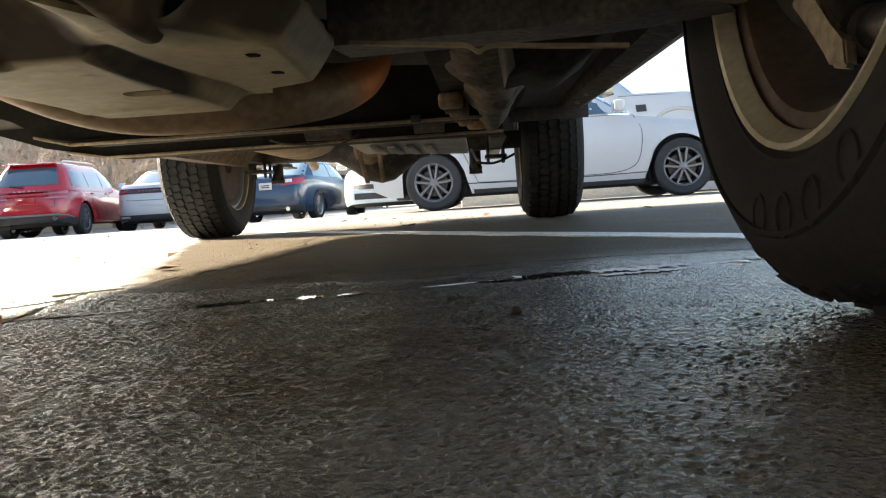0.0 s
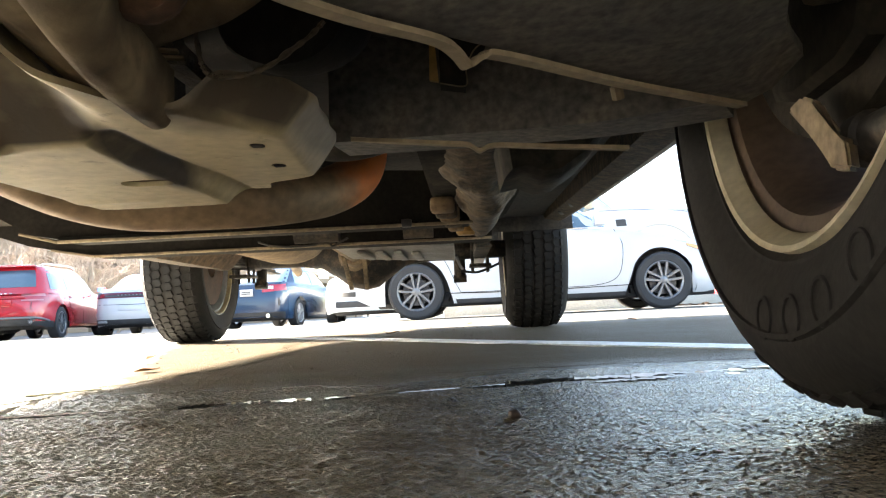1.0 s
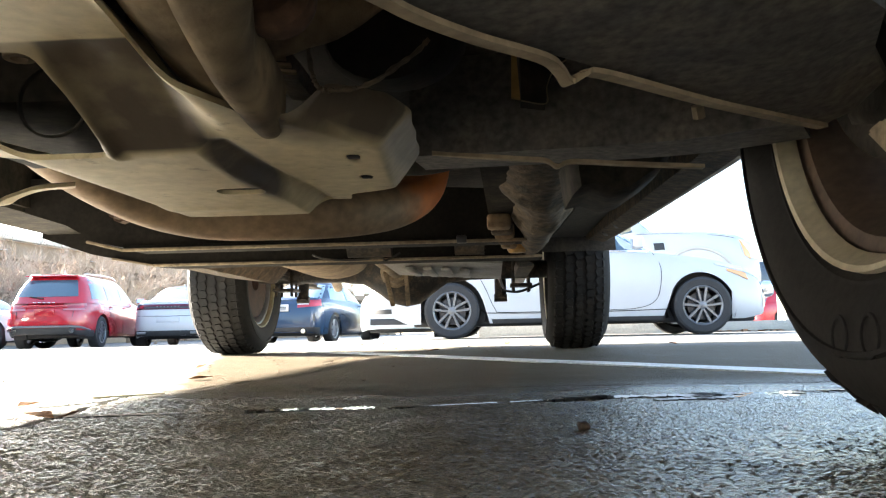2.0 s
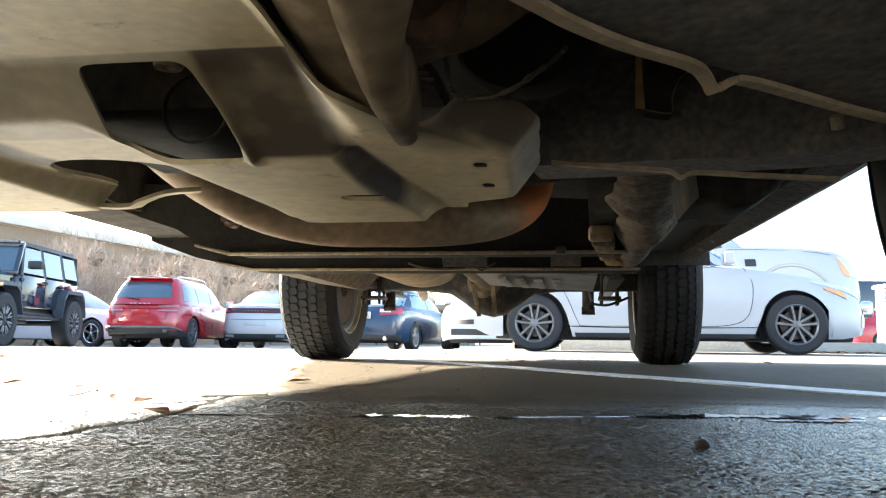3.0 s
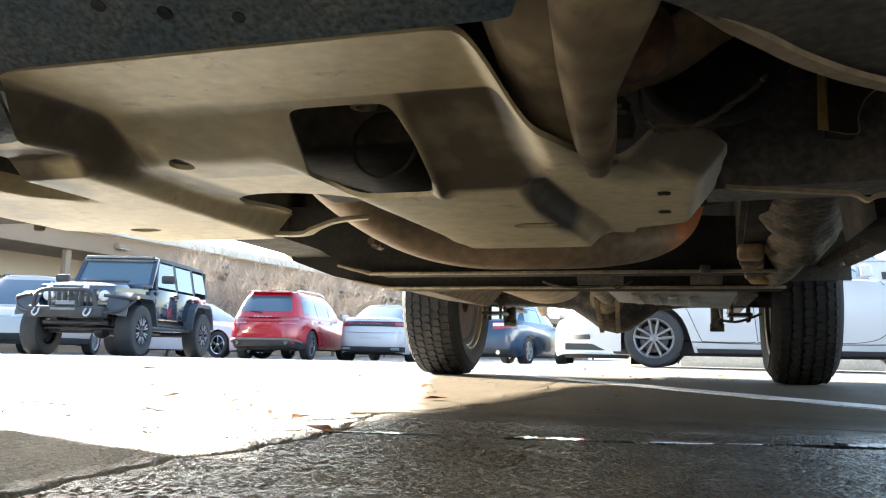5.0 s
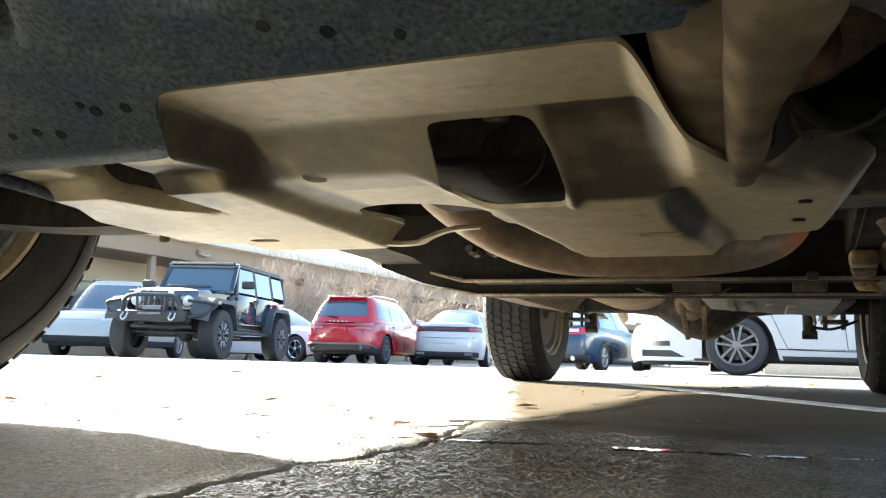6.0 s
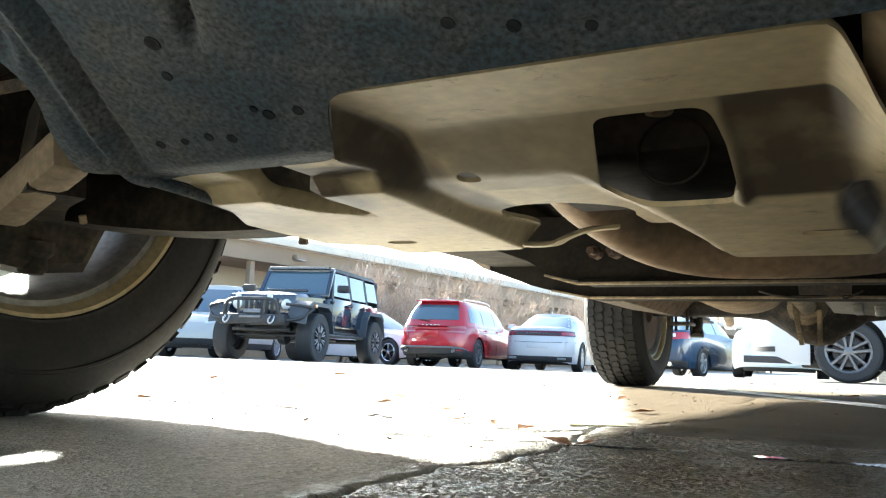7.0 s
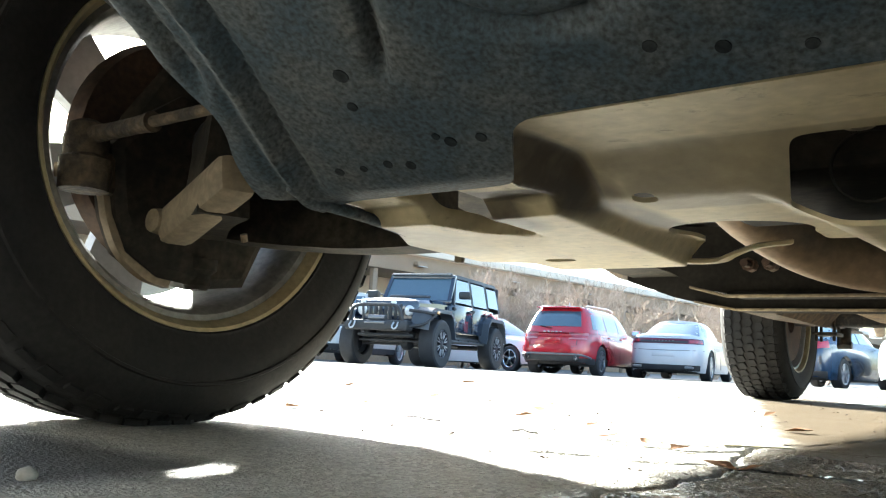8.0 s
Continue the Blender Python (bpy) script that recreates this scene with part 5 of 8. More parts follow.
tube(bm, curve_points([(0.25, 0.52, 0.275), (0.27, 0.57, 0.262), (0.285, 0.60, 0.27)], 6), 0.028, 14)
tp("radiator_hose", bm, "rust")
bm = blank()
rings(bm, [[Vector((x, y, z)) for x, z in ((0.4315, 0.267), (0.4385, 0.2655), (0.4370, 0.29), (0.4352, 0.345), (0.4330, 0.345), (0.4322, 0.29))] for y in (0.928, 0.932)])
tp("strap", bm, "brass", "rusty orange hanger strap")
bm = blank()
extrude(bm, [(0.4395, 0.266), (0.459, 0.263), (0.460, 0.276), (0.466, 0.290), (0.476, 0.298), (0.476, 0.345), (0.4395, 0.345)], 0.02, pose(0, 0.955, 0, 90))
tp("mount_bracket", bm, "hub_dark")
bm = blank()
tube(bm, curve_points([(0.4395, 0.9345, 0.266), (0.459, 0.9345, 0.263), (0.460, 0.9345, 0.276), (0.466, 0.9345, 0.290), (0.476, 0.9345, 0.298)], 5), 0.0006, 6)
tp("bracket_edge", bm, "tan_cast")
# cast arm of the engine mount, its rusty collar, and a dark casting below the frame
bm = blank()
loops = []
for k, p in enumerate(curve_points([(0.288, 0.745, 0.238), (0.312, 0.745, 0.2475), (0.330, 0.745, 0.2545), (0.349, 0.745, 0.262), (0.366, 0.745, 0.272), (0.384, 0.745, 0.286), (0.40, 0.745, 0.305)], 6)):
    w = 0.010 + 0.010 * smoothstep(0.0, 30.0, float(k))
    loop = []
    for j in range(14):
        a = 2 * math.pi * j / 14
        q = p + Vector((-0.5, 0, 0.87)) * (w * math.sin(a) + w) + Vector((0, 0.012 * math.cos(a), 0))
        loop.append(q + Vector((1, 1, 1)) * 0.0024 * noise.noise(q * 90) + Vector((0, 0, 0.004 * noise.noise(q * 35))))
    loops.append(loop)
rings(bm, loops)
tp("cast_arm", bm, "caked", "brown dirty cast arm of the engine mount", smooth=60)
bm = blank()
lathe(bm, [(0.001, -0.010), (0.014, -0.010), (0.020, -0.004), (0.021, 0.006), (0.018, 0.016), (0.001, 0.018)], pose(0.312, 0.668, 0.2465, 0, 0, 90), 24)
tp("rusty_collar", bm, "radiator_rust", "rust-brown round collar")
bm = blank()
outline = [(0.492, 0.262), (0.497, 0.220), (0.515, 0.224), (0.534, 0.216), (0.552, 0.218), (0.581, 0.237), (0.60, 0.262)]
loops = []
for y, q in ((1.105, 0.85), (1.115, 0.97), (1.13, 1.0), (1.22, 1.0), (1.25, 0.9)):
    loops.append([Vector((0.545 + (x - 0.545) * q, y, 0.262 + (z - 0.262) * q)) for x, z in outline])
rings(bm, loops)
tp("casting", bm, "hub_dark", "dark oily casting below the frame", smooth=40)


# wheels of the truck: tread blocks are real
def to_size(bm):
    """Brings the wheel's drawing radii to the true ones."""
    for v in bm.verts:
        r = math.hypot(v.co.y, v.co.z)
        q = 0.235 + (r - 0.2465) * 0.885 if r > 0.2465 else r * 0.953
        if r > 1e-4:
            v.co.y *= q / r
            v.co.z *= q / r


def truck_wheel(name, x, y, steer, blocks, camber=0.0):
    s = 1 if x > 0 else -1
    w = new(name)
    w.empty_display_size = 0.1
    w.parent = truck
    w.matrix_basis = pose(x, y - TY, WHEEL_Z, 0, camber, steer)

    bm = blank()
    prof = [(0.226, -0.095), (0.231, -0.108), (0.244, -0.115), (0.247, -0.1185), (0.250, -0.1185), (0.252, -0.119), (0.275, -0.127), (0.30, -0.1315), (0.315, -0.131), (0.316, -0.1335), (0.320, -0.1335), (0.322, -0.1300), (0.328, -0.129), (0.347, -0.120), (0.362, -0.106), (0.371, -0.092), (0.3755, -0.05), (0.376, 0.0),
            (0.3755, 0.05), (0.371, 0.092), (0.362, 0.106), (0.347, 0.120), (0.328, 0.129), (0.322, 0.1300), (0.320, 0.1335), (0.316, 0.1335), (0.315, 0.131), (0.30, 0.1315), (0.275, 0.127), (0.252, 0.119), (0.250, 0.1185), (0.247, 0.1185), (0.246, 0.115), (0.236, 0.108), (0.232, 0.095)]
    near = x > 0 and y < 2
    if near:
        # a lower profile: the bead sits further out
        prof = [(r + 0.014 * min(1.0, max(0.0, (0.30 - r) / 0.07)), h) for r, h in prof]
    lathe(bm, prof, None, 96)
    to_size(bm)
    tyre = part("tyre", bm, "rubber", w, "black all-terrain tyre with worn tread")
    # tread blocks, five rows
    n = 62
    worn = 0.006 if y < 2 else 0.0
    bm = blank()
    for row, (c, half) in enumerate(((-0.084, 0.0185), (-0.043, 0.0175), (0.0, 0.0175), (0.043, 0.0175), (0.084, 0.0185))):
        for k in range(n):
            a0 = 2 * math.pi * (k + 0.5 * (row % 2)) / n
            da = 2 * math.pi / n * 0.475
            r1 = 0.3855 if abs(c) < 0.05 else 0.381 - worn
            zig = 0.0065
            pts = [(-da, -half + zig), (-da * 0.3, -half - zig * 0.2), (da, -half + zig), (da, half - zig), (da * 0.3, half + zig * 0.2), (-da, half - zig)]
            lo, hi = [], []
            for t, u in pts:
                drop = 0.008 if abs(c + u) > 0.095 else 0.0
                for store, rr in ((lo, 0.366), (hi, r1 - drop)):
                    q = 1.0 if store is lo else 0.93
                    store.append(bm.verts.new((c + u * q, rr * math.cos(a0 + t * q), rr * math.sin(a0 + t * q))))
            bm.faces.new(hi)
            for i in range(6):
                j = (i + 1) % 6
                bm.faces.new((lo[i], lo[j], hi[j], hi[i]))
    if blocks:
        for side in (-1, 1):
            for k in range(n):
                a0 = 2 * math.pi * k / n
                da = 2 * math.pi / n * (0.36 if k % 2 else 0.28)
                lo, hi = [], []
                for t, r, h in ((-da, 0.378 - worn, 0.099), (da, 0.378 - worn, 0.099), (da, 0.362 if k % 2 else 0.366, 0.1085), (-da, 0.362 if k % 2 else 0.366, 0.1085)):
                    lo.append(bm.verts.new((side * (h - 0.008), (r - 0.008) * math.cos(a0 + t), (r - 0.008) * math.sin(a0 + t))))
                    hi.append(bm.verts.new((side * h, r * math.cos(a0 + t), r * math.sin(a0 + t))))
                bm.faces.new(hi)
                for i in range(4):
                    j = (i + 1) % 4
                    bm.faces.new((lo[i], lo[j], hi[j], hi[i]))
    to_size(bm)
    ob = part("tread", bm, "rubber", tyre, smooth=0)
    ob["kind"] = "stuff"
    # rim: barrel open to the inside, face with spokes to the outside
    bm = blank()
    i = -s
    lathe(bm, ([(0.246, i * 0.104)] if near else [(0.241, i * 0.112), (0.245, i * 0.106)]) + [(0.238, i * 0.098), (0.222, i * 0.096), (0.214, i * 0.085), (0.206, i * 0.05), (0.20, 0.0), (0.196, -i * 0.06), (0.212, -i * 0.085), (0.238, -i * 0.10)], None, 64)
    to_size(bm)
    # the left front barrel gets a duller alloy, its shade put into the colour
    part("rim", bm, "brown_rim" if near else "aluminium" if y < 2 else "alloy", w, "brake-dusted brown rim" if near else "dull silver alloy rim")
    bm = blank()
    q, o = (1.022, 0.003) if near else (1.0, 0.0)
    lathe(bm, [(r * q, i * (h + o)) for r, h in ((0.230, 0.0985), (0.234, 0.1005), (0.241, 0.1035), (0.2465, 0.1085), (0.2445, 0.1165), (0.2395, 0.115), (0.2350, 0.107), (0.2310, 0.1015))], None, 64, True)
    to_size(bm)
    part("rim_lip", bm, "rim_cream" if x > 0 else "rim_gold", w, "stained inner rim lip")
    bm = blank()
    for k in range(6):
        m = pose(-i * 0.035, 0, 0, 60 * k + (30 if x > 0 else 48), 0, 0)
        o = [(0.05, -0.034), (0.20, -0.05), (0.20, 0.05), (0.05, 0.034)]
        loops = [[m @ Vector((h, b, a)) for a, b in o] for h in (0.0, -i * 0.022)]
        rings(bm, loops)
    lathe(bm, [(0.001, -i * 0.065), (0.05, -i * 0.062), (0.068, -i * 0.05), (0.068, -i * 0.02), (0.001, -i * 0.02)], None, 24)
    bmesh.ops.bevel(bm, geom=[e for e in bm.edges if e.calc_face_angle(0) > 0.7], offset=0.005, segments=1, affect="EDGES")
    to_size(bm)
    part("spoke_star", bm, "alloy", w)
    return w


truck_wheel("wheel", 0.811, FRONT, -2.5, True, 2.0)
truck_wheel("wheel", -0.763, FRONT - 0.009, 0, True)
truck_wheel("wheel", TRACK, REAR, 0, True)
truck_wheel("wheel", -TRACK, REAR, 0, True)
# raised moulded ovals on the inner sidewall
for a in (-119, -106.8, -96.2, -85.3):
    bm = blank()
    m = pose(0.811, FRONT, WHEEL_Z, 0, 2.0, -2.5) @ pose(-0.1318, 0, 0, a + 90, 0, 0)
    loops = [[m @ Vector((h, 0.016 * f * math.cos(k), -0.286 + 0.0165 * f * math.sin(k))) for k in (2 * math.pi * j / 20 for j in range(20))]
             for f, h in ((1.0, 0.0), (0.96, -0.0014), (0.84, -0.0014), (0.80, 0.0))]
    rings(bm, loops, True, False)
    tp("sidewall_mark", bm, "rubber")
for s in (-1, 1):
    bm = blank()
    lathe(bm, [(0.06, 0.0), (0.185, 0.0), (0.19, 0.05 * s), (0.06, 0.05 * s)], pose(s * 0.70, REAR, WHEEL_Z), 36, True)
    tp("brake_drum", bm, "rust")


# body shell above: floor, sills, arches
def truck_body():
    # floor pan in pieces between the wheel wells
    for lo, hi in (((-0.80, 1.36, 0.455), (0.80, 3.58, 0.49)), ((-0.60, 0.20, 0.52), (0.60, 1.36, 0.545)), ((-0.60, 3.58, 0.56), (0.60, 4.60, 0.585)), ((-0.80, 4.58, 0.50), (0.80, 5.25, 0.525))):
        bm = blank()
        box(bm, lo, hi, 0.01)
        tp("floor_pan", bm, "under")
    for s in (-1, 1):
        for y0, y1 in ((0.40, 1.36), (3.60, 4.58)):
            bm = blank()
            yc = (y0 + y1) / 2
            loops = []
            for k in range(13):
                a = math.pi * k / 12
                loops.append([Vector((s * x, yc - math.cos(a) * (y1 - y0) / 2, max(0.40, TYRE + math.sin(a) * 0.47) + o)) for x, o in ((0.60, 0.0), (0.92, 0.0), (0.92, 0.012), (0.60, 0.012))])
            rings(bm, loops)
            box(bm, (s * 0.60 - 0.006, y0, 0.56 if y0 < 1 else 0.60), (s * 0.60 + 0.006, y1, 0.86), 0.002)
            tp("wheel_well", bm, "under")
    for s in (-1, 1):
        bm = blank()
        loops = []
        for y, zb in ((1.40, 0.405), (1.46, 0.385), (1.9, 0.388), (2.8, 0.405), (3.52, 0.425), (3.58, 0.445)):
            loops.append([Vector((s * 0.80, y, zb + 0.012)), Vector((s * 0.86, y, zb)), Vector((s * 0.905, y, zb + 0.02)), Vector((s * 0.918, y, zb + 0.09)), Vector((s * 0.80, y, zb + 0.10))])
        rings(bm, loops)
        tp("sill", bm, "gusset", "dusty rocker sill with drain slots")
        for k in range(7):
            bm = blank()
            y = 1.62 + 0.26 * k
            zz = 0.383 + 0.018 * (y - 1.4)
            beam(bm, (s * 0.815, y, zz + 0.010), (s * 0.835, y + 0.08, zz + 0.007), 0.014, 0.006, 0.002)
            tp("drain_slot", bm, "black")
    # cab, bonnet, bed
    bm = blank()
    loops = []
    for y, zb, zt, w in ((0.10, 0.62, 0.80, 0.76), (0.14, 0.60, 0.98, 0.84), (0.24, 0.62, 1.02, 0.89), (0.38, 0.70, 1.05, 0.92), (0.41, 0.86, 1.06, 0.925), (1.34, 0.86, 1.12, 0.925), (1.37, 0.47, 1.12, 0.925), (3.58, 0.50, 1.15, 0.925),
                         (3.61, 0.86, 1.15, 0.925), (4.57, 0.86, 1.15, 0.925), (4.60, 0.54, 1.15, 0.925), (5.26, 0.56, 1.15, 0.915)):
        loops.append([Vector((x, y, z)) for x, z in ((-w, zb), (-w, zb + (zt - zb) * 0.7), (-w * 0.95, zt), (-w * 0.5, zt + 0.03), (w * 0.5, zt + 0.03), (w * 0.95, zt), (w, zb + (zt - zb) * 0.7), (w, zb))])
    rings(bm, loops)
    tp("body_shell", bm, "truck")
    bm = blank()
    loops = []
    for y, z, w in ((1.35, 1.10, 0.86), (1.95, 1.68, 0.70), (2.2, 1.73, 0.69), (3.2, 1.73, 0.69), (3.42, 1.66, 0.70), (3.52, 1.12, 0.86)):
        loops.append([Vector((x, y, zz)) for x, zz in ((-0.86, 1.10), (-w, z - 0.05), (-w * 0.9, z), (w * 0.9, z), (w, z - 0.05), (0.86, 1.10))])
    rings(bm, loops)
    tp("cab_roof", bm, "truck")
    bm = blank()
    box(bm, (-0.86, -0.02, 0.47), (0.86, 0.16, 0.76), 0.04)
    tp("front_bumper", bm, "black")
    bm = blank()
    box(bm, (-0.86, 5.27, 0.52), (0.86, 5.40, 0.68), 0.03)
    tp("rear_bumper", bm, "chrome")


truck_body()


# ---- parked cars ----
def on_ground(x, y, turn):
    return pose(x, y, float(slope(np.array(x), np.array(y))), 0, 0, turn)


def far_wheel(root, x, y, r, width, spokes, rim="alloy_far", twin=False, hub=0.69):
    """A road wheel of a parked car: tyre, rim, spokes. Local y is the axle."""
    s = 1 if y > 0 else -1
    w = new("wheel")
    w.parent = root
    w.matrix_basis = pose(x, y, r, 0, 0, 90 * s)
    w.empty_display_size = 0.1
    h = width / 2
    R = r * hub
    bm = blank()
    lathe(bm, [(R * 0.96, -h * 0.8), (R * 1.03, -h * 0.97), (r * 0.9, -h), (r * 0.975, -h * 0.86), (r, -h * 0.6), (r, h * 0.6), (r * 0.975, h * 0.86), (r * 0.9, h), (R * 1.03, h * 0.97), (R * 0.96, h * 0.8)], None, 40)
    part("tyre", bm, "rubber_far", w)
    bm = blank()
    lathe(bm, [(R * 1.0, h * 0.90), (R * 0.965, h * 0.93), (R * 0.90, h * 0.80), (R * 0.88, h * 0.1), (R * 0.86, -h * 0.6)], None, 40)
    lathe(bm, [(0.001, h * 0.92), (R * 0.12, h * 0.92), (R * 0.20, h * 0.84), (R * 0.22, h * 0.5), (0.001, h * 0.5)], None, 20)
    for k in range(spokes):
        a = 360 / spokes * k
        offs = (-0.085, 0.085) if twin else (0.0,)
        for o in offs:
            m = pose(0, 0, 0, a, 0, 0)
            wi, wo = R * (0.065 if twin else 0.11), R * (0.085 if twin else 0.15)
            oi, oo = o * R * 0.9, o * R * 2.6
            lo = [m @ Vector((h * 0.55, oi - wi, R * 0.15)), m @ Vector((h * 0.60, oo - wo, R * 0.92)), m @ Vector((h * 0.60, oo + wo, R * 0.92)), m @ Vector((h * 0.55, oi + wi, R * 0.15))]
            hi = [m @ Vector((h * 0.86, oi - wi * 0.7, R * 0.15)), m @ Vector((h * 0.88, oo - wo * 0.7, R * 0.92)), m @ Vector((h * 0.88, oo + wo * 0.7, R * 0.92)), m @ Vector((h * 0.86, oi + wi * 0.7, R * 0.15))]
            rings(bm, [lo, hi])
    part("rim", bm, rim, w)
    bm = blank()
    lathe(bm, [(0.001, h * 0.05), (R * 0.70, h * 0.05), (R * 0.72, -h * 0.1), (0.001, -h * 0.1)], None, 28)
    part("brake_disc", bm, "alloy_dark", w)
    return w


class Shell:
    """A car's lower body: a rounded plan, wheel arches, a top line along its length."""

    kick = 0.0

    def __init__(self, L, W, top, sill, wheels, arch, n=7.0, side=None, ends=None, crown=0.03):
        self.L, self.W, self.top, self.sill, self.wheels, self.arch, self.n, self.crown = L, W, top, sill, wheels, arch, n, crown
        self.side = side or ((0, 0.965), (0.12, 0.99), (0.35, 1.0), (0.62, 0.995), (0.8, 0.975), (0.93, 0.945), (1, 0.90))
        self.ends = ends or ((0, 0.975), (0.15, 0.995), (0.4, 1.0), (0.7, 0.99), (0.9, 0.97), (1, 0.945))

    def zt(self, x):
        return float(np.interp(x, [p[0] for p in self.top], [p[1] for p in self.top]))

    def zb(self, x, y):
        z = self.sill
        if abs(x) > self.L * 0.44:
            z += 0.05 * (abs(x) - self.L * 0.44) / (self.L * 0.06)
        if x < -self.L * 0.40:
            z += self.kick * min(1.0, (-x - self.L * 0.40) / (self.L * 0.04))
        if abs(y) > self.W * 0.30:
            for wx, wz in self.wheels:
                d = abs(x - wx)
                if d < self.arch:
                    z = max(z, wz + math.sqrt(self.arch ** 2 - d * d))
        return z

    def at(self, th, z=None, v=None, off=0.0):
        c, s = math.cos(th), math.sin(th)
        x = self.L / 2 * math.copysign(abs(c) ** (2 / self.n), c)
        y = self.W / 2 * math.copysign(abs(s) ** (2 / self.n), s)
        zb, zt = self.zb(x, y), self.zt(x)
        if v is None:
            v = min(1.0, max(0.0, (z - self.sill) / (zt - self.sill)))
            z = max(z, zb)
        else:
            z = zb + (zt - zb) * v
            v = (z - self.sill) / max(0.05, zt - self.sill)
        x *= float(np.interp(v, [p[0] for p in self.ends], [p[1] for p in self.ends]))
        y *= float(np.interp(v, [p[0] for p in self.side], [p[1] for p in self.side]))
        p = Vector((x, y, z))
        if off:
            nrm = Vector((math.copysign(abs(c) ** (2 - 2 / self.n), c) / self.L, math.copysign(abs(s) ** (2 - 2 / self.n), s) / self.W, 0)).normalized()
            p += nrm * off
        return p

    def th_x(self, x, side):
        c = max(-1, min(1, x / (self.L / 2)))
        a = math.acos(math.copysign(abs(c) ** (self.n / 2), c))
        return a if side > 0 else -a

    def th_y(self, y, end):
        s = max(-1, min(1, y / (self.W / 2)))
        a = math.asin(math.copysign(abs(s) ** (self.n / 2), s))
        return a if end > 0 else math.pi - a

    def half(self):
        ts = [self.th_y(self.W / 2 * f, 1) for f in (0.0, 0.25, 0.5, 0.7, 0.82, 0.9, 0.95)]
        ts += [self.th_x(self.L / 2 * f, 1) for f in np.linspace(0.97, -0.97, 90)]
        ts += [self.th_y(self.W / 2 * f, -1) for f in (0.95, 0.9, 0.82, 0.7, 0.5, 0.25, 0.0)]
        return sorted(set(ts))

    def mesh(self):
        bm = blank()
        half = self.half()
        loop = half + [-t for t in half[-2:0:-1]]
        levels = (0, 0.06, 0.15, 0.3, 0.48, 0.65, 0.8, 0.9, 0.96, 1.0)
        rings(bm, [[self.at(t, v=v) for t in loop] for v in levels], True, False)
        rows = []
        for t in half:
            p = self.at(t, v=1.0)
            rows.append([Vector((p.x, p.y * f, p.z + self.crown * (1 - f * f) ** 0.6)) for f in (1, 0.92, 0.75, 0.45, 0.15, -0.15, -0.45, -0.75, -0.92, -1)])
        rings(bm, rows, False, False)
        return bm

    def patch(self, t0, t1, z0, z1, off=0.008, nt=10, nz=3, shear=0.0):
        """A panel on the shell between two turns and two heights (z0, z1 numbers, or pairs at both ends)."""
        bm = blank()
        pair = lambda q: q if isinstance(q, tuple) else (q, q)
        (a0, a1), (b0, b1) = pair(z0), pair(z1)
        rows = []
        for j in range(-1, nz + 2):
            jj = min(max(j, 0), nz) / nz
            row = []
            for i in range(-1, nt + 2):
                ii = min(max(i, 0), nt) / nt
                o = -0.004 if (j < 0 or j > nz or i < 0 or i > nt) else off
                lo, hi = a0 + (a1 - a0) * ii, b0 + (b1 - b0) * ii
                row.append(self.at(t0 + (t1 - t0) * ii, z=lo + (hi - lo) * jj, off=o))
            rows.append(row)
        return rings(bm, rows, False, False)


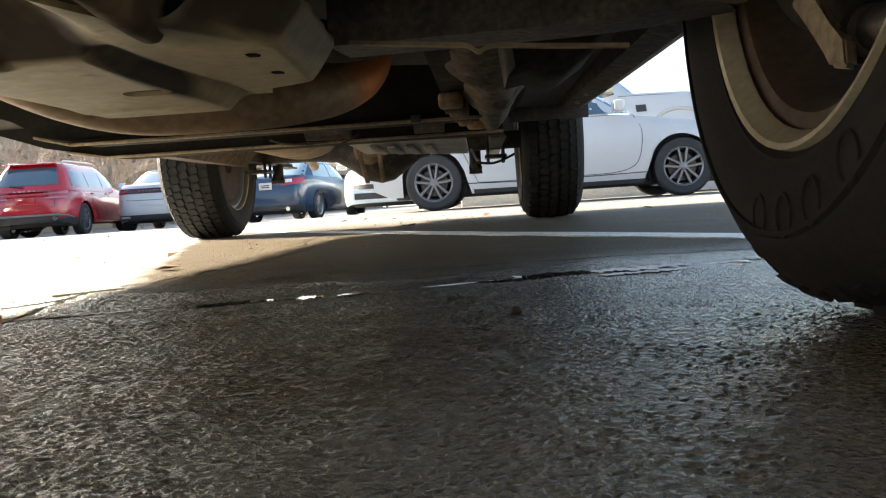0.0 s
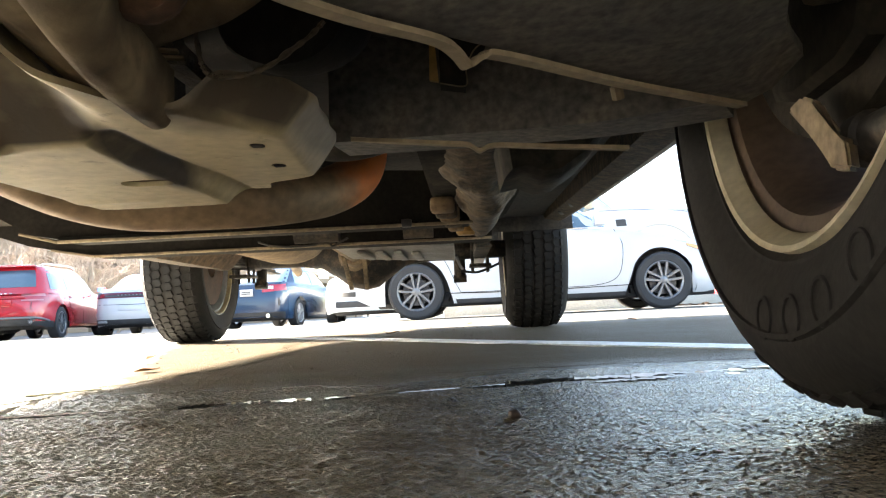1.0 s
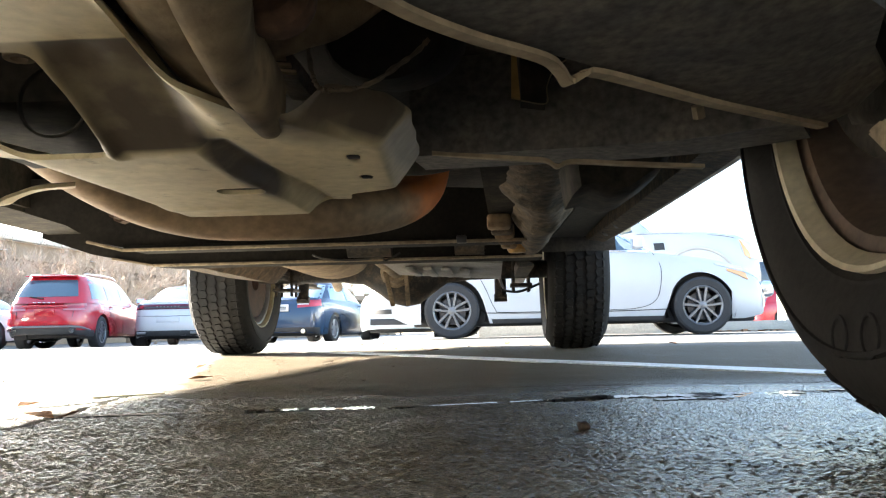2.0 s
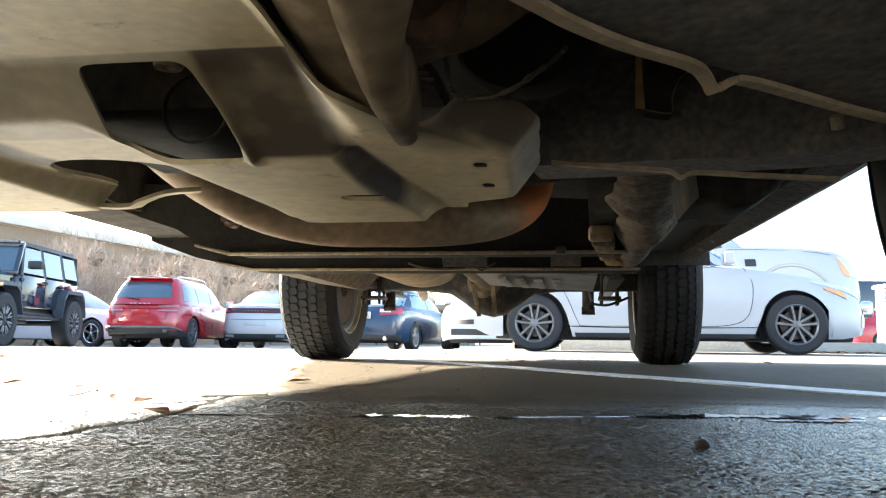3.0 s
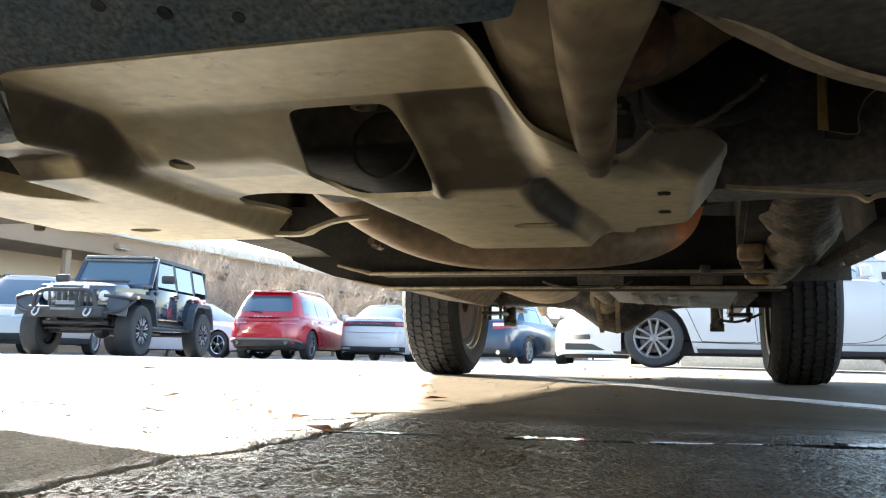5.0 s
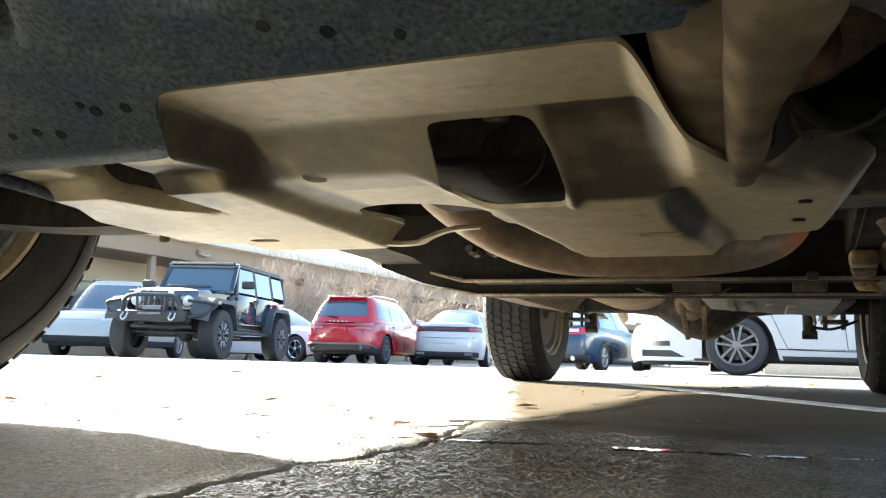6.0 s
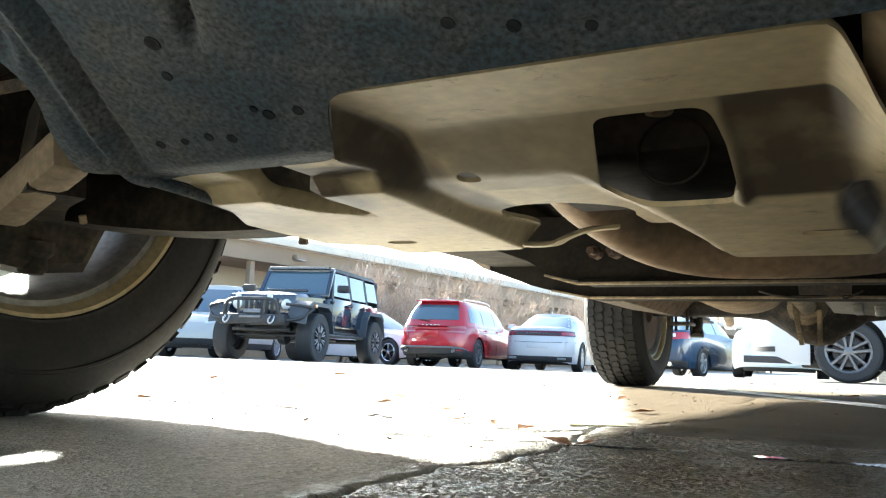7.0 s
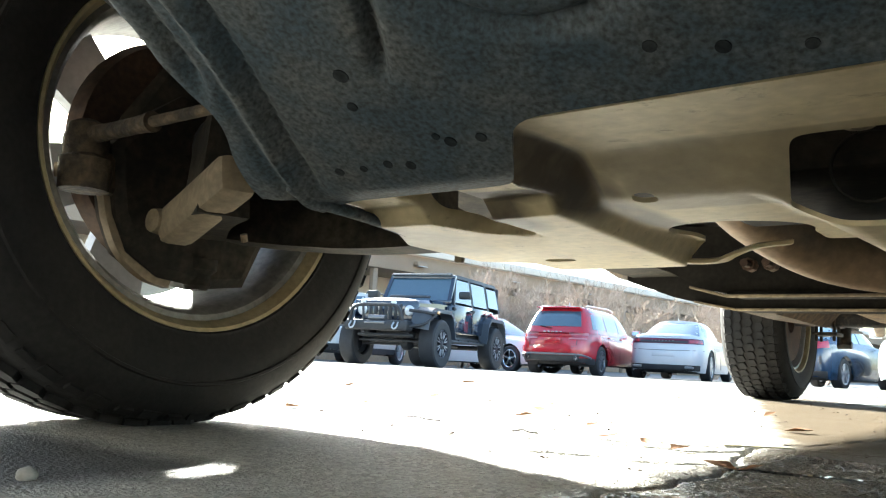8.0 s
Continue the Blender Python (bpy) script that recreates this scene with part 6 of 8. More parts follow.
class Cabin(Shell):
    """The glazed upper part: a base outline and a smaller roof outline."""

    def __init__(self, base, roof, wb, wr, z0, z1, n=5.0, bow=0.03):
        self.base, self.roof, self.wb, self.wr, self.z0, self.z1, self.n, self.bow = base, roof, wb, wr, z0, z1, n, bow
        self.L, self.W = base[1] - base[0], wb
        self.crown = 0.045

    def at(self, th, z=None, v=None, off=0.0):
        if v is None:
            v = (z - self.z0) / (self.z1 - self.z0)
        c, s = math.cos(th), math.sin(th)
        u, w = math.copysign(abs(c) ** (2 / self.n), c), math.copysign(abs(s) ** (2 / self.n), s)
        b = self.bow * math.sin(math.pi * min(1, max(0, v)))
        x0 = self.base[0] + (self.roof[0] - self.base[0]) * v - b
        x1 = self.base[1] + (self.roof[1] - self.base[1]) * v + b
        h = (self.wb + (self.wr - self.wb) * v) / 2 + b * 0.6
        h *= 1.0 - 0.06 * max(0.0, v - 0.8) / 0.2
        p = Vector(((x0 + x1) / 2 + (x1 - x0) / 2 * u, h * w, self.z0 + (self.z1 - self.z0) * v))
        if off:
            p += Vector((math.copysign(abs(c) ** (2 - 2 / self.n), c) / self.L, math.copysign(abs(s) ** (2 - 2 / self.n), s) / self.W, 0.15)).normalized() * off
        return p

    def t_at(self, x, side, v):
        """The turn at which the side passes x at height share v."""
        x0 = self.base[0] + (self.roof[0] - self.base[0]) * v
        x1 = self.base[1] + (self.roof[1] - self.base[1]) * v
        c = max(-1, min(1, (x - (x0 + x1) / 2) / ((x1 - x0) / 2)))
        a = math.acos(math.copysign(abs(c) ** (self.n / 2), c))
        return a if side > 0 else -a

    def window(self, x_lo, x_hi, side, v0=0.08, v1=0.86, off=0.006):
        """A side pane: x_lo and x_hi are (rear, front) at its foot and at its head."""
        bm = blank()
        rows = []
        for j in range(-1, 5):
            v = v0 + (v1 - v0) * min(max(j, 0), 3) / 3
            k = min(max(j, 0), 3) / 3
            a, b = x_lo[0] + (x_hi[0] - x_lo[0]) * k, x_lo[1] + (x_hi[1] - x_lo[1]) * k
            row = []
            for i in range(-1, 8):
                o = -0.004 if (j < 0 or j > 3 or i < 0 or i > 6) else off
                row.append(self.at(self.t_at(a + (b - a) * min(max(i, 0), 6) / 6, side, v), v=v, off=o))
            rows.append(row)
        return rings(bm, rows, False, False)

    def screen(self, end, f=0.84, v0=0.06, v1=0.9, off=0.006):
        bm = blank()
        rows = []
        for j in range(-1, 6):
            v = v0 + (v1 - v0) * min(max(j, 0), 4) / 4
            row = []
            for i in range(-1, 14):
                o = -0.004 if (j < 0 or j > 4 or i < 0 or i > 12) else off
                y = f * (2 * min(max(i, 0), 12) / 12 - 1)
                a = math.asin(math.copysign(abs(y) ** (self.n / 2), y))
                row.append(self.at(a if end > 0 else math.pi - a, v=v, off=o))
            rows.append(row)
        return rings(bm, rows, False, False)

    def half(self):
        return [math.pi * k / 60 for k in range(61)]


def car(name, m, label, category, L, W, top, sill, wheels, r, tyre_w, cabin, body, glass, spokes, windows, n=7.0, rim="alloy_far", twin=False, group="parked cars", kick=0.0, arch_gap=0.05, roof=None, rear=(0.84, 0.06, 0.9)):
    root = thing(name, m, label, category, group)
    sh = Shell(L, W, top, sill, [(x, r) for x in wheels], r + arch_gap, n)
    sh.kick = kick
    part("body", sh.mesh(), body, root)
    for x in wheels:
        for s in (-1, 1):
            far_wheel(root, x, s * (W / 2 - tyre_w / 2 - 0.015), r, tyre_w, spokes, rim, twin)
    cb = Cabin(*cabin)
    bm = blank()
    half = cb.half()
    loop = half + [-t for t in half[-2:0:-1]]
    rings(bm, [[cb.at(t, v=v) for t in loop] for v in (-0.1, 0, 0.2, 0.4, 0.6, 0.8, 0.9, 0.96, 1.0)], True, False)
    rows = []
    for t in half:
        p = cb.at(t, v=1.0)
        rows.append([Vector((p.x, p.y * f, p.z + 0.05 * (1 - f * f) ** 0.5)) for f in (1, 0.9, 0.7, 0.35, 0, -0.35, -0.7, -0.9, -1)])
    rings(bm, rows, False, False)
    part("cabin", bm, roof or body, root)
    part("windscreen", cb.screen(1), glass, root)
    part("rear_window", cb.screen(-1, rear[0], rear[1], rear[2]), glass, root)
    for lo, hi in windows:
        for s in (-1, 1):
            part("side_window", cb.window(lo, hi, s), glass, root)
    for x in wheels:
        for s in (-1, 1):
            bm = blank()
            ya, yb = s * (W / 2 - tyre_w - 0.10), s * (W / 2 - 0.10)
            R = r + arch_gap + 0.012
            rings(bm, [[Vector((x + R * math.cos(a), y, r + R * math.sin(a))) for y in (ya, yb)] for a in np.linspace(-0.35, math.pi + 0.35, 24)], False, False)
            fan = [bm.verts.new((x + R * math.cos(a), ya, r + R * math.sin(a))) for a in np.linspace(-0.35, math.pi + 0.35, 24)]
            bm.faces.new(fan)
            part("wheel_well", bm, "black", root)
    bm = blank()
    box(bm, (-L * 0.38, -W * 0.36, sill - 0.03), (L * 0.46, W * 0.36, sill + 0.14), 0.03)
    part("underbody", bm, "black", root)
    return root, sh, cb


def seam(sh, pts, side, w=0.006):
    """A thin dark panel gap along points (x, z) on one side."""
    line = curve_points([sh.at(sh.th_x(x, side), z=z, off=0.0015) for x, z in pts], 4)
    return tube(blank(), line, w * 0.6, 5)


def mirror(root, x, y, z, body, glass_side=-1, s=1.0):
    bm = blank()
    box(bm, (x - 0.06 * s, y - 0.11 * s, z - 0.065 * s), (x + 0.06 * s, y + 0.11 * s, z + 0.065 * s), 0.03 * s)
    mp = part("mirror", bm, body, root)
    bm = blank()
    box(bm, (x + glass_side * 0.062 * s, y - 0.09 * s, z - 0.05 * s), (x + glass_side * 0.066 * s, y + 0.09 * s, z + 0.05 * s), 0.0)
    part("mirror_glass", bm, "chrome", mp)


def plate(root, x, z, w=0.31, y=0.0):
    s = 1 if x > 0 else -1
    bm = blank()
    box(bm, (x - 0.008, y - w / 2, z - 0.078), (x + 0.008, y + w / 2, z + 0.078), 0.006)
    pl = part("number_plate", bm, "silver", root)
    bm = blank()
    for k in range(2):
        box(bm, (x + s * 0.008 - 0.002, y - w * 0.32, z - 0.03 + 0.04 * k), (x + s * 0.008 + 0.003, y + w * 0.32, z - 0.012 + 0.04 * k), 0.0)
    part("bar", bm, "navy", pl)


# white saloon behind the truck, seen from its side
saloon, sh, cb = car("white_saloon_car", on_ground(1.27, 10.35, -1.5), "white four-door saloon car with silver twin-spoke wheels, parked", "car",
                     4.62, 1.83, ((-2.43, 0.92), (-2.3, 0.99), (-1.6, 1.0), (-0.6, 0.965), (0.6, 0.94), (1.0, 0.925), (1.7, 0.84), (2.2, 0.73), (2.43, 0.62)), 0.17, (-1.285, 1.50), 0.320, 0.215,
                     ((-1.75, 1.12), (-0.95, 0.25), 1.60, 1.16, 0.93, 1.43, 4.5), "white", "glass", 5, (((-0.28, 0.86), (-0.28, 0.42)), ((-1.22, -0.34), (-0.98, -0.34))), 4.6, twin=True, rim="alloy_mid", kick=0.10)
for s in (-1, 1):
    part("door_gap", seam(sh, [(1.04, 0.93), (1.08, 0.75), (1.04, 0.5), (0.96, 0.36), (0.75, 0.30), (0.35, 0.29), (-0.22, 0.29)], s), "seam", saloon)
    part("door_gap", seam(sh, [(-0.24, 0.95), (-0.26, 0.7), (-0.24, 0.5), (-0.22, 0.29)], s), "seam", saloon)
    part("door_gap", seam(sh, [(-1.18, 0.97), (-1.05, 0.8), (-0.92, 0.6), (-0.80, 0.33), (-0.72, 0.29), (-0.24, 0.29)], s), "seam", saloon)
    part("sill_gap", seam(sh, [(1.1, 0.285), (0.4, 0.275), (-0.4, 0.275), (-0.9, 0.285)], s, 0.009), "seam", saloon)
    part("sill_trim", sh.patch(sh.th_x(1.09, s), sh.th_x(-0.92, s), 0.13, 0.215, 0.004, 14, 2), "black", saloon)
    part("belt_trim", tube(blank(), [cb.at(cb.t_at(x, s, 0.06), v=0.05, off=0.008) for x in np.linspace(-1.35, 0.95, 14)], 0.010, 6), "chrome", saloon)
    for x in (-0.02, -0.98):
        bm = blank()
        p = sh.at(sh.th_x(x, s), z=0.82)
        box(bm, (p.x - 0.10, p.y - 0.022, p.z - 0.014), (p.x + 0.10, p.y + 0.022, p.z + 0.014), 0.012)
        part("door_handle", bm, "white", saloon)
    t0, t1 = sorted((sh.th_x(1.72, s), sh.th_y(s * 0.55, 1)), key=abs, reverse=True)
    part("headlight", sh.patch(t0, t1, (0.77, 0.60), (0.80, 0.71), 0.008, 14, 4), "lamp_clear", saloon)
    part("turn_signal", sh.patch(sh.th_x(1.84, s), sh.th_x(2.06, s), (0.70, 0.60), (0.725, 0.68), 0.014, 8, 2), "lamp_amber", saloon)
    part("tail_light", sh.patch(sh.th_x(-1.95, s), s * sh.th_y(0.52, -1), (0.80, 0.72), (0.87, 0.88), 0.008, 14, 4), "lamp_red", saloon)
    part("fog_light", sh.patch(sh.th_x(2.33, s), sh.th_y(s * 0.62, 1), 0.30, 0.44, 0.008, 6, 3), "chrome", saloon)
    mirror(saloon, 0.80, s * 1.0, 1.02, "white")
part("front_grille", sh.patch(sh.th_y(-0.45, 1), sh.th_y(0.45, 1), 0.30, 0.58, 0.008, 10, 3), "black", saloon)
plate(saloon, -2.32, 0.62)
part("rear_valance", sh.patch(sh.th_x(-2.0, 1), 2 * math.pi + sh.th_x(-2.0, -1), 0.30, 0.355, 0.006, 24, 2), "black", saloon)

# white pickup behind the saloon
pick, sh, cb = car("white_pickup_truck", on_ground(1.84, 14.34, -11.1), "tall white full-size pickup truck with amber corner lights", "truck",
                   5.9, 2.02, ((-2.95, 1.50), (0.7, 1.52), (1.1, 1.60), (2.2, 1.56), (2.75, 1.49), (2.95, 1.40)), 0.50, (-1.75, 1.95), 0.42, 0.27,
                   ((-1.5, 1.45), (-1.35, 0.75), 1.80, 1.45, 1.52, 2.12, 7.0), "white", "glass", 6, (((-0.15, 1.05), (-0.15, 0.72)), ((-1.3, -0.22), (-1.2, -0.22))), 9.0)
for s in (-1, 1):
    part("headlight", sh.patch(sh.th_x(2.70, s), sh.th_y(s * 0.66, 1), (1.14, 1.08), (1.42, 1.38), 0.010, 12, 4), "lamp_clear", pick)
    part("turn_signal", sh.patch(sh.th_x(2.71, s), sh.th_x(2.80, s), (1.16, 1.10), (1.42, 1.20), 0.016, 6, 3), "lamp_amber", pick)
    part("fender_vent", sh.patch(sh.th_x(1.38, s), sh.th_x(1.54, s), 1.29, 1.40, 0.012, 4, 2), "black", pick)
    part("bonnet_gap", seam(sh, [(1.15, 1.56), (1.8, 1.54), (2.4, 1.49), (2.66, 1.44)], s, 0.006), "seam", pick)
    part("door_gap", seam(sh, [(1.12, 1.52), (1.12, 0.9), (1.08, 0.55)], s, 0.006), "seam", pick)
    mirror(pick, 0.95, s * 1.17, 1.68, "line_yellow", s=1.3)
    part("arch_lip", tube(blank(), [sh.at(sh.th_x(2.02 + 0.56 * math.cos(a), s), z=0.74 + 0.56 * math.sin(a), off=0.004) for a in np.linspace(0.3, 2.84, 20)], 0.026, 6), "silver", pick)
part("front_grille", sh.patch(sh.th_y(-0.6, 1), sh.th_y(0.6, 1), 0.78, 1.20, 0.012, 10, 4), "chrome", pick)
bm = blank()
box(bm, (2.88, -0.98, 0.52), (3.08, 0.98, 0.76), 0.06)
part("front_bumper", bm, "chrome", pick)

# red crossover seen from behind
red, sh, cb = car("red_crossover_car", on_ground(-9.42, 19.5, 97), "glossy red crossover car with roof rails, seen from behind", "car",
                  4.89, 1.83, ((-2.445, 1.02), (-2.3, 1.08), (0.9, 1.06), (1.3, 1.02), (2.1, 0.94), (2.445, 0.78)), 0.26, (-1.49, 1.40), 0.355, 0.225,
                  ((-2.36, 1.28), (-1.96, 0.35), 1.72, 1.30, 1.04, 1.59, 6.0), "red", "glass", 5, (((-0.12, 0.95), (-0.12, 0.55)), ((-1.05, -0.2), (-1.05, -0.2)), ((-1.95, -1.15), (-1.78, -1.15))), 6.5, rim="alloy_mid", twin=True, rear=(0.76, 0.16, 0.84))
part("bumper_cladding", sh.patch(sh.th_x(-1.95, 1), sh.th_x(-1.95, -1) + 2 * math.pi, 0.25, 0.40, 0.010, 30, 3), "black", red)
part("diffuser", sh.patch(sh.th_y(0.66, -1), sh.th_y(-0.66, -1), (0.26, 0.26), (0.45, 0.45), 0.020, 16, 3), "black", red)
part("bumper_trim", tube(blank(), curve_points([sh.at(sh.th_y(y, -1), z=z, off=0.03) for y, z in ((0.84, 0.40), (0.76, 0.45), (0.62, 0.475), (0.3, 0.48), (-0.3, 0.48), (-0.62, 0.475), (-0.76, 0.45), (-0.84, 0.40))], 5), 0.024, 8), "alloy_mid", red)
part("bumper_ledge", sh.patch(sh.th_y(0.84, -1), sh.th_y(-0.84, -1), 0.52, 0.66, 0.035, 18, 3), "red", red)
part("tailgate_gap", tube(blank(), [sh.at(sh.th_y(y, -1), z=z, off=0.004) for y, z in ((0.62, 1.0), (0.60, 0.8), (0.58, 0.66), (0, 0.655), (-0.58, 0.66), (-0.60, 0.8), (-0.62, 1.0))], 0.006, 6), "seam", red)
for s in (-1, 1):
    a, b = sh.th_x(-2.12, s), sh.th_y(s * 0.40, -1)
    if s < 0:
        b = -sh.th_y(0.40, -1)
    tl = part("tail_light", sh.patch(a, b, (0.78, 0.82), (1.06, 1.0), 0.012, 14, 4), "lamp_red", red, "red and pale tail light cluster")
    mid = sh.th_y(0.62, -1) * s
    part("upper_lens", sh.patch(a * 0.75 + mid * 0.25, b, 0.93, 0.99, 0.018, 8, 2), "lamp_pink", tl)
    part("reverse_lamp", sh.patch(a * 0.6 + mid * 0.4, b, 0.835, 0.865, 0.018, 6, 2), "lamp_pink", tl)
    bm = blank()
    tube(bm, curve_points([(-1.75, s * 0.56, 1.605), (-1.6, s * 0.57, 1.655), (-0.2, s * 0.585, 1.68), (0.25, s * 0.56, 1.63)], 6), 0.018, 8)
    part("roof_rail", bm, "silver", red)
    bm = blank()
    tube(bm, [(-2.42, s * 0.60, 0.40), (-2.50, s * 0.60, 0.40)], 0.055, 16)
    part("exhaust_tip", bm, "chrome", red)
    part("door_gap", seam(sh, [(-0.15, 1.05), (-0.15, 0.6), (-0.15, 0.34)], s), "seam", red)
    part("door_gap", seam(sh, [(-1.12, 1.05), (-1.05, 0.8), (-0.85, 0.34)], s), "seam", red)
    for x in (0.0, -0.95):
        bm = blank()
        p = sh.at(sh.th_x(x, s), z=0.93)
        box(bm, (p.x - 0.10, p.y - 0.025, p.z - 0.016), (p.x + 0.10, p.y + 0.025, p.z + 0.016), 0.012)
        part("door_handle", bm, "red", red)
    mirror(red, 0.92, s * 1.0, 1.14, "red")
bm = blank()
box(bm, (-2.12, -0.56, 1.575), (-1.92, 0.56, 1.605), 0.015)
part("roof_spoiler", bm, "red", red)
bm = blank()
tube(bm, [(-2.36, 0.05, 1.09), (-2.32, 0.35, 1.13)], 0.012, 6)
part("rear_wiper", bm, "black", red)
for k in range(5):
    y = -0.2 + 0.1 * k
    bm = blank()
    box(bm, (-2.457, y - 0.028, 0.985), (-2.445, y + 0.028, 1.008), 0.004)
    part("badge_bar", bm, "chrome", red)
bm = blank()
box(bm, (-2.452, -0.46, 0.905), (-2.436, 0.46, 0.945), 0.010)
part("tailgate_grip", bm, "red", red)
bm = blank()
box(bm, (-2.450, -0.2, 0.72), (-2.436, 0.2, 0.87), 0.012)
part("plate_recess", bm, "red", red)
bm = blank()
loops = [[Vector((-1.35 + a, b, 1.61)) for a, b in ((-0.08, 0), (0, 0.025), (0.10, 0), (0, -0.025))], [Vector((-1.40 + a * 0.2, b * 0.3, 1.77)) for a, b in ((-0.08, 0), (0, 0.025), (0.10, 0), (0, -0.025))]]
rings(bm, loops)
part("antenna_fin", bm, "white", red)

# white muscle saloon seen from behind
mus, sh, cb = car("white_fastback_car", on_ground(-7.47, 21.2, 99), "white fastback saloon with a full-width red tail light band", "car",
                  5.08, 1.90, ((-2.54, 1.02), (-2.4, 1.07), (-1.5, 1.03), (0.6, 0.99), (1.0, 0.96), (2.0, 0.86), (2.54, 0.66)), 0.20, (-1.45, 1.60), 0.36, 0.245,
                  ((-1.95, 1.15), (-0.85, 0.25), 1.62, 1.14, 0.99, 1.44, 4.2), "white", "glass", 5, (((-0.25, 0.85), (-0.25, 0.4)), ((-1.3, -0.32), (-0.95, -0.32))), 4.7, twin=True)
part("light_band", sh.patch(sh.th_y(0.86, -1), sh.th_y(-0.86, -1), 0.86, 0.985, 0.012, 24, 3), "lamp_dark", mus)
for y0, y1 in ((0.84, 0.60), (-0.60, -0.84)):
    part("lamp_inset", sh.patch(sh.th_y(y0, -1), sh.th_y(y1, -1), 0.885, 0.955, 0.016, 6, 2), "lamp_red", mus)
part("band_inset", sh.patch(sh.th_y(0.56, -1), sh.th_y(-0.56, -1), 0.885, 0.925, 0.016, 16, 2), "black", mus)
part("boot_lip", tube(blank(), [sh.at(math.pi + a, z=1.03, off=0.0) for a in np.linspace(-0.20, 0.20, 3)], 0.01, 6), "white", mus)
part("diffuser", sh.patch(sh.th_y(0.80, -1), sh.th_y(-0.80, -1), (0.24, 0.24), (0.37, 0.37), 0.014, 20, 3), "black", mus)
part("bumper_ledge", sh.patch(sh.th_y(0.88, -1), sh.th_y(-0.88, -1), 0.44, 0.52, 0.020, 20, 2), "white", mus)
part("bumper_gap", tube(blank(), [sh.at(sh.th_y(y, -1), z=0.70 + 0.02 * abs(y), off=0.003) for y in np.linspace(-0.86, 0.86, 12)], 0.006, 5), "seam", mus)
for s in (-1, 1):
    bm = blank()
    box(bm, (-2.56, s * 0.60 - 0.10, 0.285), (-2.46, s * 0.60 + 0.10, 0.345), 0.02)
    part("exhaust_tip", bm, "alloy_mid", mus)
    mirror(mus, 0.82, s * 1.02, 1.06, "white")
    part("door_gap", seam(sh, [(-0.28, 0.97), (-0.28, 0.6), (-0.26, 0.3)], s), "seam", mus)
    part("door_gap", seam(sh, [(-1.25, 0.97), (-1.05, 0.7), (-0.9, 0.32)], s), "seam", mus)
bm = blank()
box(bm, (-2.548, -0.26, 0.56), (-2.53, 0.26, 0.69), 0.012)
part("plate_recess", bm, "white", mus)
for k in range(7):
    bm = blank()
    y = -0.24 + 0.08 * k
    box(bm, (-2.578, y - 0.014, 0.918), (-2.56, y + 0.014, 0.934), 0.003)
    part("badge_bar", bm, "alloy_mid", mus)
bm = blank()
loops = [[Vector((-0.75 + a, b, 1.47)) for a, b in ((-0.09, 0), (0, 0.025), (0.10, 0), (0, -0.025))], [Vector((-0.80 + a * 0.2, b * 0.3, 1.55)) for a, b in ((-0.09, 0), (0, 0.025), (0.10, 0), (0, -0.025))]]
rings(bm, loops)
part("antenna_fin", bm, "white", mus)

# blue saloon, rear quarter
blu, sh, cb = car("blue_saloon_car", on_ground(-3.85, 20.45, 80), "dark blue saloon car with red and white tail lights", "car",
                  4.65, 1.80, ((-2.32, 0.96), (-2.2, 1.02), (-1.5, 1.01), (0.6, 0.95), (1.0, 0.93), (2.0, 0.82), (2.32, 0.62)), 0.20, (-1.35, 1.35), 0.325, 0.215,
                  ((-1.85, 1.15), (-0.95, 0.25), 1.56, 1.14, 0.96, 1.42, 4.5), "blue", "glass_light", 5, (((-0.25, 0.85), (-0.25, 0.4)), ((-1.3, -0.32), (-1.0, -0.32))), 6.0)
for s in (-1, 1):
    b = sh.th_y(0.36, -1) * s
    tl = part("tail_light", sh.patch(sh.th_x(-2.02, s), b, (0.84, 0.80), (0.98, 0.96), 0.010, 12, 4), "lamp_red", blu)
    part("reverse_lamp", sh.patch(sh.th_y(0.62, -1) * s, b, 0.87, 0.94, 0.016, 5, 2), "lamp_clear", tl)
    part("bumper_vent", sh.patch(sh.th_x(-2.2, s), sh.th_y(0.70, -1) * s, 0.50, 0.66, 0.006, 6, 3), "black", blu)
    mirror(blu, 0.82, s * 0.98, 1.03, "blue")
part("rear_valance", sh.patch(sh.th_y(0.80, -1), sh.th_y(-0.80, -1), 0.20, 0.36, 0.010, 16, 2), "black", blu)
bm = blank()
tube(bm, [(-2.28, -0.52, 0.28), (-2.38, -0.52, 0.28)], 0.05, 14)
part("exhaust_tip", bm, "chrome", blu)
plate(blu, -2.33, 0.80)

# pale car facing the truck
pal, sh, cb = car("pale_blue_hatchback_car", on_ground(-1.62, 19.15, -86), "pale blue-white hatchback car facing the truck", "car",
                  4.5, 1.80, ((-2.25, 0.98), (-1.5, 1.02), (0.6, 0.97), (0.95, 0.96), (1.8, 0.86), (2.25, 0.66)), 0.17, (-1.30, 1.33), 0.32, 0.205,
                  ((-2.0, 1.15), (-1.4, 0.15), 1.58, 1.16, 0.97, 1.47, 5.0), "white_b", "glass_light", 5, (((-0.25, 0.82), (-0.25, 0.35)), ((-1.35, -0.32), (-1.2, -0.32))), 6.0)
part("lower_grille", sh.patch(sh.th_y(-0.62, 1), sh.th_y(0.62, 1), (0.30, 0.30), (0.43, 0.43), 0.010, 16, 3), "black", pal)
part("front_lip", sh.patch(sh.th_y(-0.82, 1), sh.th_y(0.82, 1), 0.17, 0.25, 0.022, 16, 2), "white_b", pal)
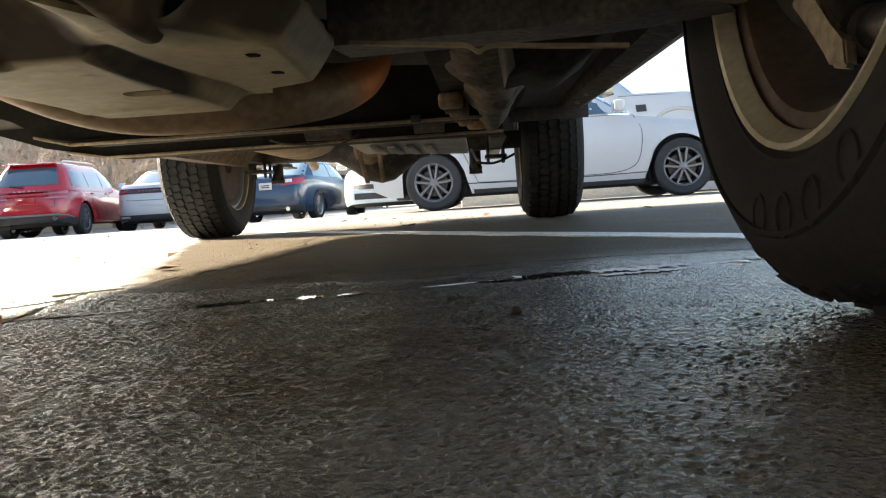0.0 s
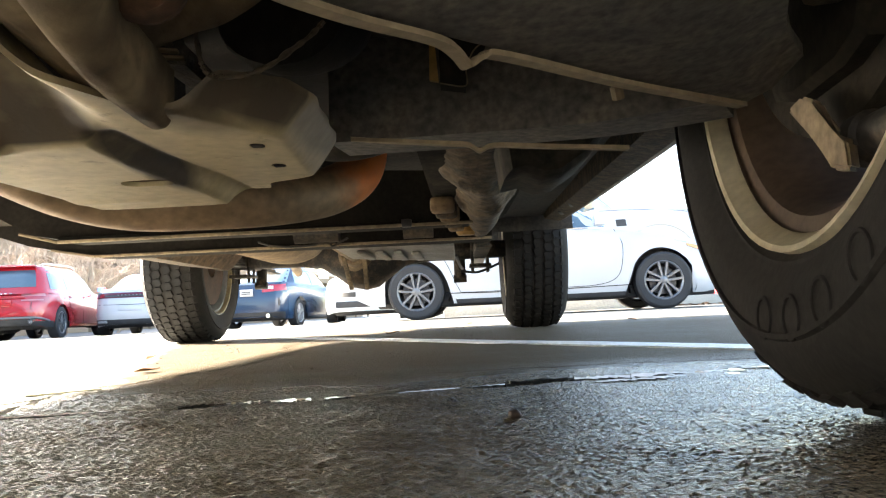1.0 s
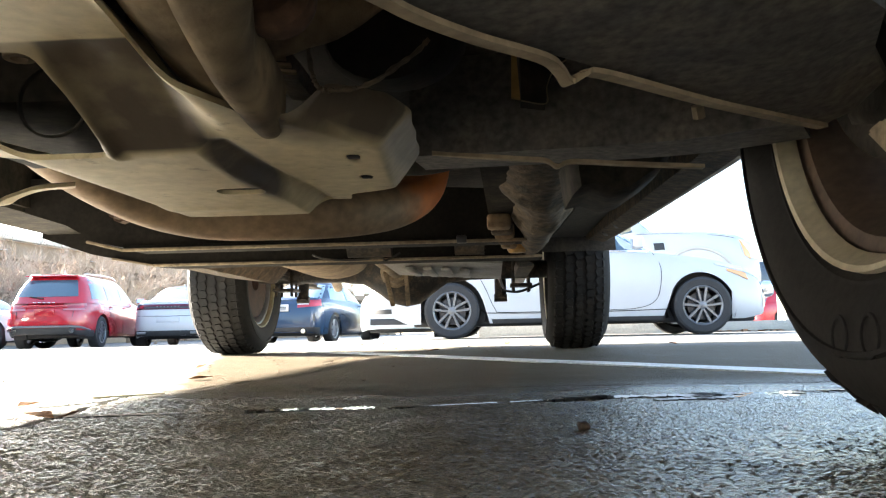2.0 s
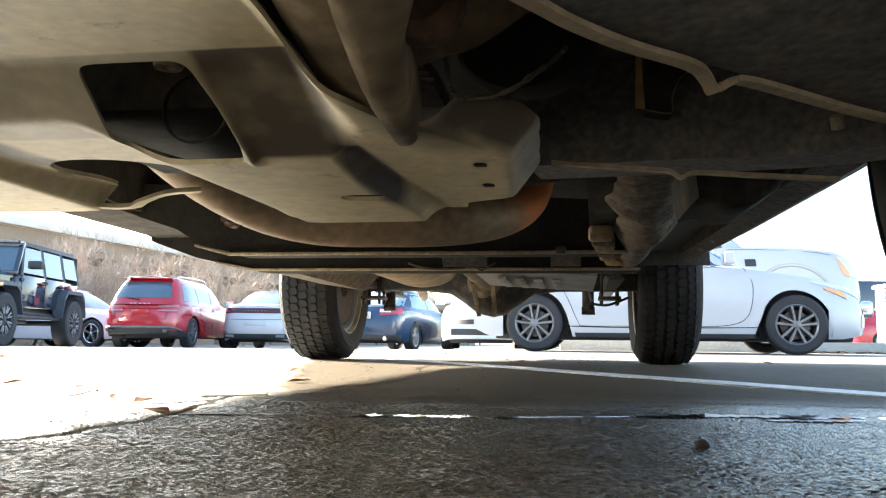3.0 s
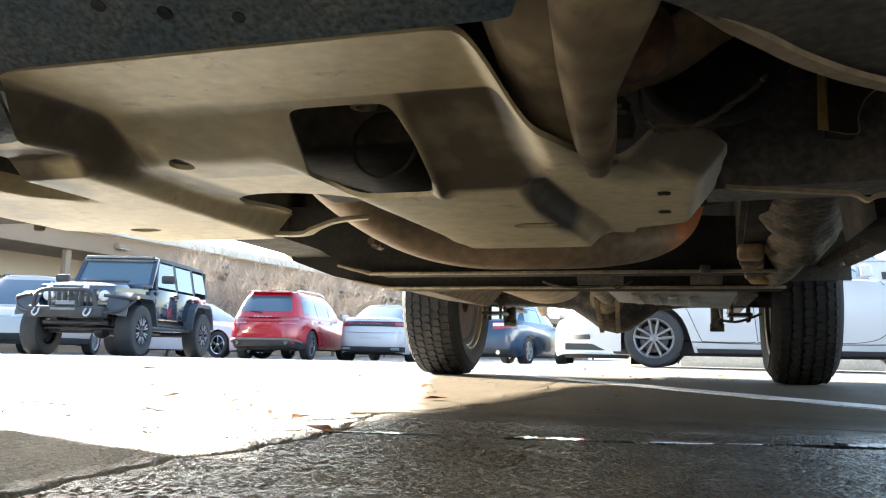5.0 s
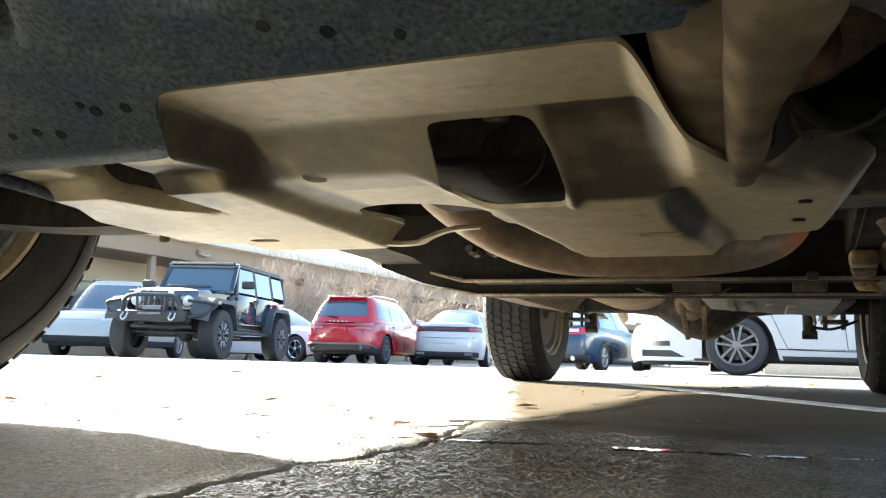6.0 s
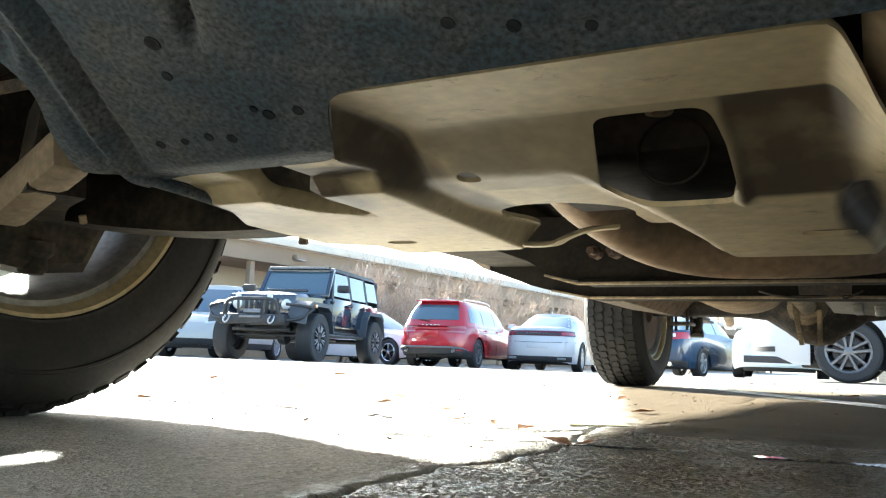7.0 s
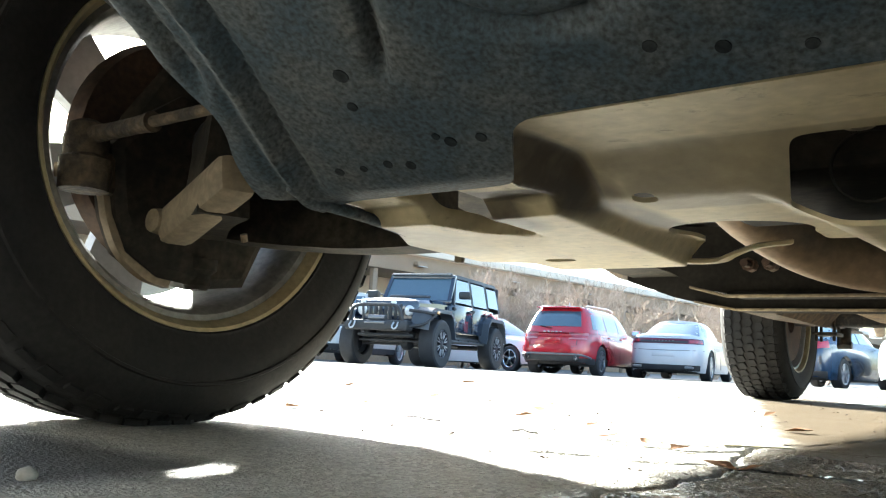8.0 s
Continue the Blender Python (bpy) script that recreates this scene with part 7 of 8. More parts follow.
for s in (-1, 1):
    part("headlight", sh.patch(sh.th_x(1.75, s), sh.th_y(s * 0.45, 1), (0.74, 0.60), (0.80, 0.70), 0.010, 12, 3), "lamp_clear", pal)
    mirror(pal, 0.80, s * 0.98, 1.05, "white_b", 1)
bm = blank()
box(bm, (2.235, -0.22, 0.50), (2.26, 0.22, 0.60), 0.01)
part("plate_holder", bm, "alloy_dark", pal)

# silver off-road wagon beside the dark four-by-four
suv, sh, cb = car("silver_suv_car", on_ground(-14.55, 15.95, -70), "silver sport utility car with dark lower cladding and roof rails", "car",
                  4.8, 1.88, ((-2.4, 1.1), (0.8, 1.08), (1.2, 1.06), (2.1, 0.98), (2.4, 0.80)), 0.27, (-1.45, 1.42), 0.37, 0.24,
                  ((-2.3, 1.25), (-2.1, 0.55), 1.76, 1.46, 1.07, 1.78, 7.0), "silver", "glass", 6, (((-0.15, 0.98), (-0.15, 0.68)), ((-1.1, -0.22), (-1.1, -0.22)), ((-2.0, -1.2), (-1.9, -1.2))), 7.0, twin=True)
part("bumper_cladding", sh.patch(sh.th_x(1.92, -1), sh.th_x(1.92, 1), 0.24, 0.46, 0.012, 24, 3), "black", suv)
for s in (-1, 1):
    part("sill_cladding", sh.patch(sh.th_x(0.98, s), sh.th_x(-1.0, s), 0.22, 0.40, 0.012, 12, 2), "black", suv)
    bm = blank()
    tube(bm, curve_points([(-1.9, s * 0.62, 1.79), (-1.7, s * 0.63, 1.85), (0.2, s * 0.62, 1.86), (0.45, s * 0.60, 1.80)], 6), 0.02, 8)
    part("roof_rail", bm, "alloy_dark", suv)
    part("headlight", sh.patch(sh.th_x(2.0, s), sh.th_y(s * 0.55, 1), (0.84, 0.80), (0.96, 0.92), 0.010, 10, 3), "lamp_clear", suv)
    mirror(suv, 0.95, s * 1.05, 1.18, "silver", -1)

# pearl saloon between the four-by-four and the red car
car("pearl_saloon_car", on_ground(-12.56, 19.67, -12), "pearl pinkish-white saloon with bright five-spoke wheels", "car",
    4.7, 1.84, ((-2.4, 0.95), (-2.2, 1.0), (-1.5, 1.0), (0.6, 0.95), (1.0, 0.93), (2.0, 0.82), (2.4, 0.64)), 0.20, (-1.30, 1.62), 0.34, 0.22,
    ((-1.85, 1.1), (-0.95, 0.25), 1.58, 1.14, 0.95, 1.42, 4.5), "pinkish", "glass", 5, (((-0.25, 0.85), (-0.25, 0.4)), ((-1.3, -0.32), (-1.0, -0.32))), 6.0, rim="chrome")


# dark four-by-four with a bull bar
def four_by_four():
    j = thing("off_road_car", on_ground(-9.66, 13.0, -77), "dark blue open-wheeled four-by-four with black bull bar and light bar", "car", "parked cars")

    R = 0.435
    bm = blank()
    box(bm, (-1.98, -0.77, 0.66), (0.62, 0.77, 1.22), 0.05)
    part("tub", bm, "navy", j)
    bm = blank()
    rings(bm, [[Vector((x, y * w, z)) for y, z in ((-1, 0.78), (-1, z1 - 0.06), (-0.88, z1), (-0.4, z1 + 0.03), (0.4, z1 + 0.03), (0.88, z1), (1, z1 - 0.06), (1, 0.78))] for x, w, z1 in ((0.60, 0.70, 1.24), (1.1, 0.66, 1.23), (1.70, 0.60, 1.19), (1.78, 0.59, 1.15))])
    part("bonnet", bm, "navy", j)
    bm = blank()
    box(bm, (1.76, -0.64, 0.72), (1.84, 0.64, 1.17), 0.03)
    gr = part("grille", bm, "navy", j)
    for k in range(7):
        bm = blank()
        box(bm, (1.832, -0.30 + 0.1 * k - 0.03, 0.80), (1.850, -0.30 + 0.1 * k + 0.03, 1.10), 0.012)
        part("grille_slot", bm, "black", gr)
    for s in (-1, 1):
        bm = blank()
        lathe(bm, [(0.001, 0.05), (0.05, 0.046), (0.088, 0.03), (0.10, 0.0), (0.10, -0.02)], pose(1.83, s * 0.47, 0.99), 24)
        part("headlight", bm, "lamp_clear", j, "round clear headlight")
        for wx in (1.40, -1.45):
            # flare: an angular arch over the wheel
            bm = blank()
            o = [(-0.62, 0.60), (-0.48, 0.98), (-0.36, 1.05), (0.36, 1.05), (0.50, 0.97), (0.60, 0.72)] if wx > 0 else [(-0.58, 0.62), (-0.48, 0.95), (-0.34, 1.05), (0.34, 1.05), (0.48, 0.92), (0.58, 0.58)]
            y0, y1 = (0.58, 0.93) if wx > 0 else (0.74, 0.93)
            rings(bm, [[Vector((wx + x, s * y0, z + 0.02)), Vector((wx + x, s * y1, z)), Vector((wx + x, s * y1, z - 0.07)), Vector((wx + x, s * y0, z - 0.03))] for x, z in o])
            bmesh.ops.bevel(bm, geom=[e for e in bm.edges if e.calc_face_angle(0) > 0.5], offset=0.015, segments=2, affect="EDGES")
            part("fender_flare", bm, "flare", j)
            wheel = far_wheel(j, wx, s * 0.80, R, 0.30, 8, "alloy_dark", True, 0.58)
            for k in range(8):
                bm = blank()
                m = pose(0, 0, 0, 45 * k, 0, 0)
                for o in (-0.028, 0.028):
                    beam(bm, m @ Vector((0.136, o, 0.10)), m @ Vector((0.138, o * 1.9, 0.215)), 0.012, 0.014, 0.002, (1, 0, 0))
                part("spoke_face", bm, "alloy_far", wheel)
        bm = blank()
        box(bm, (1.55, s * 0.93 - 0.012, 0.95), (1.66, s * 0.93 + 0.012, 1.01), 0.008)
        part("side_marker", bm, "lamp_amber", j)
        # doors, handles, hinges, mirrors
        for x0, x1 in ((-0.36, 0.55), (-1.22, -0.40)):
            bm = blank()
            box(bm, (x0, s * 0.775 - 0.012, 0.68), (x1, s * 0.775 + 0.012, 1.21), 0.015)
            d = part("door", bm, "navy", j)
            bm = blank()
            box(bm, (x0 + 0.06, s * 0.80 - 0.02, 1.08), (x0 + 0.24, s * 0.80 + 0.02, 1.12), 0.012)
            part("door_handle", bm, "black", d)
            for zz in (0.80, 1.10):
                bm = blank()
                box(bm, (x1 - 0.04, s * 0.79 - 0.015, zz), (x1 + 0.06, s * 0.79 + 0.015, zz + 0.06), 0.008)
                part("hinge", bm, "black", d)
            bm = blank()
            a0, a1 = x0 + 0.05, x1 - 0.03
            top = a1 - (0.22 if x1 > 0 else 0.0)
            loops = [[Vector((x, s * (0.775 - 0.10 * (z - 1.24) / 0.5) + o, z)) for x, z in ((a0, 1.25), (a1, 1.25), (top, 1.70), (a0, 1.70))] for o in (-0.006, 0.006)]
            rings(bm, loops)
            part("side_window", bm, "glass", j)
        bm = blank()
        rings(bm, [[Vector((x, s * (0.775 - 0.10 * (z - 1.24) / 0.5) + o, z)) for x, z in ((-1.88, 1.28), (-1.30, 1.28), (-1.30, 1.68), (-1.85, 1.68))] for o in (-0.004, 0.008)])
        part("side_window", bm, "glass", j)
        for x0, x1 in ((-1.98, -1.88), (-1.30, -1.20), (-0.42, -0.32)):
            bm = blank()
            rings(bm, [[Vector((x, s * (0.765 - 0.10 * (z - 1.24) / 0.5) + q, z)) for x, z in ((x0, 1.2), (x1, 1.2), (x1, 1.74), (x0, 1.74))] for q in (-0.02, 0.01)])
            part("pillar", bm, "black", j)
        bm = blank()
        rings(bm, [[Vector((x, s * (0.765 - 0.10 * (z - 1.24) / 0.5) + q, z)) for x, z in ((0.50, 1.2), (0.60, 1.2), (0.33, 1.74), (0.24, 1.74))] for q in (-0.02, 0.01)])
        part("pillar", bm, "black", j)
        mirror(j, 0.52, s * 0.98, 1.38, "black", -1, 1.1)
        bm = blank()
        for yy, zz in ((0.82, 0.50), (0.74, 0.56)):
            tube(bm, [(-0.95, s * yy, zz), (0.90, s * yy, zz)], 0.03, 10)
        for k in range(4):
            x = -0.8 + 0.5 * k
            tube(bm, [(x, s * 0.82, 0.50), (x + 0.12, s * 0.70, 0.58)], 0.02, 8)
        part("step_bar", bm, "black", j)
    bm = blank()
    rings(bm, [[Vector((x, y * w, z)) for y, z in ((-1, z0), (-0.97, z0 + 0.07), (-0.5, z0 + 0.10), (0.5, z0 + 0.10), (0.97, z0 + 0.07), (1, z0))] for x, w, z0 in ((0.33, 0.665, 1.71), (0.20, 0.672, 1.735), (-1.9, 0.675, 1.735), (-1.99, 0.67, 1.70))])
    part("hardtop", bm, "black", j)
    bm = blank()
    box(bm, (-2.0, -0.72, 1.2), (-1.96, 0.72, 1.74), 0.02)
    part("rear_panel", bm, "black", j)
    bm = blank()
    sl = [Vector((0.62, 0, 1.24)), Vector((0.34, 0, 1.75))]
    for y0, y1 in ((-0.74, -0.66), (0.66, 0.74)):
        rings(bm, [[Vector((p.x + o, y, p.z)) for p, y in ((sl[0], y0), (sl[0], y1), (sl[1], y1 * 0.94), (sl[1], y0 * 0.94))] for o in (-0.02, 0.03)])
    box(bm, (0.56, -0.74, 1.20), (0.66, 0.74, 1.28), 0.01)
    box(bm, (0.28, -0.69, 1.71), (0.38, 0.69, 1.78), 0.01)
    part("windscreen_frame", bm, "navy", j)
    bm = blank()
    rings(bm, [[Vector((p.x + o, y, p.z)) for p, y in ((sl[0], -0.67), (sl[0], 0.67), (sl[1], 0.63), (sl[1], -0.63))] for o in (0.0, 0.01)])
    part("windscreen", bm, "glass", j)
    bm = blank()
    box(bm, (0.36, -0.64, 1.765), (0.43, 0.64, 1.815), 0.015)
    lb = part("light_bar", bm, "black", j)
    for k in range(16):
        bm = blank()
        box(bm, (0.428, -0.62 + 0.078 * k, 1.772), (0.436, -0.62 + 0.078 * k + 0.070, 1.808), 0.004)
        part("lamp_lens", bm, "alloy_mid", lb)
    bm = blank()
    box(bm, (0.86, -0.42, 1.29), (0.92, 0.42, 1.34), 0.015)
    part("bonnet_light_bar", bm, "alloy_dark", j)
    # bull bar and winch
    bm = blank()
    box(bm, (1.95, -0.62, 0.62), (2.22, 0.62, 0.80), 0.04)
    part("front_bumper", bm, "black", j)
    bm = blank()
    tube(bm, curve_points([(2.18, -0.52, 0.78), (2.22, -0.46, 0.98), (2.20, -0.34, 1.05), (2.19, 0.0, 1.06), (2.20, 0.34, 1.05), (2.22, 0.46, 0.98), (2.18, 0.52, 0.78)], 6), 0.032, 10)
    for s in (-1, 1):
        tube(bm, curve_points([(2.12, s * 0.60, 0.98), (2.0, s * 0.85, 0.96), (1.85, s * 1.0, 0.93)], 5), 0.028, 10)
        tube(bm, curve_points([(2.12, s * 0.62, 0.70), (2.0, s * 0.85, 0.76), (1.85, s * 1.0, 0.93)], 5), 0.028, 10)
        tube(bm, [(2.20, s * 0.26, 1.05), (2.20, s * 0.24, 0.80)], 0.022, 10)
    part("bull_bar", bm, "black", j)
    bm = blank()
    tube(bm, [(2.14, -0.16, 0.84), (2.14, 0.16, 0.84)], 0.045, 14)
    tube(bm, [(2.23, -0.20, 0.75), (2.23, 0.20, 0.75)], 0.022, 10)
    part("winch", bm, "alloy_mid", j)
    for s in (-1, 1):
        bm = blank()
        tube(bm, curve_points([(2.24, s * 0.42 - 0.04, 0.76), (2.30, s * 0.42 - 0.045, 0.68), (2.31, s * 0.42, 0.64), (2.30, s * 0.42 + 0.045, 0.68), (2.24, s * 0.42 + 0.04, 0.76)], 5), 0.014, 8)
        part("shackle", bm, "alloy_far", j)
        bm = blank()
        lathe(bm, [(0.001, 0.05), (0.075, 0.045), (0.085, 0.0), (0.05, -0.05), (0.001, -0.06)], pose(2.12, s * 0.30, 1.10) @ Matrix.Scale(0.6, 4), 18)
        part("fog_lamp", bm, "lamp_clear", j)
    bm = blank()
    tube(bm, [(1.40, -0.66, 0.43), (1.40, 0.66, 0.43)], 0.05, 12)
    tube(bm, [(1.62, -0.62, 0.46), (1.62, 0.62, 0.46)], 0.022, 10)
    tube(bm, [(1.80, -0.55, 0.55), (1.80, 0.55, 0.55)], 0.03, 10)
    tube(bm, [(-1.45, -0.66, 0.43), (-1.45, 0.66, 0.43)], 0.05, 12)
    lathe(bm, [(0.05, -0.14), (0.13, -0.06), (0.14, 0.0), (0.13, 0.06), (0.05, 0.14)], pose(1.40, 0.25, 0.43, 0, 0, 90), 18)
    box(bm, (-1.8, -0.45, 0.52), (1.75, -0.35, 0.64), 0.02)
    box(bm, (-1.8, 0.35, 0.52), (1.75, 0.45, 0.64), 0.02)
    box(bm, (-1.7, -0.62, 0.50), (1.5, 0.62, 0.68), 0.03)
    box(bm, (-0.6, -0.30, 0.36), (0.5, 0.25, 0.52), 0.04)
    box(bm, (0.9, -0.42, 0.40), (1.3, 0.42, 0.56), 0.05)
    tube(bm, [(1.50, -0.55, 0.40), (1.70, 0.40, 0.58)], 0.02, 8)
    tube(bm, [(-0.4, 0.05, 0.45), (-1.4, 0.05, 0.45)], 0.035, 10)
    part("chassis", bm, "black", j)
    for s in (-1, 1):
        bm = blank()
        line = [(1.42 + 0.06 * math.cos(k * 0.7), s * 0.56 + 0.06 * math.sin(k * 0.7), 0.45 + 0.008 * k) for k in range(60)]
        tube(bm, line, 0.011, 6)
        part("coil_spring", bm, "black", j)


four_by_four()


# ---- distance ----
# unseen wall, added behind the camera to hold back light from the front
bm = blank()
box(bm, (-9.0, -2.1, -0.1), (9.0, -1.8, 2.9), 0.02)
solid("unseen_wall", bm, "added_wall", "plain grey wall added out of view to hold back front light", "wall", kind="structure")


def building():
    b = thing("shop_building", pose(-20.4, 30.0, -0.14, 0, 0, 83), "long low beige building with brown canopy and pale roof edge", "building")
    # local x runs along the front, local y points away from it, the front faces local -y
    bm = blank()
    box(bm, (-26, 0.0, -0.1), (72, 9.0, 4.1), 0.03)
    part("wall", bm, "wall", b)
    bm = blank()
    box(bm, (-26.5, -2.6, 3.35), (72.5, 0.0, 4.0), 0.03)
    part("canopy", bm, "fascia", b)
    bm = blank()
    box(bm, (-26.8, -2.9, 4.0), (72.8, 9.2, 4.32), 0.05)
    part("roof", bm, "roof", b)
    bm = blank()
    box(bm, (-26, -0.05, -0.1), (72, 0.0, 1.3), 0.01)
    part("lower_band", bm, "fascia", b)
    for k in range(17):
        bm = blank()
        box(bm, (-24.9 + 5.6 * k, -2.45, -0.1), (-24.68 + 5.6 * k, -2.23, 3.36), 0.02)
        part("post", bm, "fascia", b)
    for k in range(6):
        bm = blank()
        x = -23.1 + 5.6 * k
        box(bm, (x, -2.85, 3.60), (x + 0.55, -2.60, 3.78), 0.04)
        lp = part("wall_lamp", bm, "fascia", b)
        bm = blank()
        box(bm, (x + 0.06, -2.87, 3.585), (x + 0.49, -2.72, 3.61), 0.01)
        part("lens", bm, "lamp_clear", lp)
    for k in range(5):
        bm = blank()
        x = -19.0 + 9.0 * k
        box(bm, (x, -0.06, 0.9), (x + 2.6, 0.02, 2.5), 0.02)
        w = part("window", bm, "fascia", b)
        bm = blank()
        box(bm, (x + 0.08, -0.08, 0.98), (x + 2.52, -0.055, 2.42), 0.0)
        part("pane", bm, "glass", w)


building()


def bare_tree(name, x, y, height, spread_, seed, stems):
    rnd = random.Random(seed)
    root = thing(name, on_ground(x, y, 0), "leafless grey-brown tree with a thicket of fine bare twigs", "tree", "bare trees")
    trunk, twigs = blank(), blank()

    def grow(p, d, length, r, depth):
        q = p
        bm = trunk if depth < 2 else twigs
        pts, rad = [p], [r]
        for i in range(3):
            d = (d + Vector((rnd.uniform(-1, 1), rnd.uniform(-1, 1), rnd.uniform(-0.5, 0.7))) * 0.22).normalized()
            q = q + d * length / 3
            pts.append(q)
            rad.append(r * (1 - 0.22 * (i + 1)))
        tube(bm, pts, rad, 6 if depth == 0 else (4 if depth < 3 else 3), False)
        if depth >= 4:
            return
        for k in range(rnd.randint(4, 5) if depth < 3 else rnd.randint(3, 4)):
            i = rnd.randint(1, 3)
            side = Vector((rnd.uniform(-1, 1), rnd.uniform(-1, 1), rnd.uniform(-0.1, 0.9)))
            grow(pts[i], (d * 0.7 + side * 0.8).normalized(), length * rnd.uniform(0.52, 0.8), max(0.008, rad[i] * 0.62), depth + 1)

    for k in range(stems):
        a = rnd.uniform(0, 6.28)
        base = Vector((0.25 * math.cos(a) * (stems > 1), 0.25 * math.sin(a) * (stems > 1), -0.05))
        grow(base, Vector((math.cos(a) * spread_, math.sin(a) * spread_, 1)).normalized(), height * 0.42, 0.05 if stems > 1 else 0.09, 0)
    part("trunk", trunk, "bark", root)
    part("twig_crown", twigs, "bark", root, smooth=0)["kind"] = "stuff"


for i, (x, y, h, st) in enumerate(((-14.6, 21.0, 3.3, 4), (-13.3, 22.6, 3.0, 4), (-15.3, 24.0, 3.4, 3), (-12.6, 25.5, 3.0, 4), (-11.4, 27.6, 3.2, 3), (-13.6, 28.6, 3.6, 3), (-9.6, 29.0, 3.0, 4), (-8.2, 31.0, 3.2, 3),
                                  (-10.6, 32.5, 3.8, 3), (-6.6, 32.5, 3.0, 4), (-16.4, 26.6, 3.6, 3))):
    bare_tree("bare_tree", x, y, h * 1.12, 0.55, 100 + i, st)


def kerb(name, a, b, label):
    bm = blank()
    a, b = Vector(a), Vector(b)
    n = max(1, int((b - a).length / 1.5))
    for k in range(n):
        p, q = a.lerp(b, k / n), a.lerp(b, (k + 1) / n - 0.006 / (b - a).length)
        h = float(slope(np.array(p.x), np.array(p.y))) + 0.05
        beam(bm, (p.x, p.y, h), (q.x, q.y, h), 0.15, 0.22, 0.02)
    return solid(name, bm, "kerb", label, "kerb", kind="structure")


kerb("kerb_island", (3.75, 12.80), (9.5, 13.35), "concrete kerb of a planted island with dead leaves")
kerb("kerb_far", (-30, 17.6), (-20.5, 17.6), "pale concrete kerb before the long building")
kerb("kerb_rear", (0.2, 12.35), (3.4, 12.35), "low concrete kerb behind the white car")


def brick_pier():
    root = thing("brick_pier", pose(7.0, 16.4, 0, 0, 0, 4), "low white-painted brick wall on the planted island", "wall", kind="structure")
    bm = blank()
    box(bm, (-0.96, -0.10, -0.02), (1.56, 0.30, 1.18), 0.01)
    part("core", bm, "kerb", root)
    bm = blank()
    box(bm, (-0.103, -0.05, -0.036), (0.103, 0.05, 0.036), 0.006, None, 1)
    me = finish(bm, MAT["brick"])
    for r in range(15):
        for c in range(12):
            x = -0.88 + 0.216 * c + (0.108 if r % 2 else 0)
            if x > 1.5:
                continue
            o = new("brick", me)
            o.parent = root
            o.matrix_basis = pose(x, -0.07 + random.uniform(-0.003, 0.003), 0.04 + 0.078 * r)
    bm = blank()
    box(bm, (-1.0, -0.2, 1.18), (1.6, 0.34, 1.25), 0.02)
    part("coping", bm, "brick", root)


brick_pier()

# distant parked vehicles past the island
car("red_hatchback_car", pose(12.4, 33.4, 0, 0, 0, 20), "small red hatchback parked far behind", "car",
    4.2, 1.76, ((-2.1, 0.98), (0.9, 0.95), (1.9, 0.85), (2.1, 0.66)), 0.2, (-1.25, 1.25), 0.31, 0.2,
    ((-1.95, 1.1), (-1.5, 0.3), 1.52, 1.12, 0.95, 1.45, 5.0), "red", "glass", 5, (((-0.2, 0.8), (-0.2, 0.4)), ((-1.3, -0.27), (-1.2, -0.27))))
tr = thing("box_trailer", pose(15.4, 42.0, 0, 0, 0, 8), "dark box trailer parked far behind the island", "trailer")
bm = blank()
box(bm, (-2.4, -1.1, 0.75), (2.4, 1.1, 3.2), 0.05)
part("cargo_body", bm, "navy", tr)
bm = blank()
box(bm, (-2.42, -1.12, 1.7), (2.42, 1.12, 1.95), 0.02)
part("stripe", bm, "silver", tr)
for x in (-0.6, 0.6):
    far_wheel(tr, x, -1.0, 0.38, 0.22, 6)
    far_wheel(tr, x, 1.0, 0.38, 0.22, 6)


# ---- loose things on the ground ----
def leaf(x, y, size, turn, seed, dark=False):
    rnd = random.Random(seed)
    bm = blank()
    rows = []
    n = 7
    curl, tip = rnd.uniform(0.15, 0.5), rnd.uniform(0.1, 0.6)
    for i in range(n + 1):
        t = i / n
        w = 0.30 * size * math.sin(math.pi * min(0.98, t * 0.95 + 0.03)) ** 0.8 * (1 + 0.25 * math.sin(9 * t + seed))
        z = 0.002 + size * tip * 0.5 * t * t
        rows.append([Vector(((t - 0.5) * size, w * f, z + abs(f) * w * curl)) for f in (-1, -0.5, 0, 0.5, 1)])
    rings(bm, rows, False, False)
    bmesh.ops.solidify(bm, geom=bm.faces[:], thickness=0.0006)
    return solid("leaf", bm, "leaf", "curled dry brown leaf lying on the pavement", "leaf", "fallen leaves", m=pose(x, y, 0.001, 0, 0, turn), smooth=60)


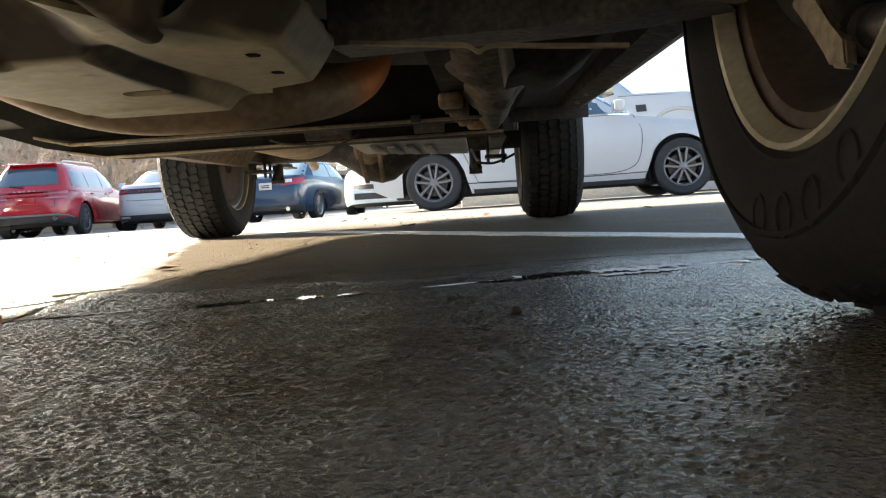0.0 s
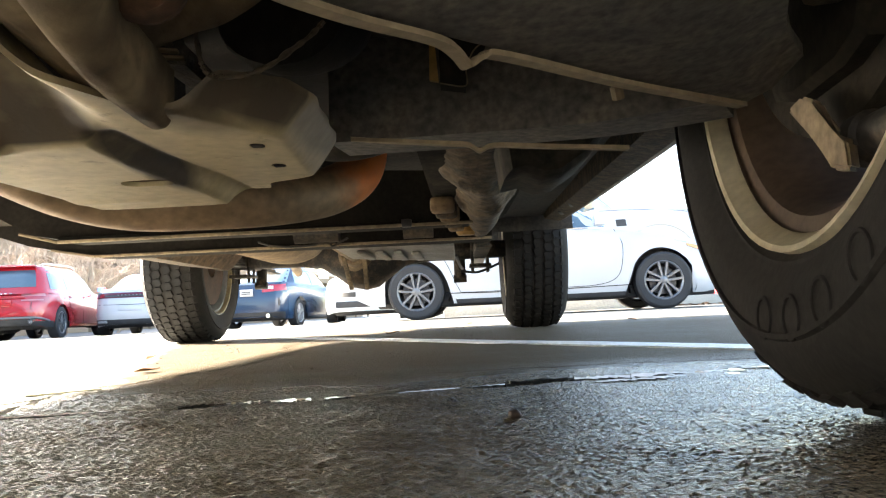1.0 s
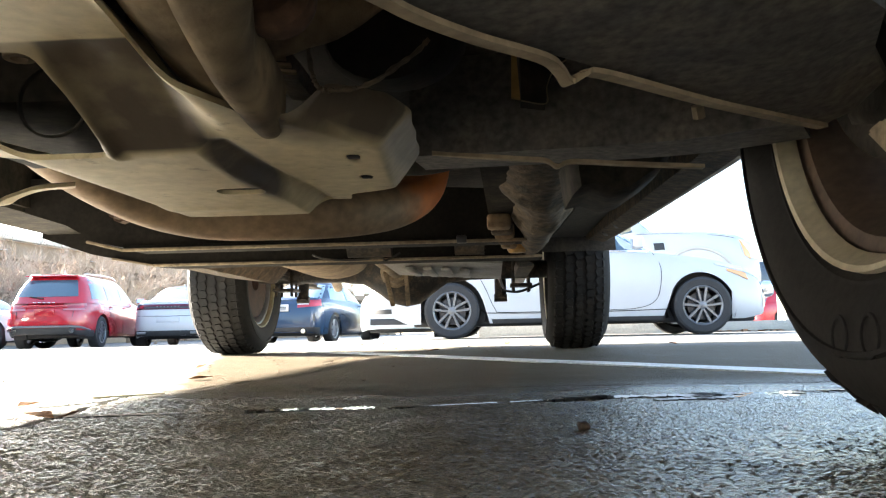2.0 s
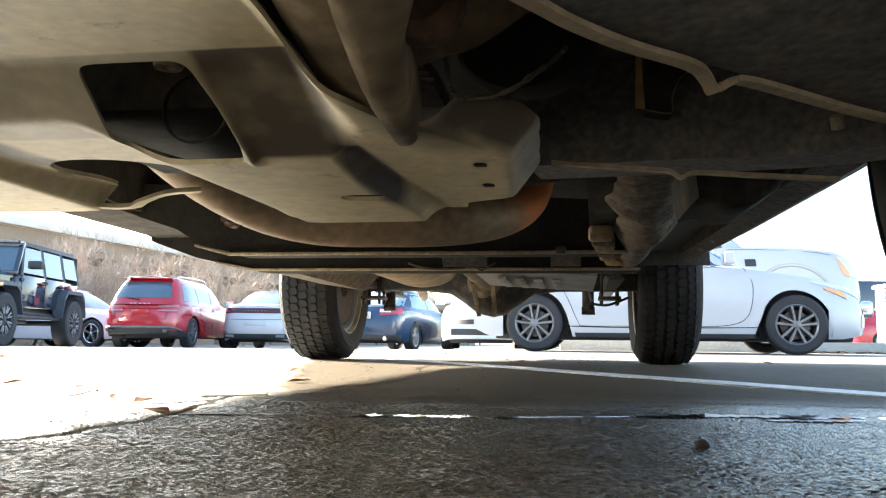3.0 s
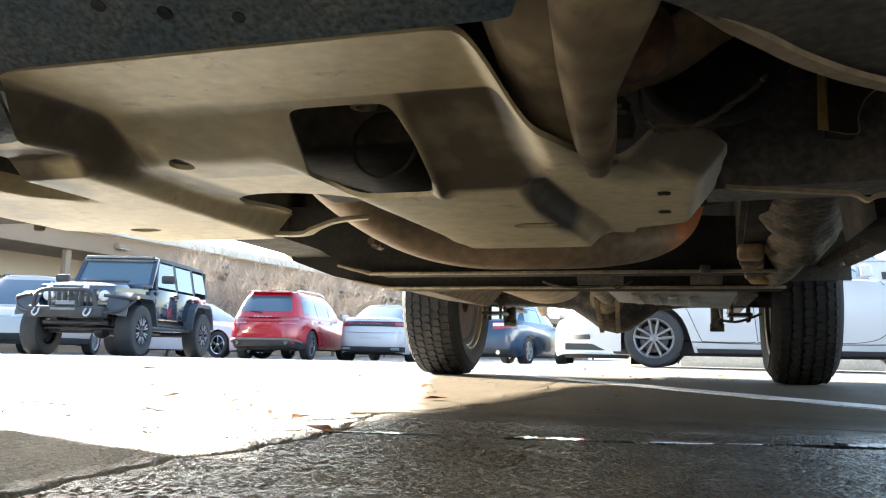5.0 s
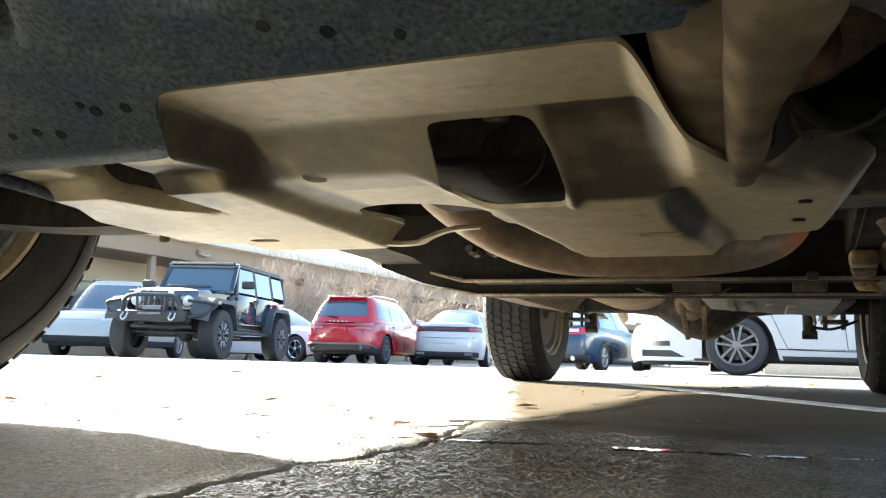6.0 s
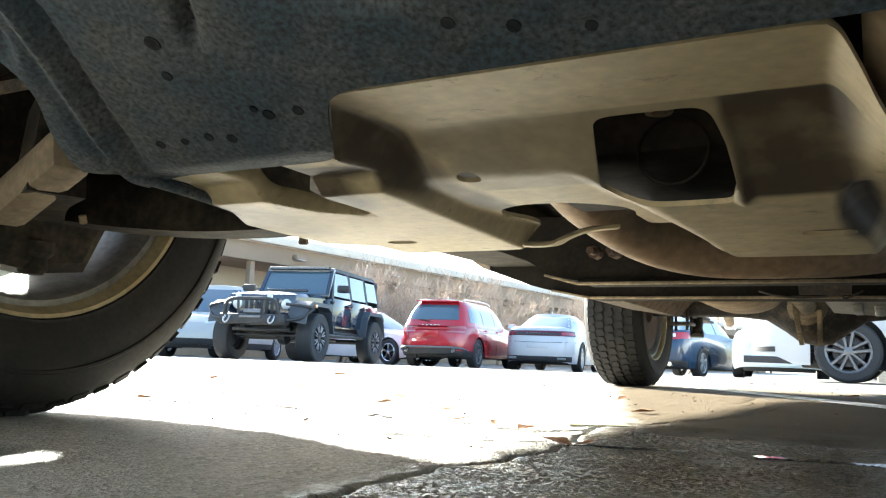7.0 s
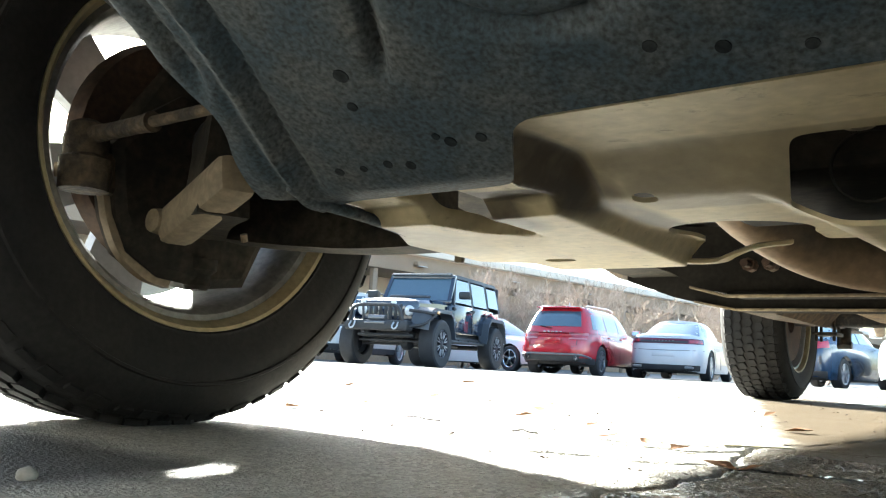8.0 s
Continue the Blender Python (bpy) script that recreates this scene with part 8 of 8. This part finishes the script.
for i, (x, y, sz, tn) in enumerate(((-0.039, 1.152, 0.026, 20), (-0.072, 1.150, 0.045, 160), (-0.174, 1.309, 0.035, 70), (-0.30, 1.36, 0.04, 10), (-0.235, 1.34, 0.028, 120), (-0.665, 1.797, 0.05, 150), (-0.60, 1.62, 0.035, 30),
                                    (-0.42, 1.55, 0.03, 80), (-0.16, 1.88, 0.05, 5), (-0.80, 2.1, 0.04, 45), (-1.1, 2.0, 0.05, 100), (-0.95, 1.55, 0.035, 15), (-0.50, 1.40, 0.03, 140), (-0.35, 2.4, 0.04, 60), (-0.9, 1.3, 0.04, 0),
                                    (-1.4, 2.7, 0.05, 33), (-1.6, 2.2, 0.04, 95), (-0.7, 2.6, 0.035, 170), (0.15, 3.9, 0.06, 20), (0.5, 5.0, 0.06, 70), (-0.5, 6.0, 0.07, 10), (1.3, 4.4, 0.06, 140), (-1.9, 3.3, 0.06, 50), (-2.3, 4.4, 0.07, 110))):
    leaf(x, y, sz, tn, 40 + i)
for i in range(46):
    rnd = random.Random(900 + i)
    leaf(rnd.uniform(3.1, 4.6), 12.55 + rnd.uniform(-0.35, 0.1), rnd.uniform(0.07, 0.14), rnd.uniform(0, 360), 300 + i)


def pebble(name, x, y, r, material, label, seed):
    bm = blank()
    bmesh.ops.create_icosphere(bm, subdivisions=3, radius=r)
    for v in bm.verts:
        v.co *= 1 + 0.25 * noise.noise(v.co * (1.2 / r) + Vector((seed, 0, 0)))
        v.co.z *= 0.75
    return solid(name, bm, material, label, "stone", m=pose(x, y, r * 0.6), smooth=60)


pebble("pebble", 0.487, 1.008, 0.0056, "stone_dark", "small dark rounded pebble on wet pavement", 3.0)
pebble("pebble", -0.384, 0.557, 0.0078, "stone", "small pale stone near the front tyre", 7.0)
for i, (x, y, l, tn) in enumerate(((-0.62, 1.32, 0.08, 5), (-0.78, 1.27, 0.06, -4), (-0.40, 1.29, 0.04, 8), (-0.47, 0.50, 0.035, 20))):
    bm = blank()
    tube(bm, curve_points([(-l / 2, 0, 0.003), (-l * 0.1, 0.003, 0.006), (l * 0.2, -0.002, 0.004), (l / 2, 0.003, 0.003)], 4), 0.0011, 6)
    solid("twig", bm, "stone_dark", "short dark twig lying on the pavement", "twig", "twigs", m=pose(x, y, 0.001, 0, 0, tn))


def grit():
    """Specks of dirt and leaf crumbs scattered over the pavement, joined."""
    rnd = random.Random(77)
    bm = blank()
    for k in range(420):
        far = rnd.random() ** 1.6
        y = 1.05 + 6.2 * far
        x = rnd.uniform(-0.45 - 0.62 * y, 0.25 + 0.1 * y)
        r = rnd.uniform(0.0008, 0.0024) * (1 + 2.4 * far)
        m = pose(x, y, r * 0.3 + float(slope(np.array(x), np.array(y))), rnd.uniform(-20, 20), rnd.uniform(-20, 20), rnd.uniform(0, 360)) @ Matrix.Diagonal((rnd.uniform(0.8, 2.2), 1, 0.6, 1))
        bmesh.ops.create_icosphere(bm, subdivisions=1, radius=r, matrix=m)
    solid("grit", bm, "crumb", "scattered dark grit and leaf crumbs on the pavement", "grit", kind="stuff", smooth=0)


grit()
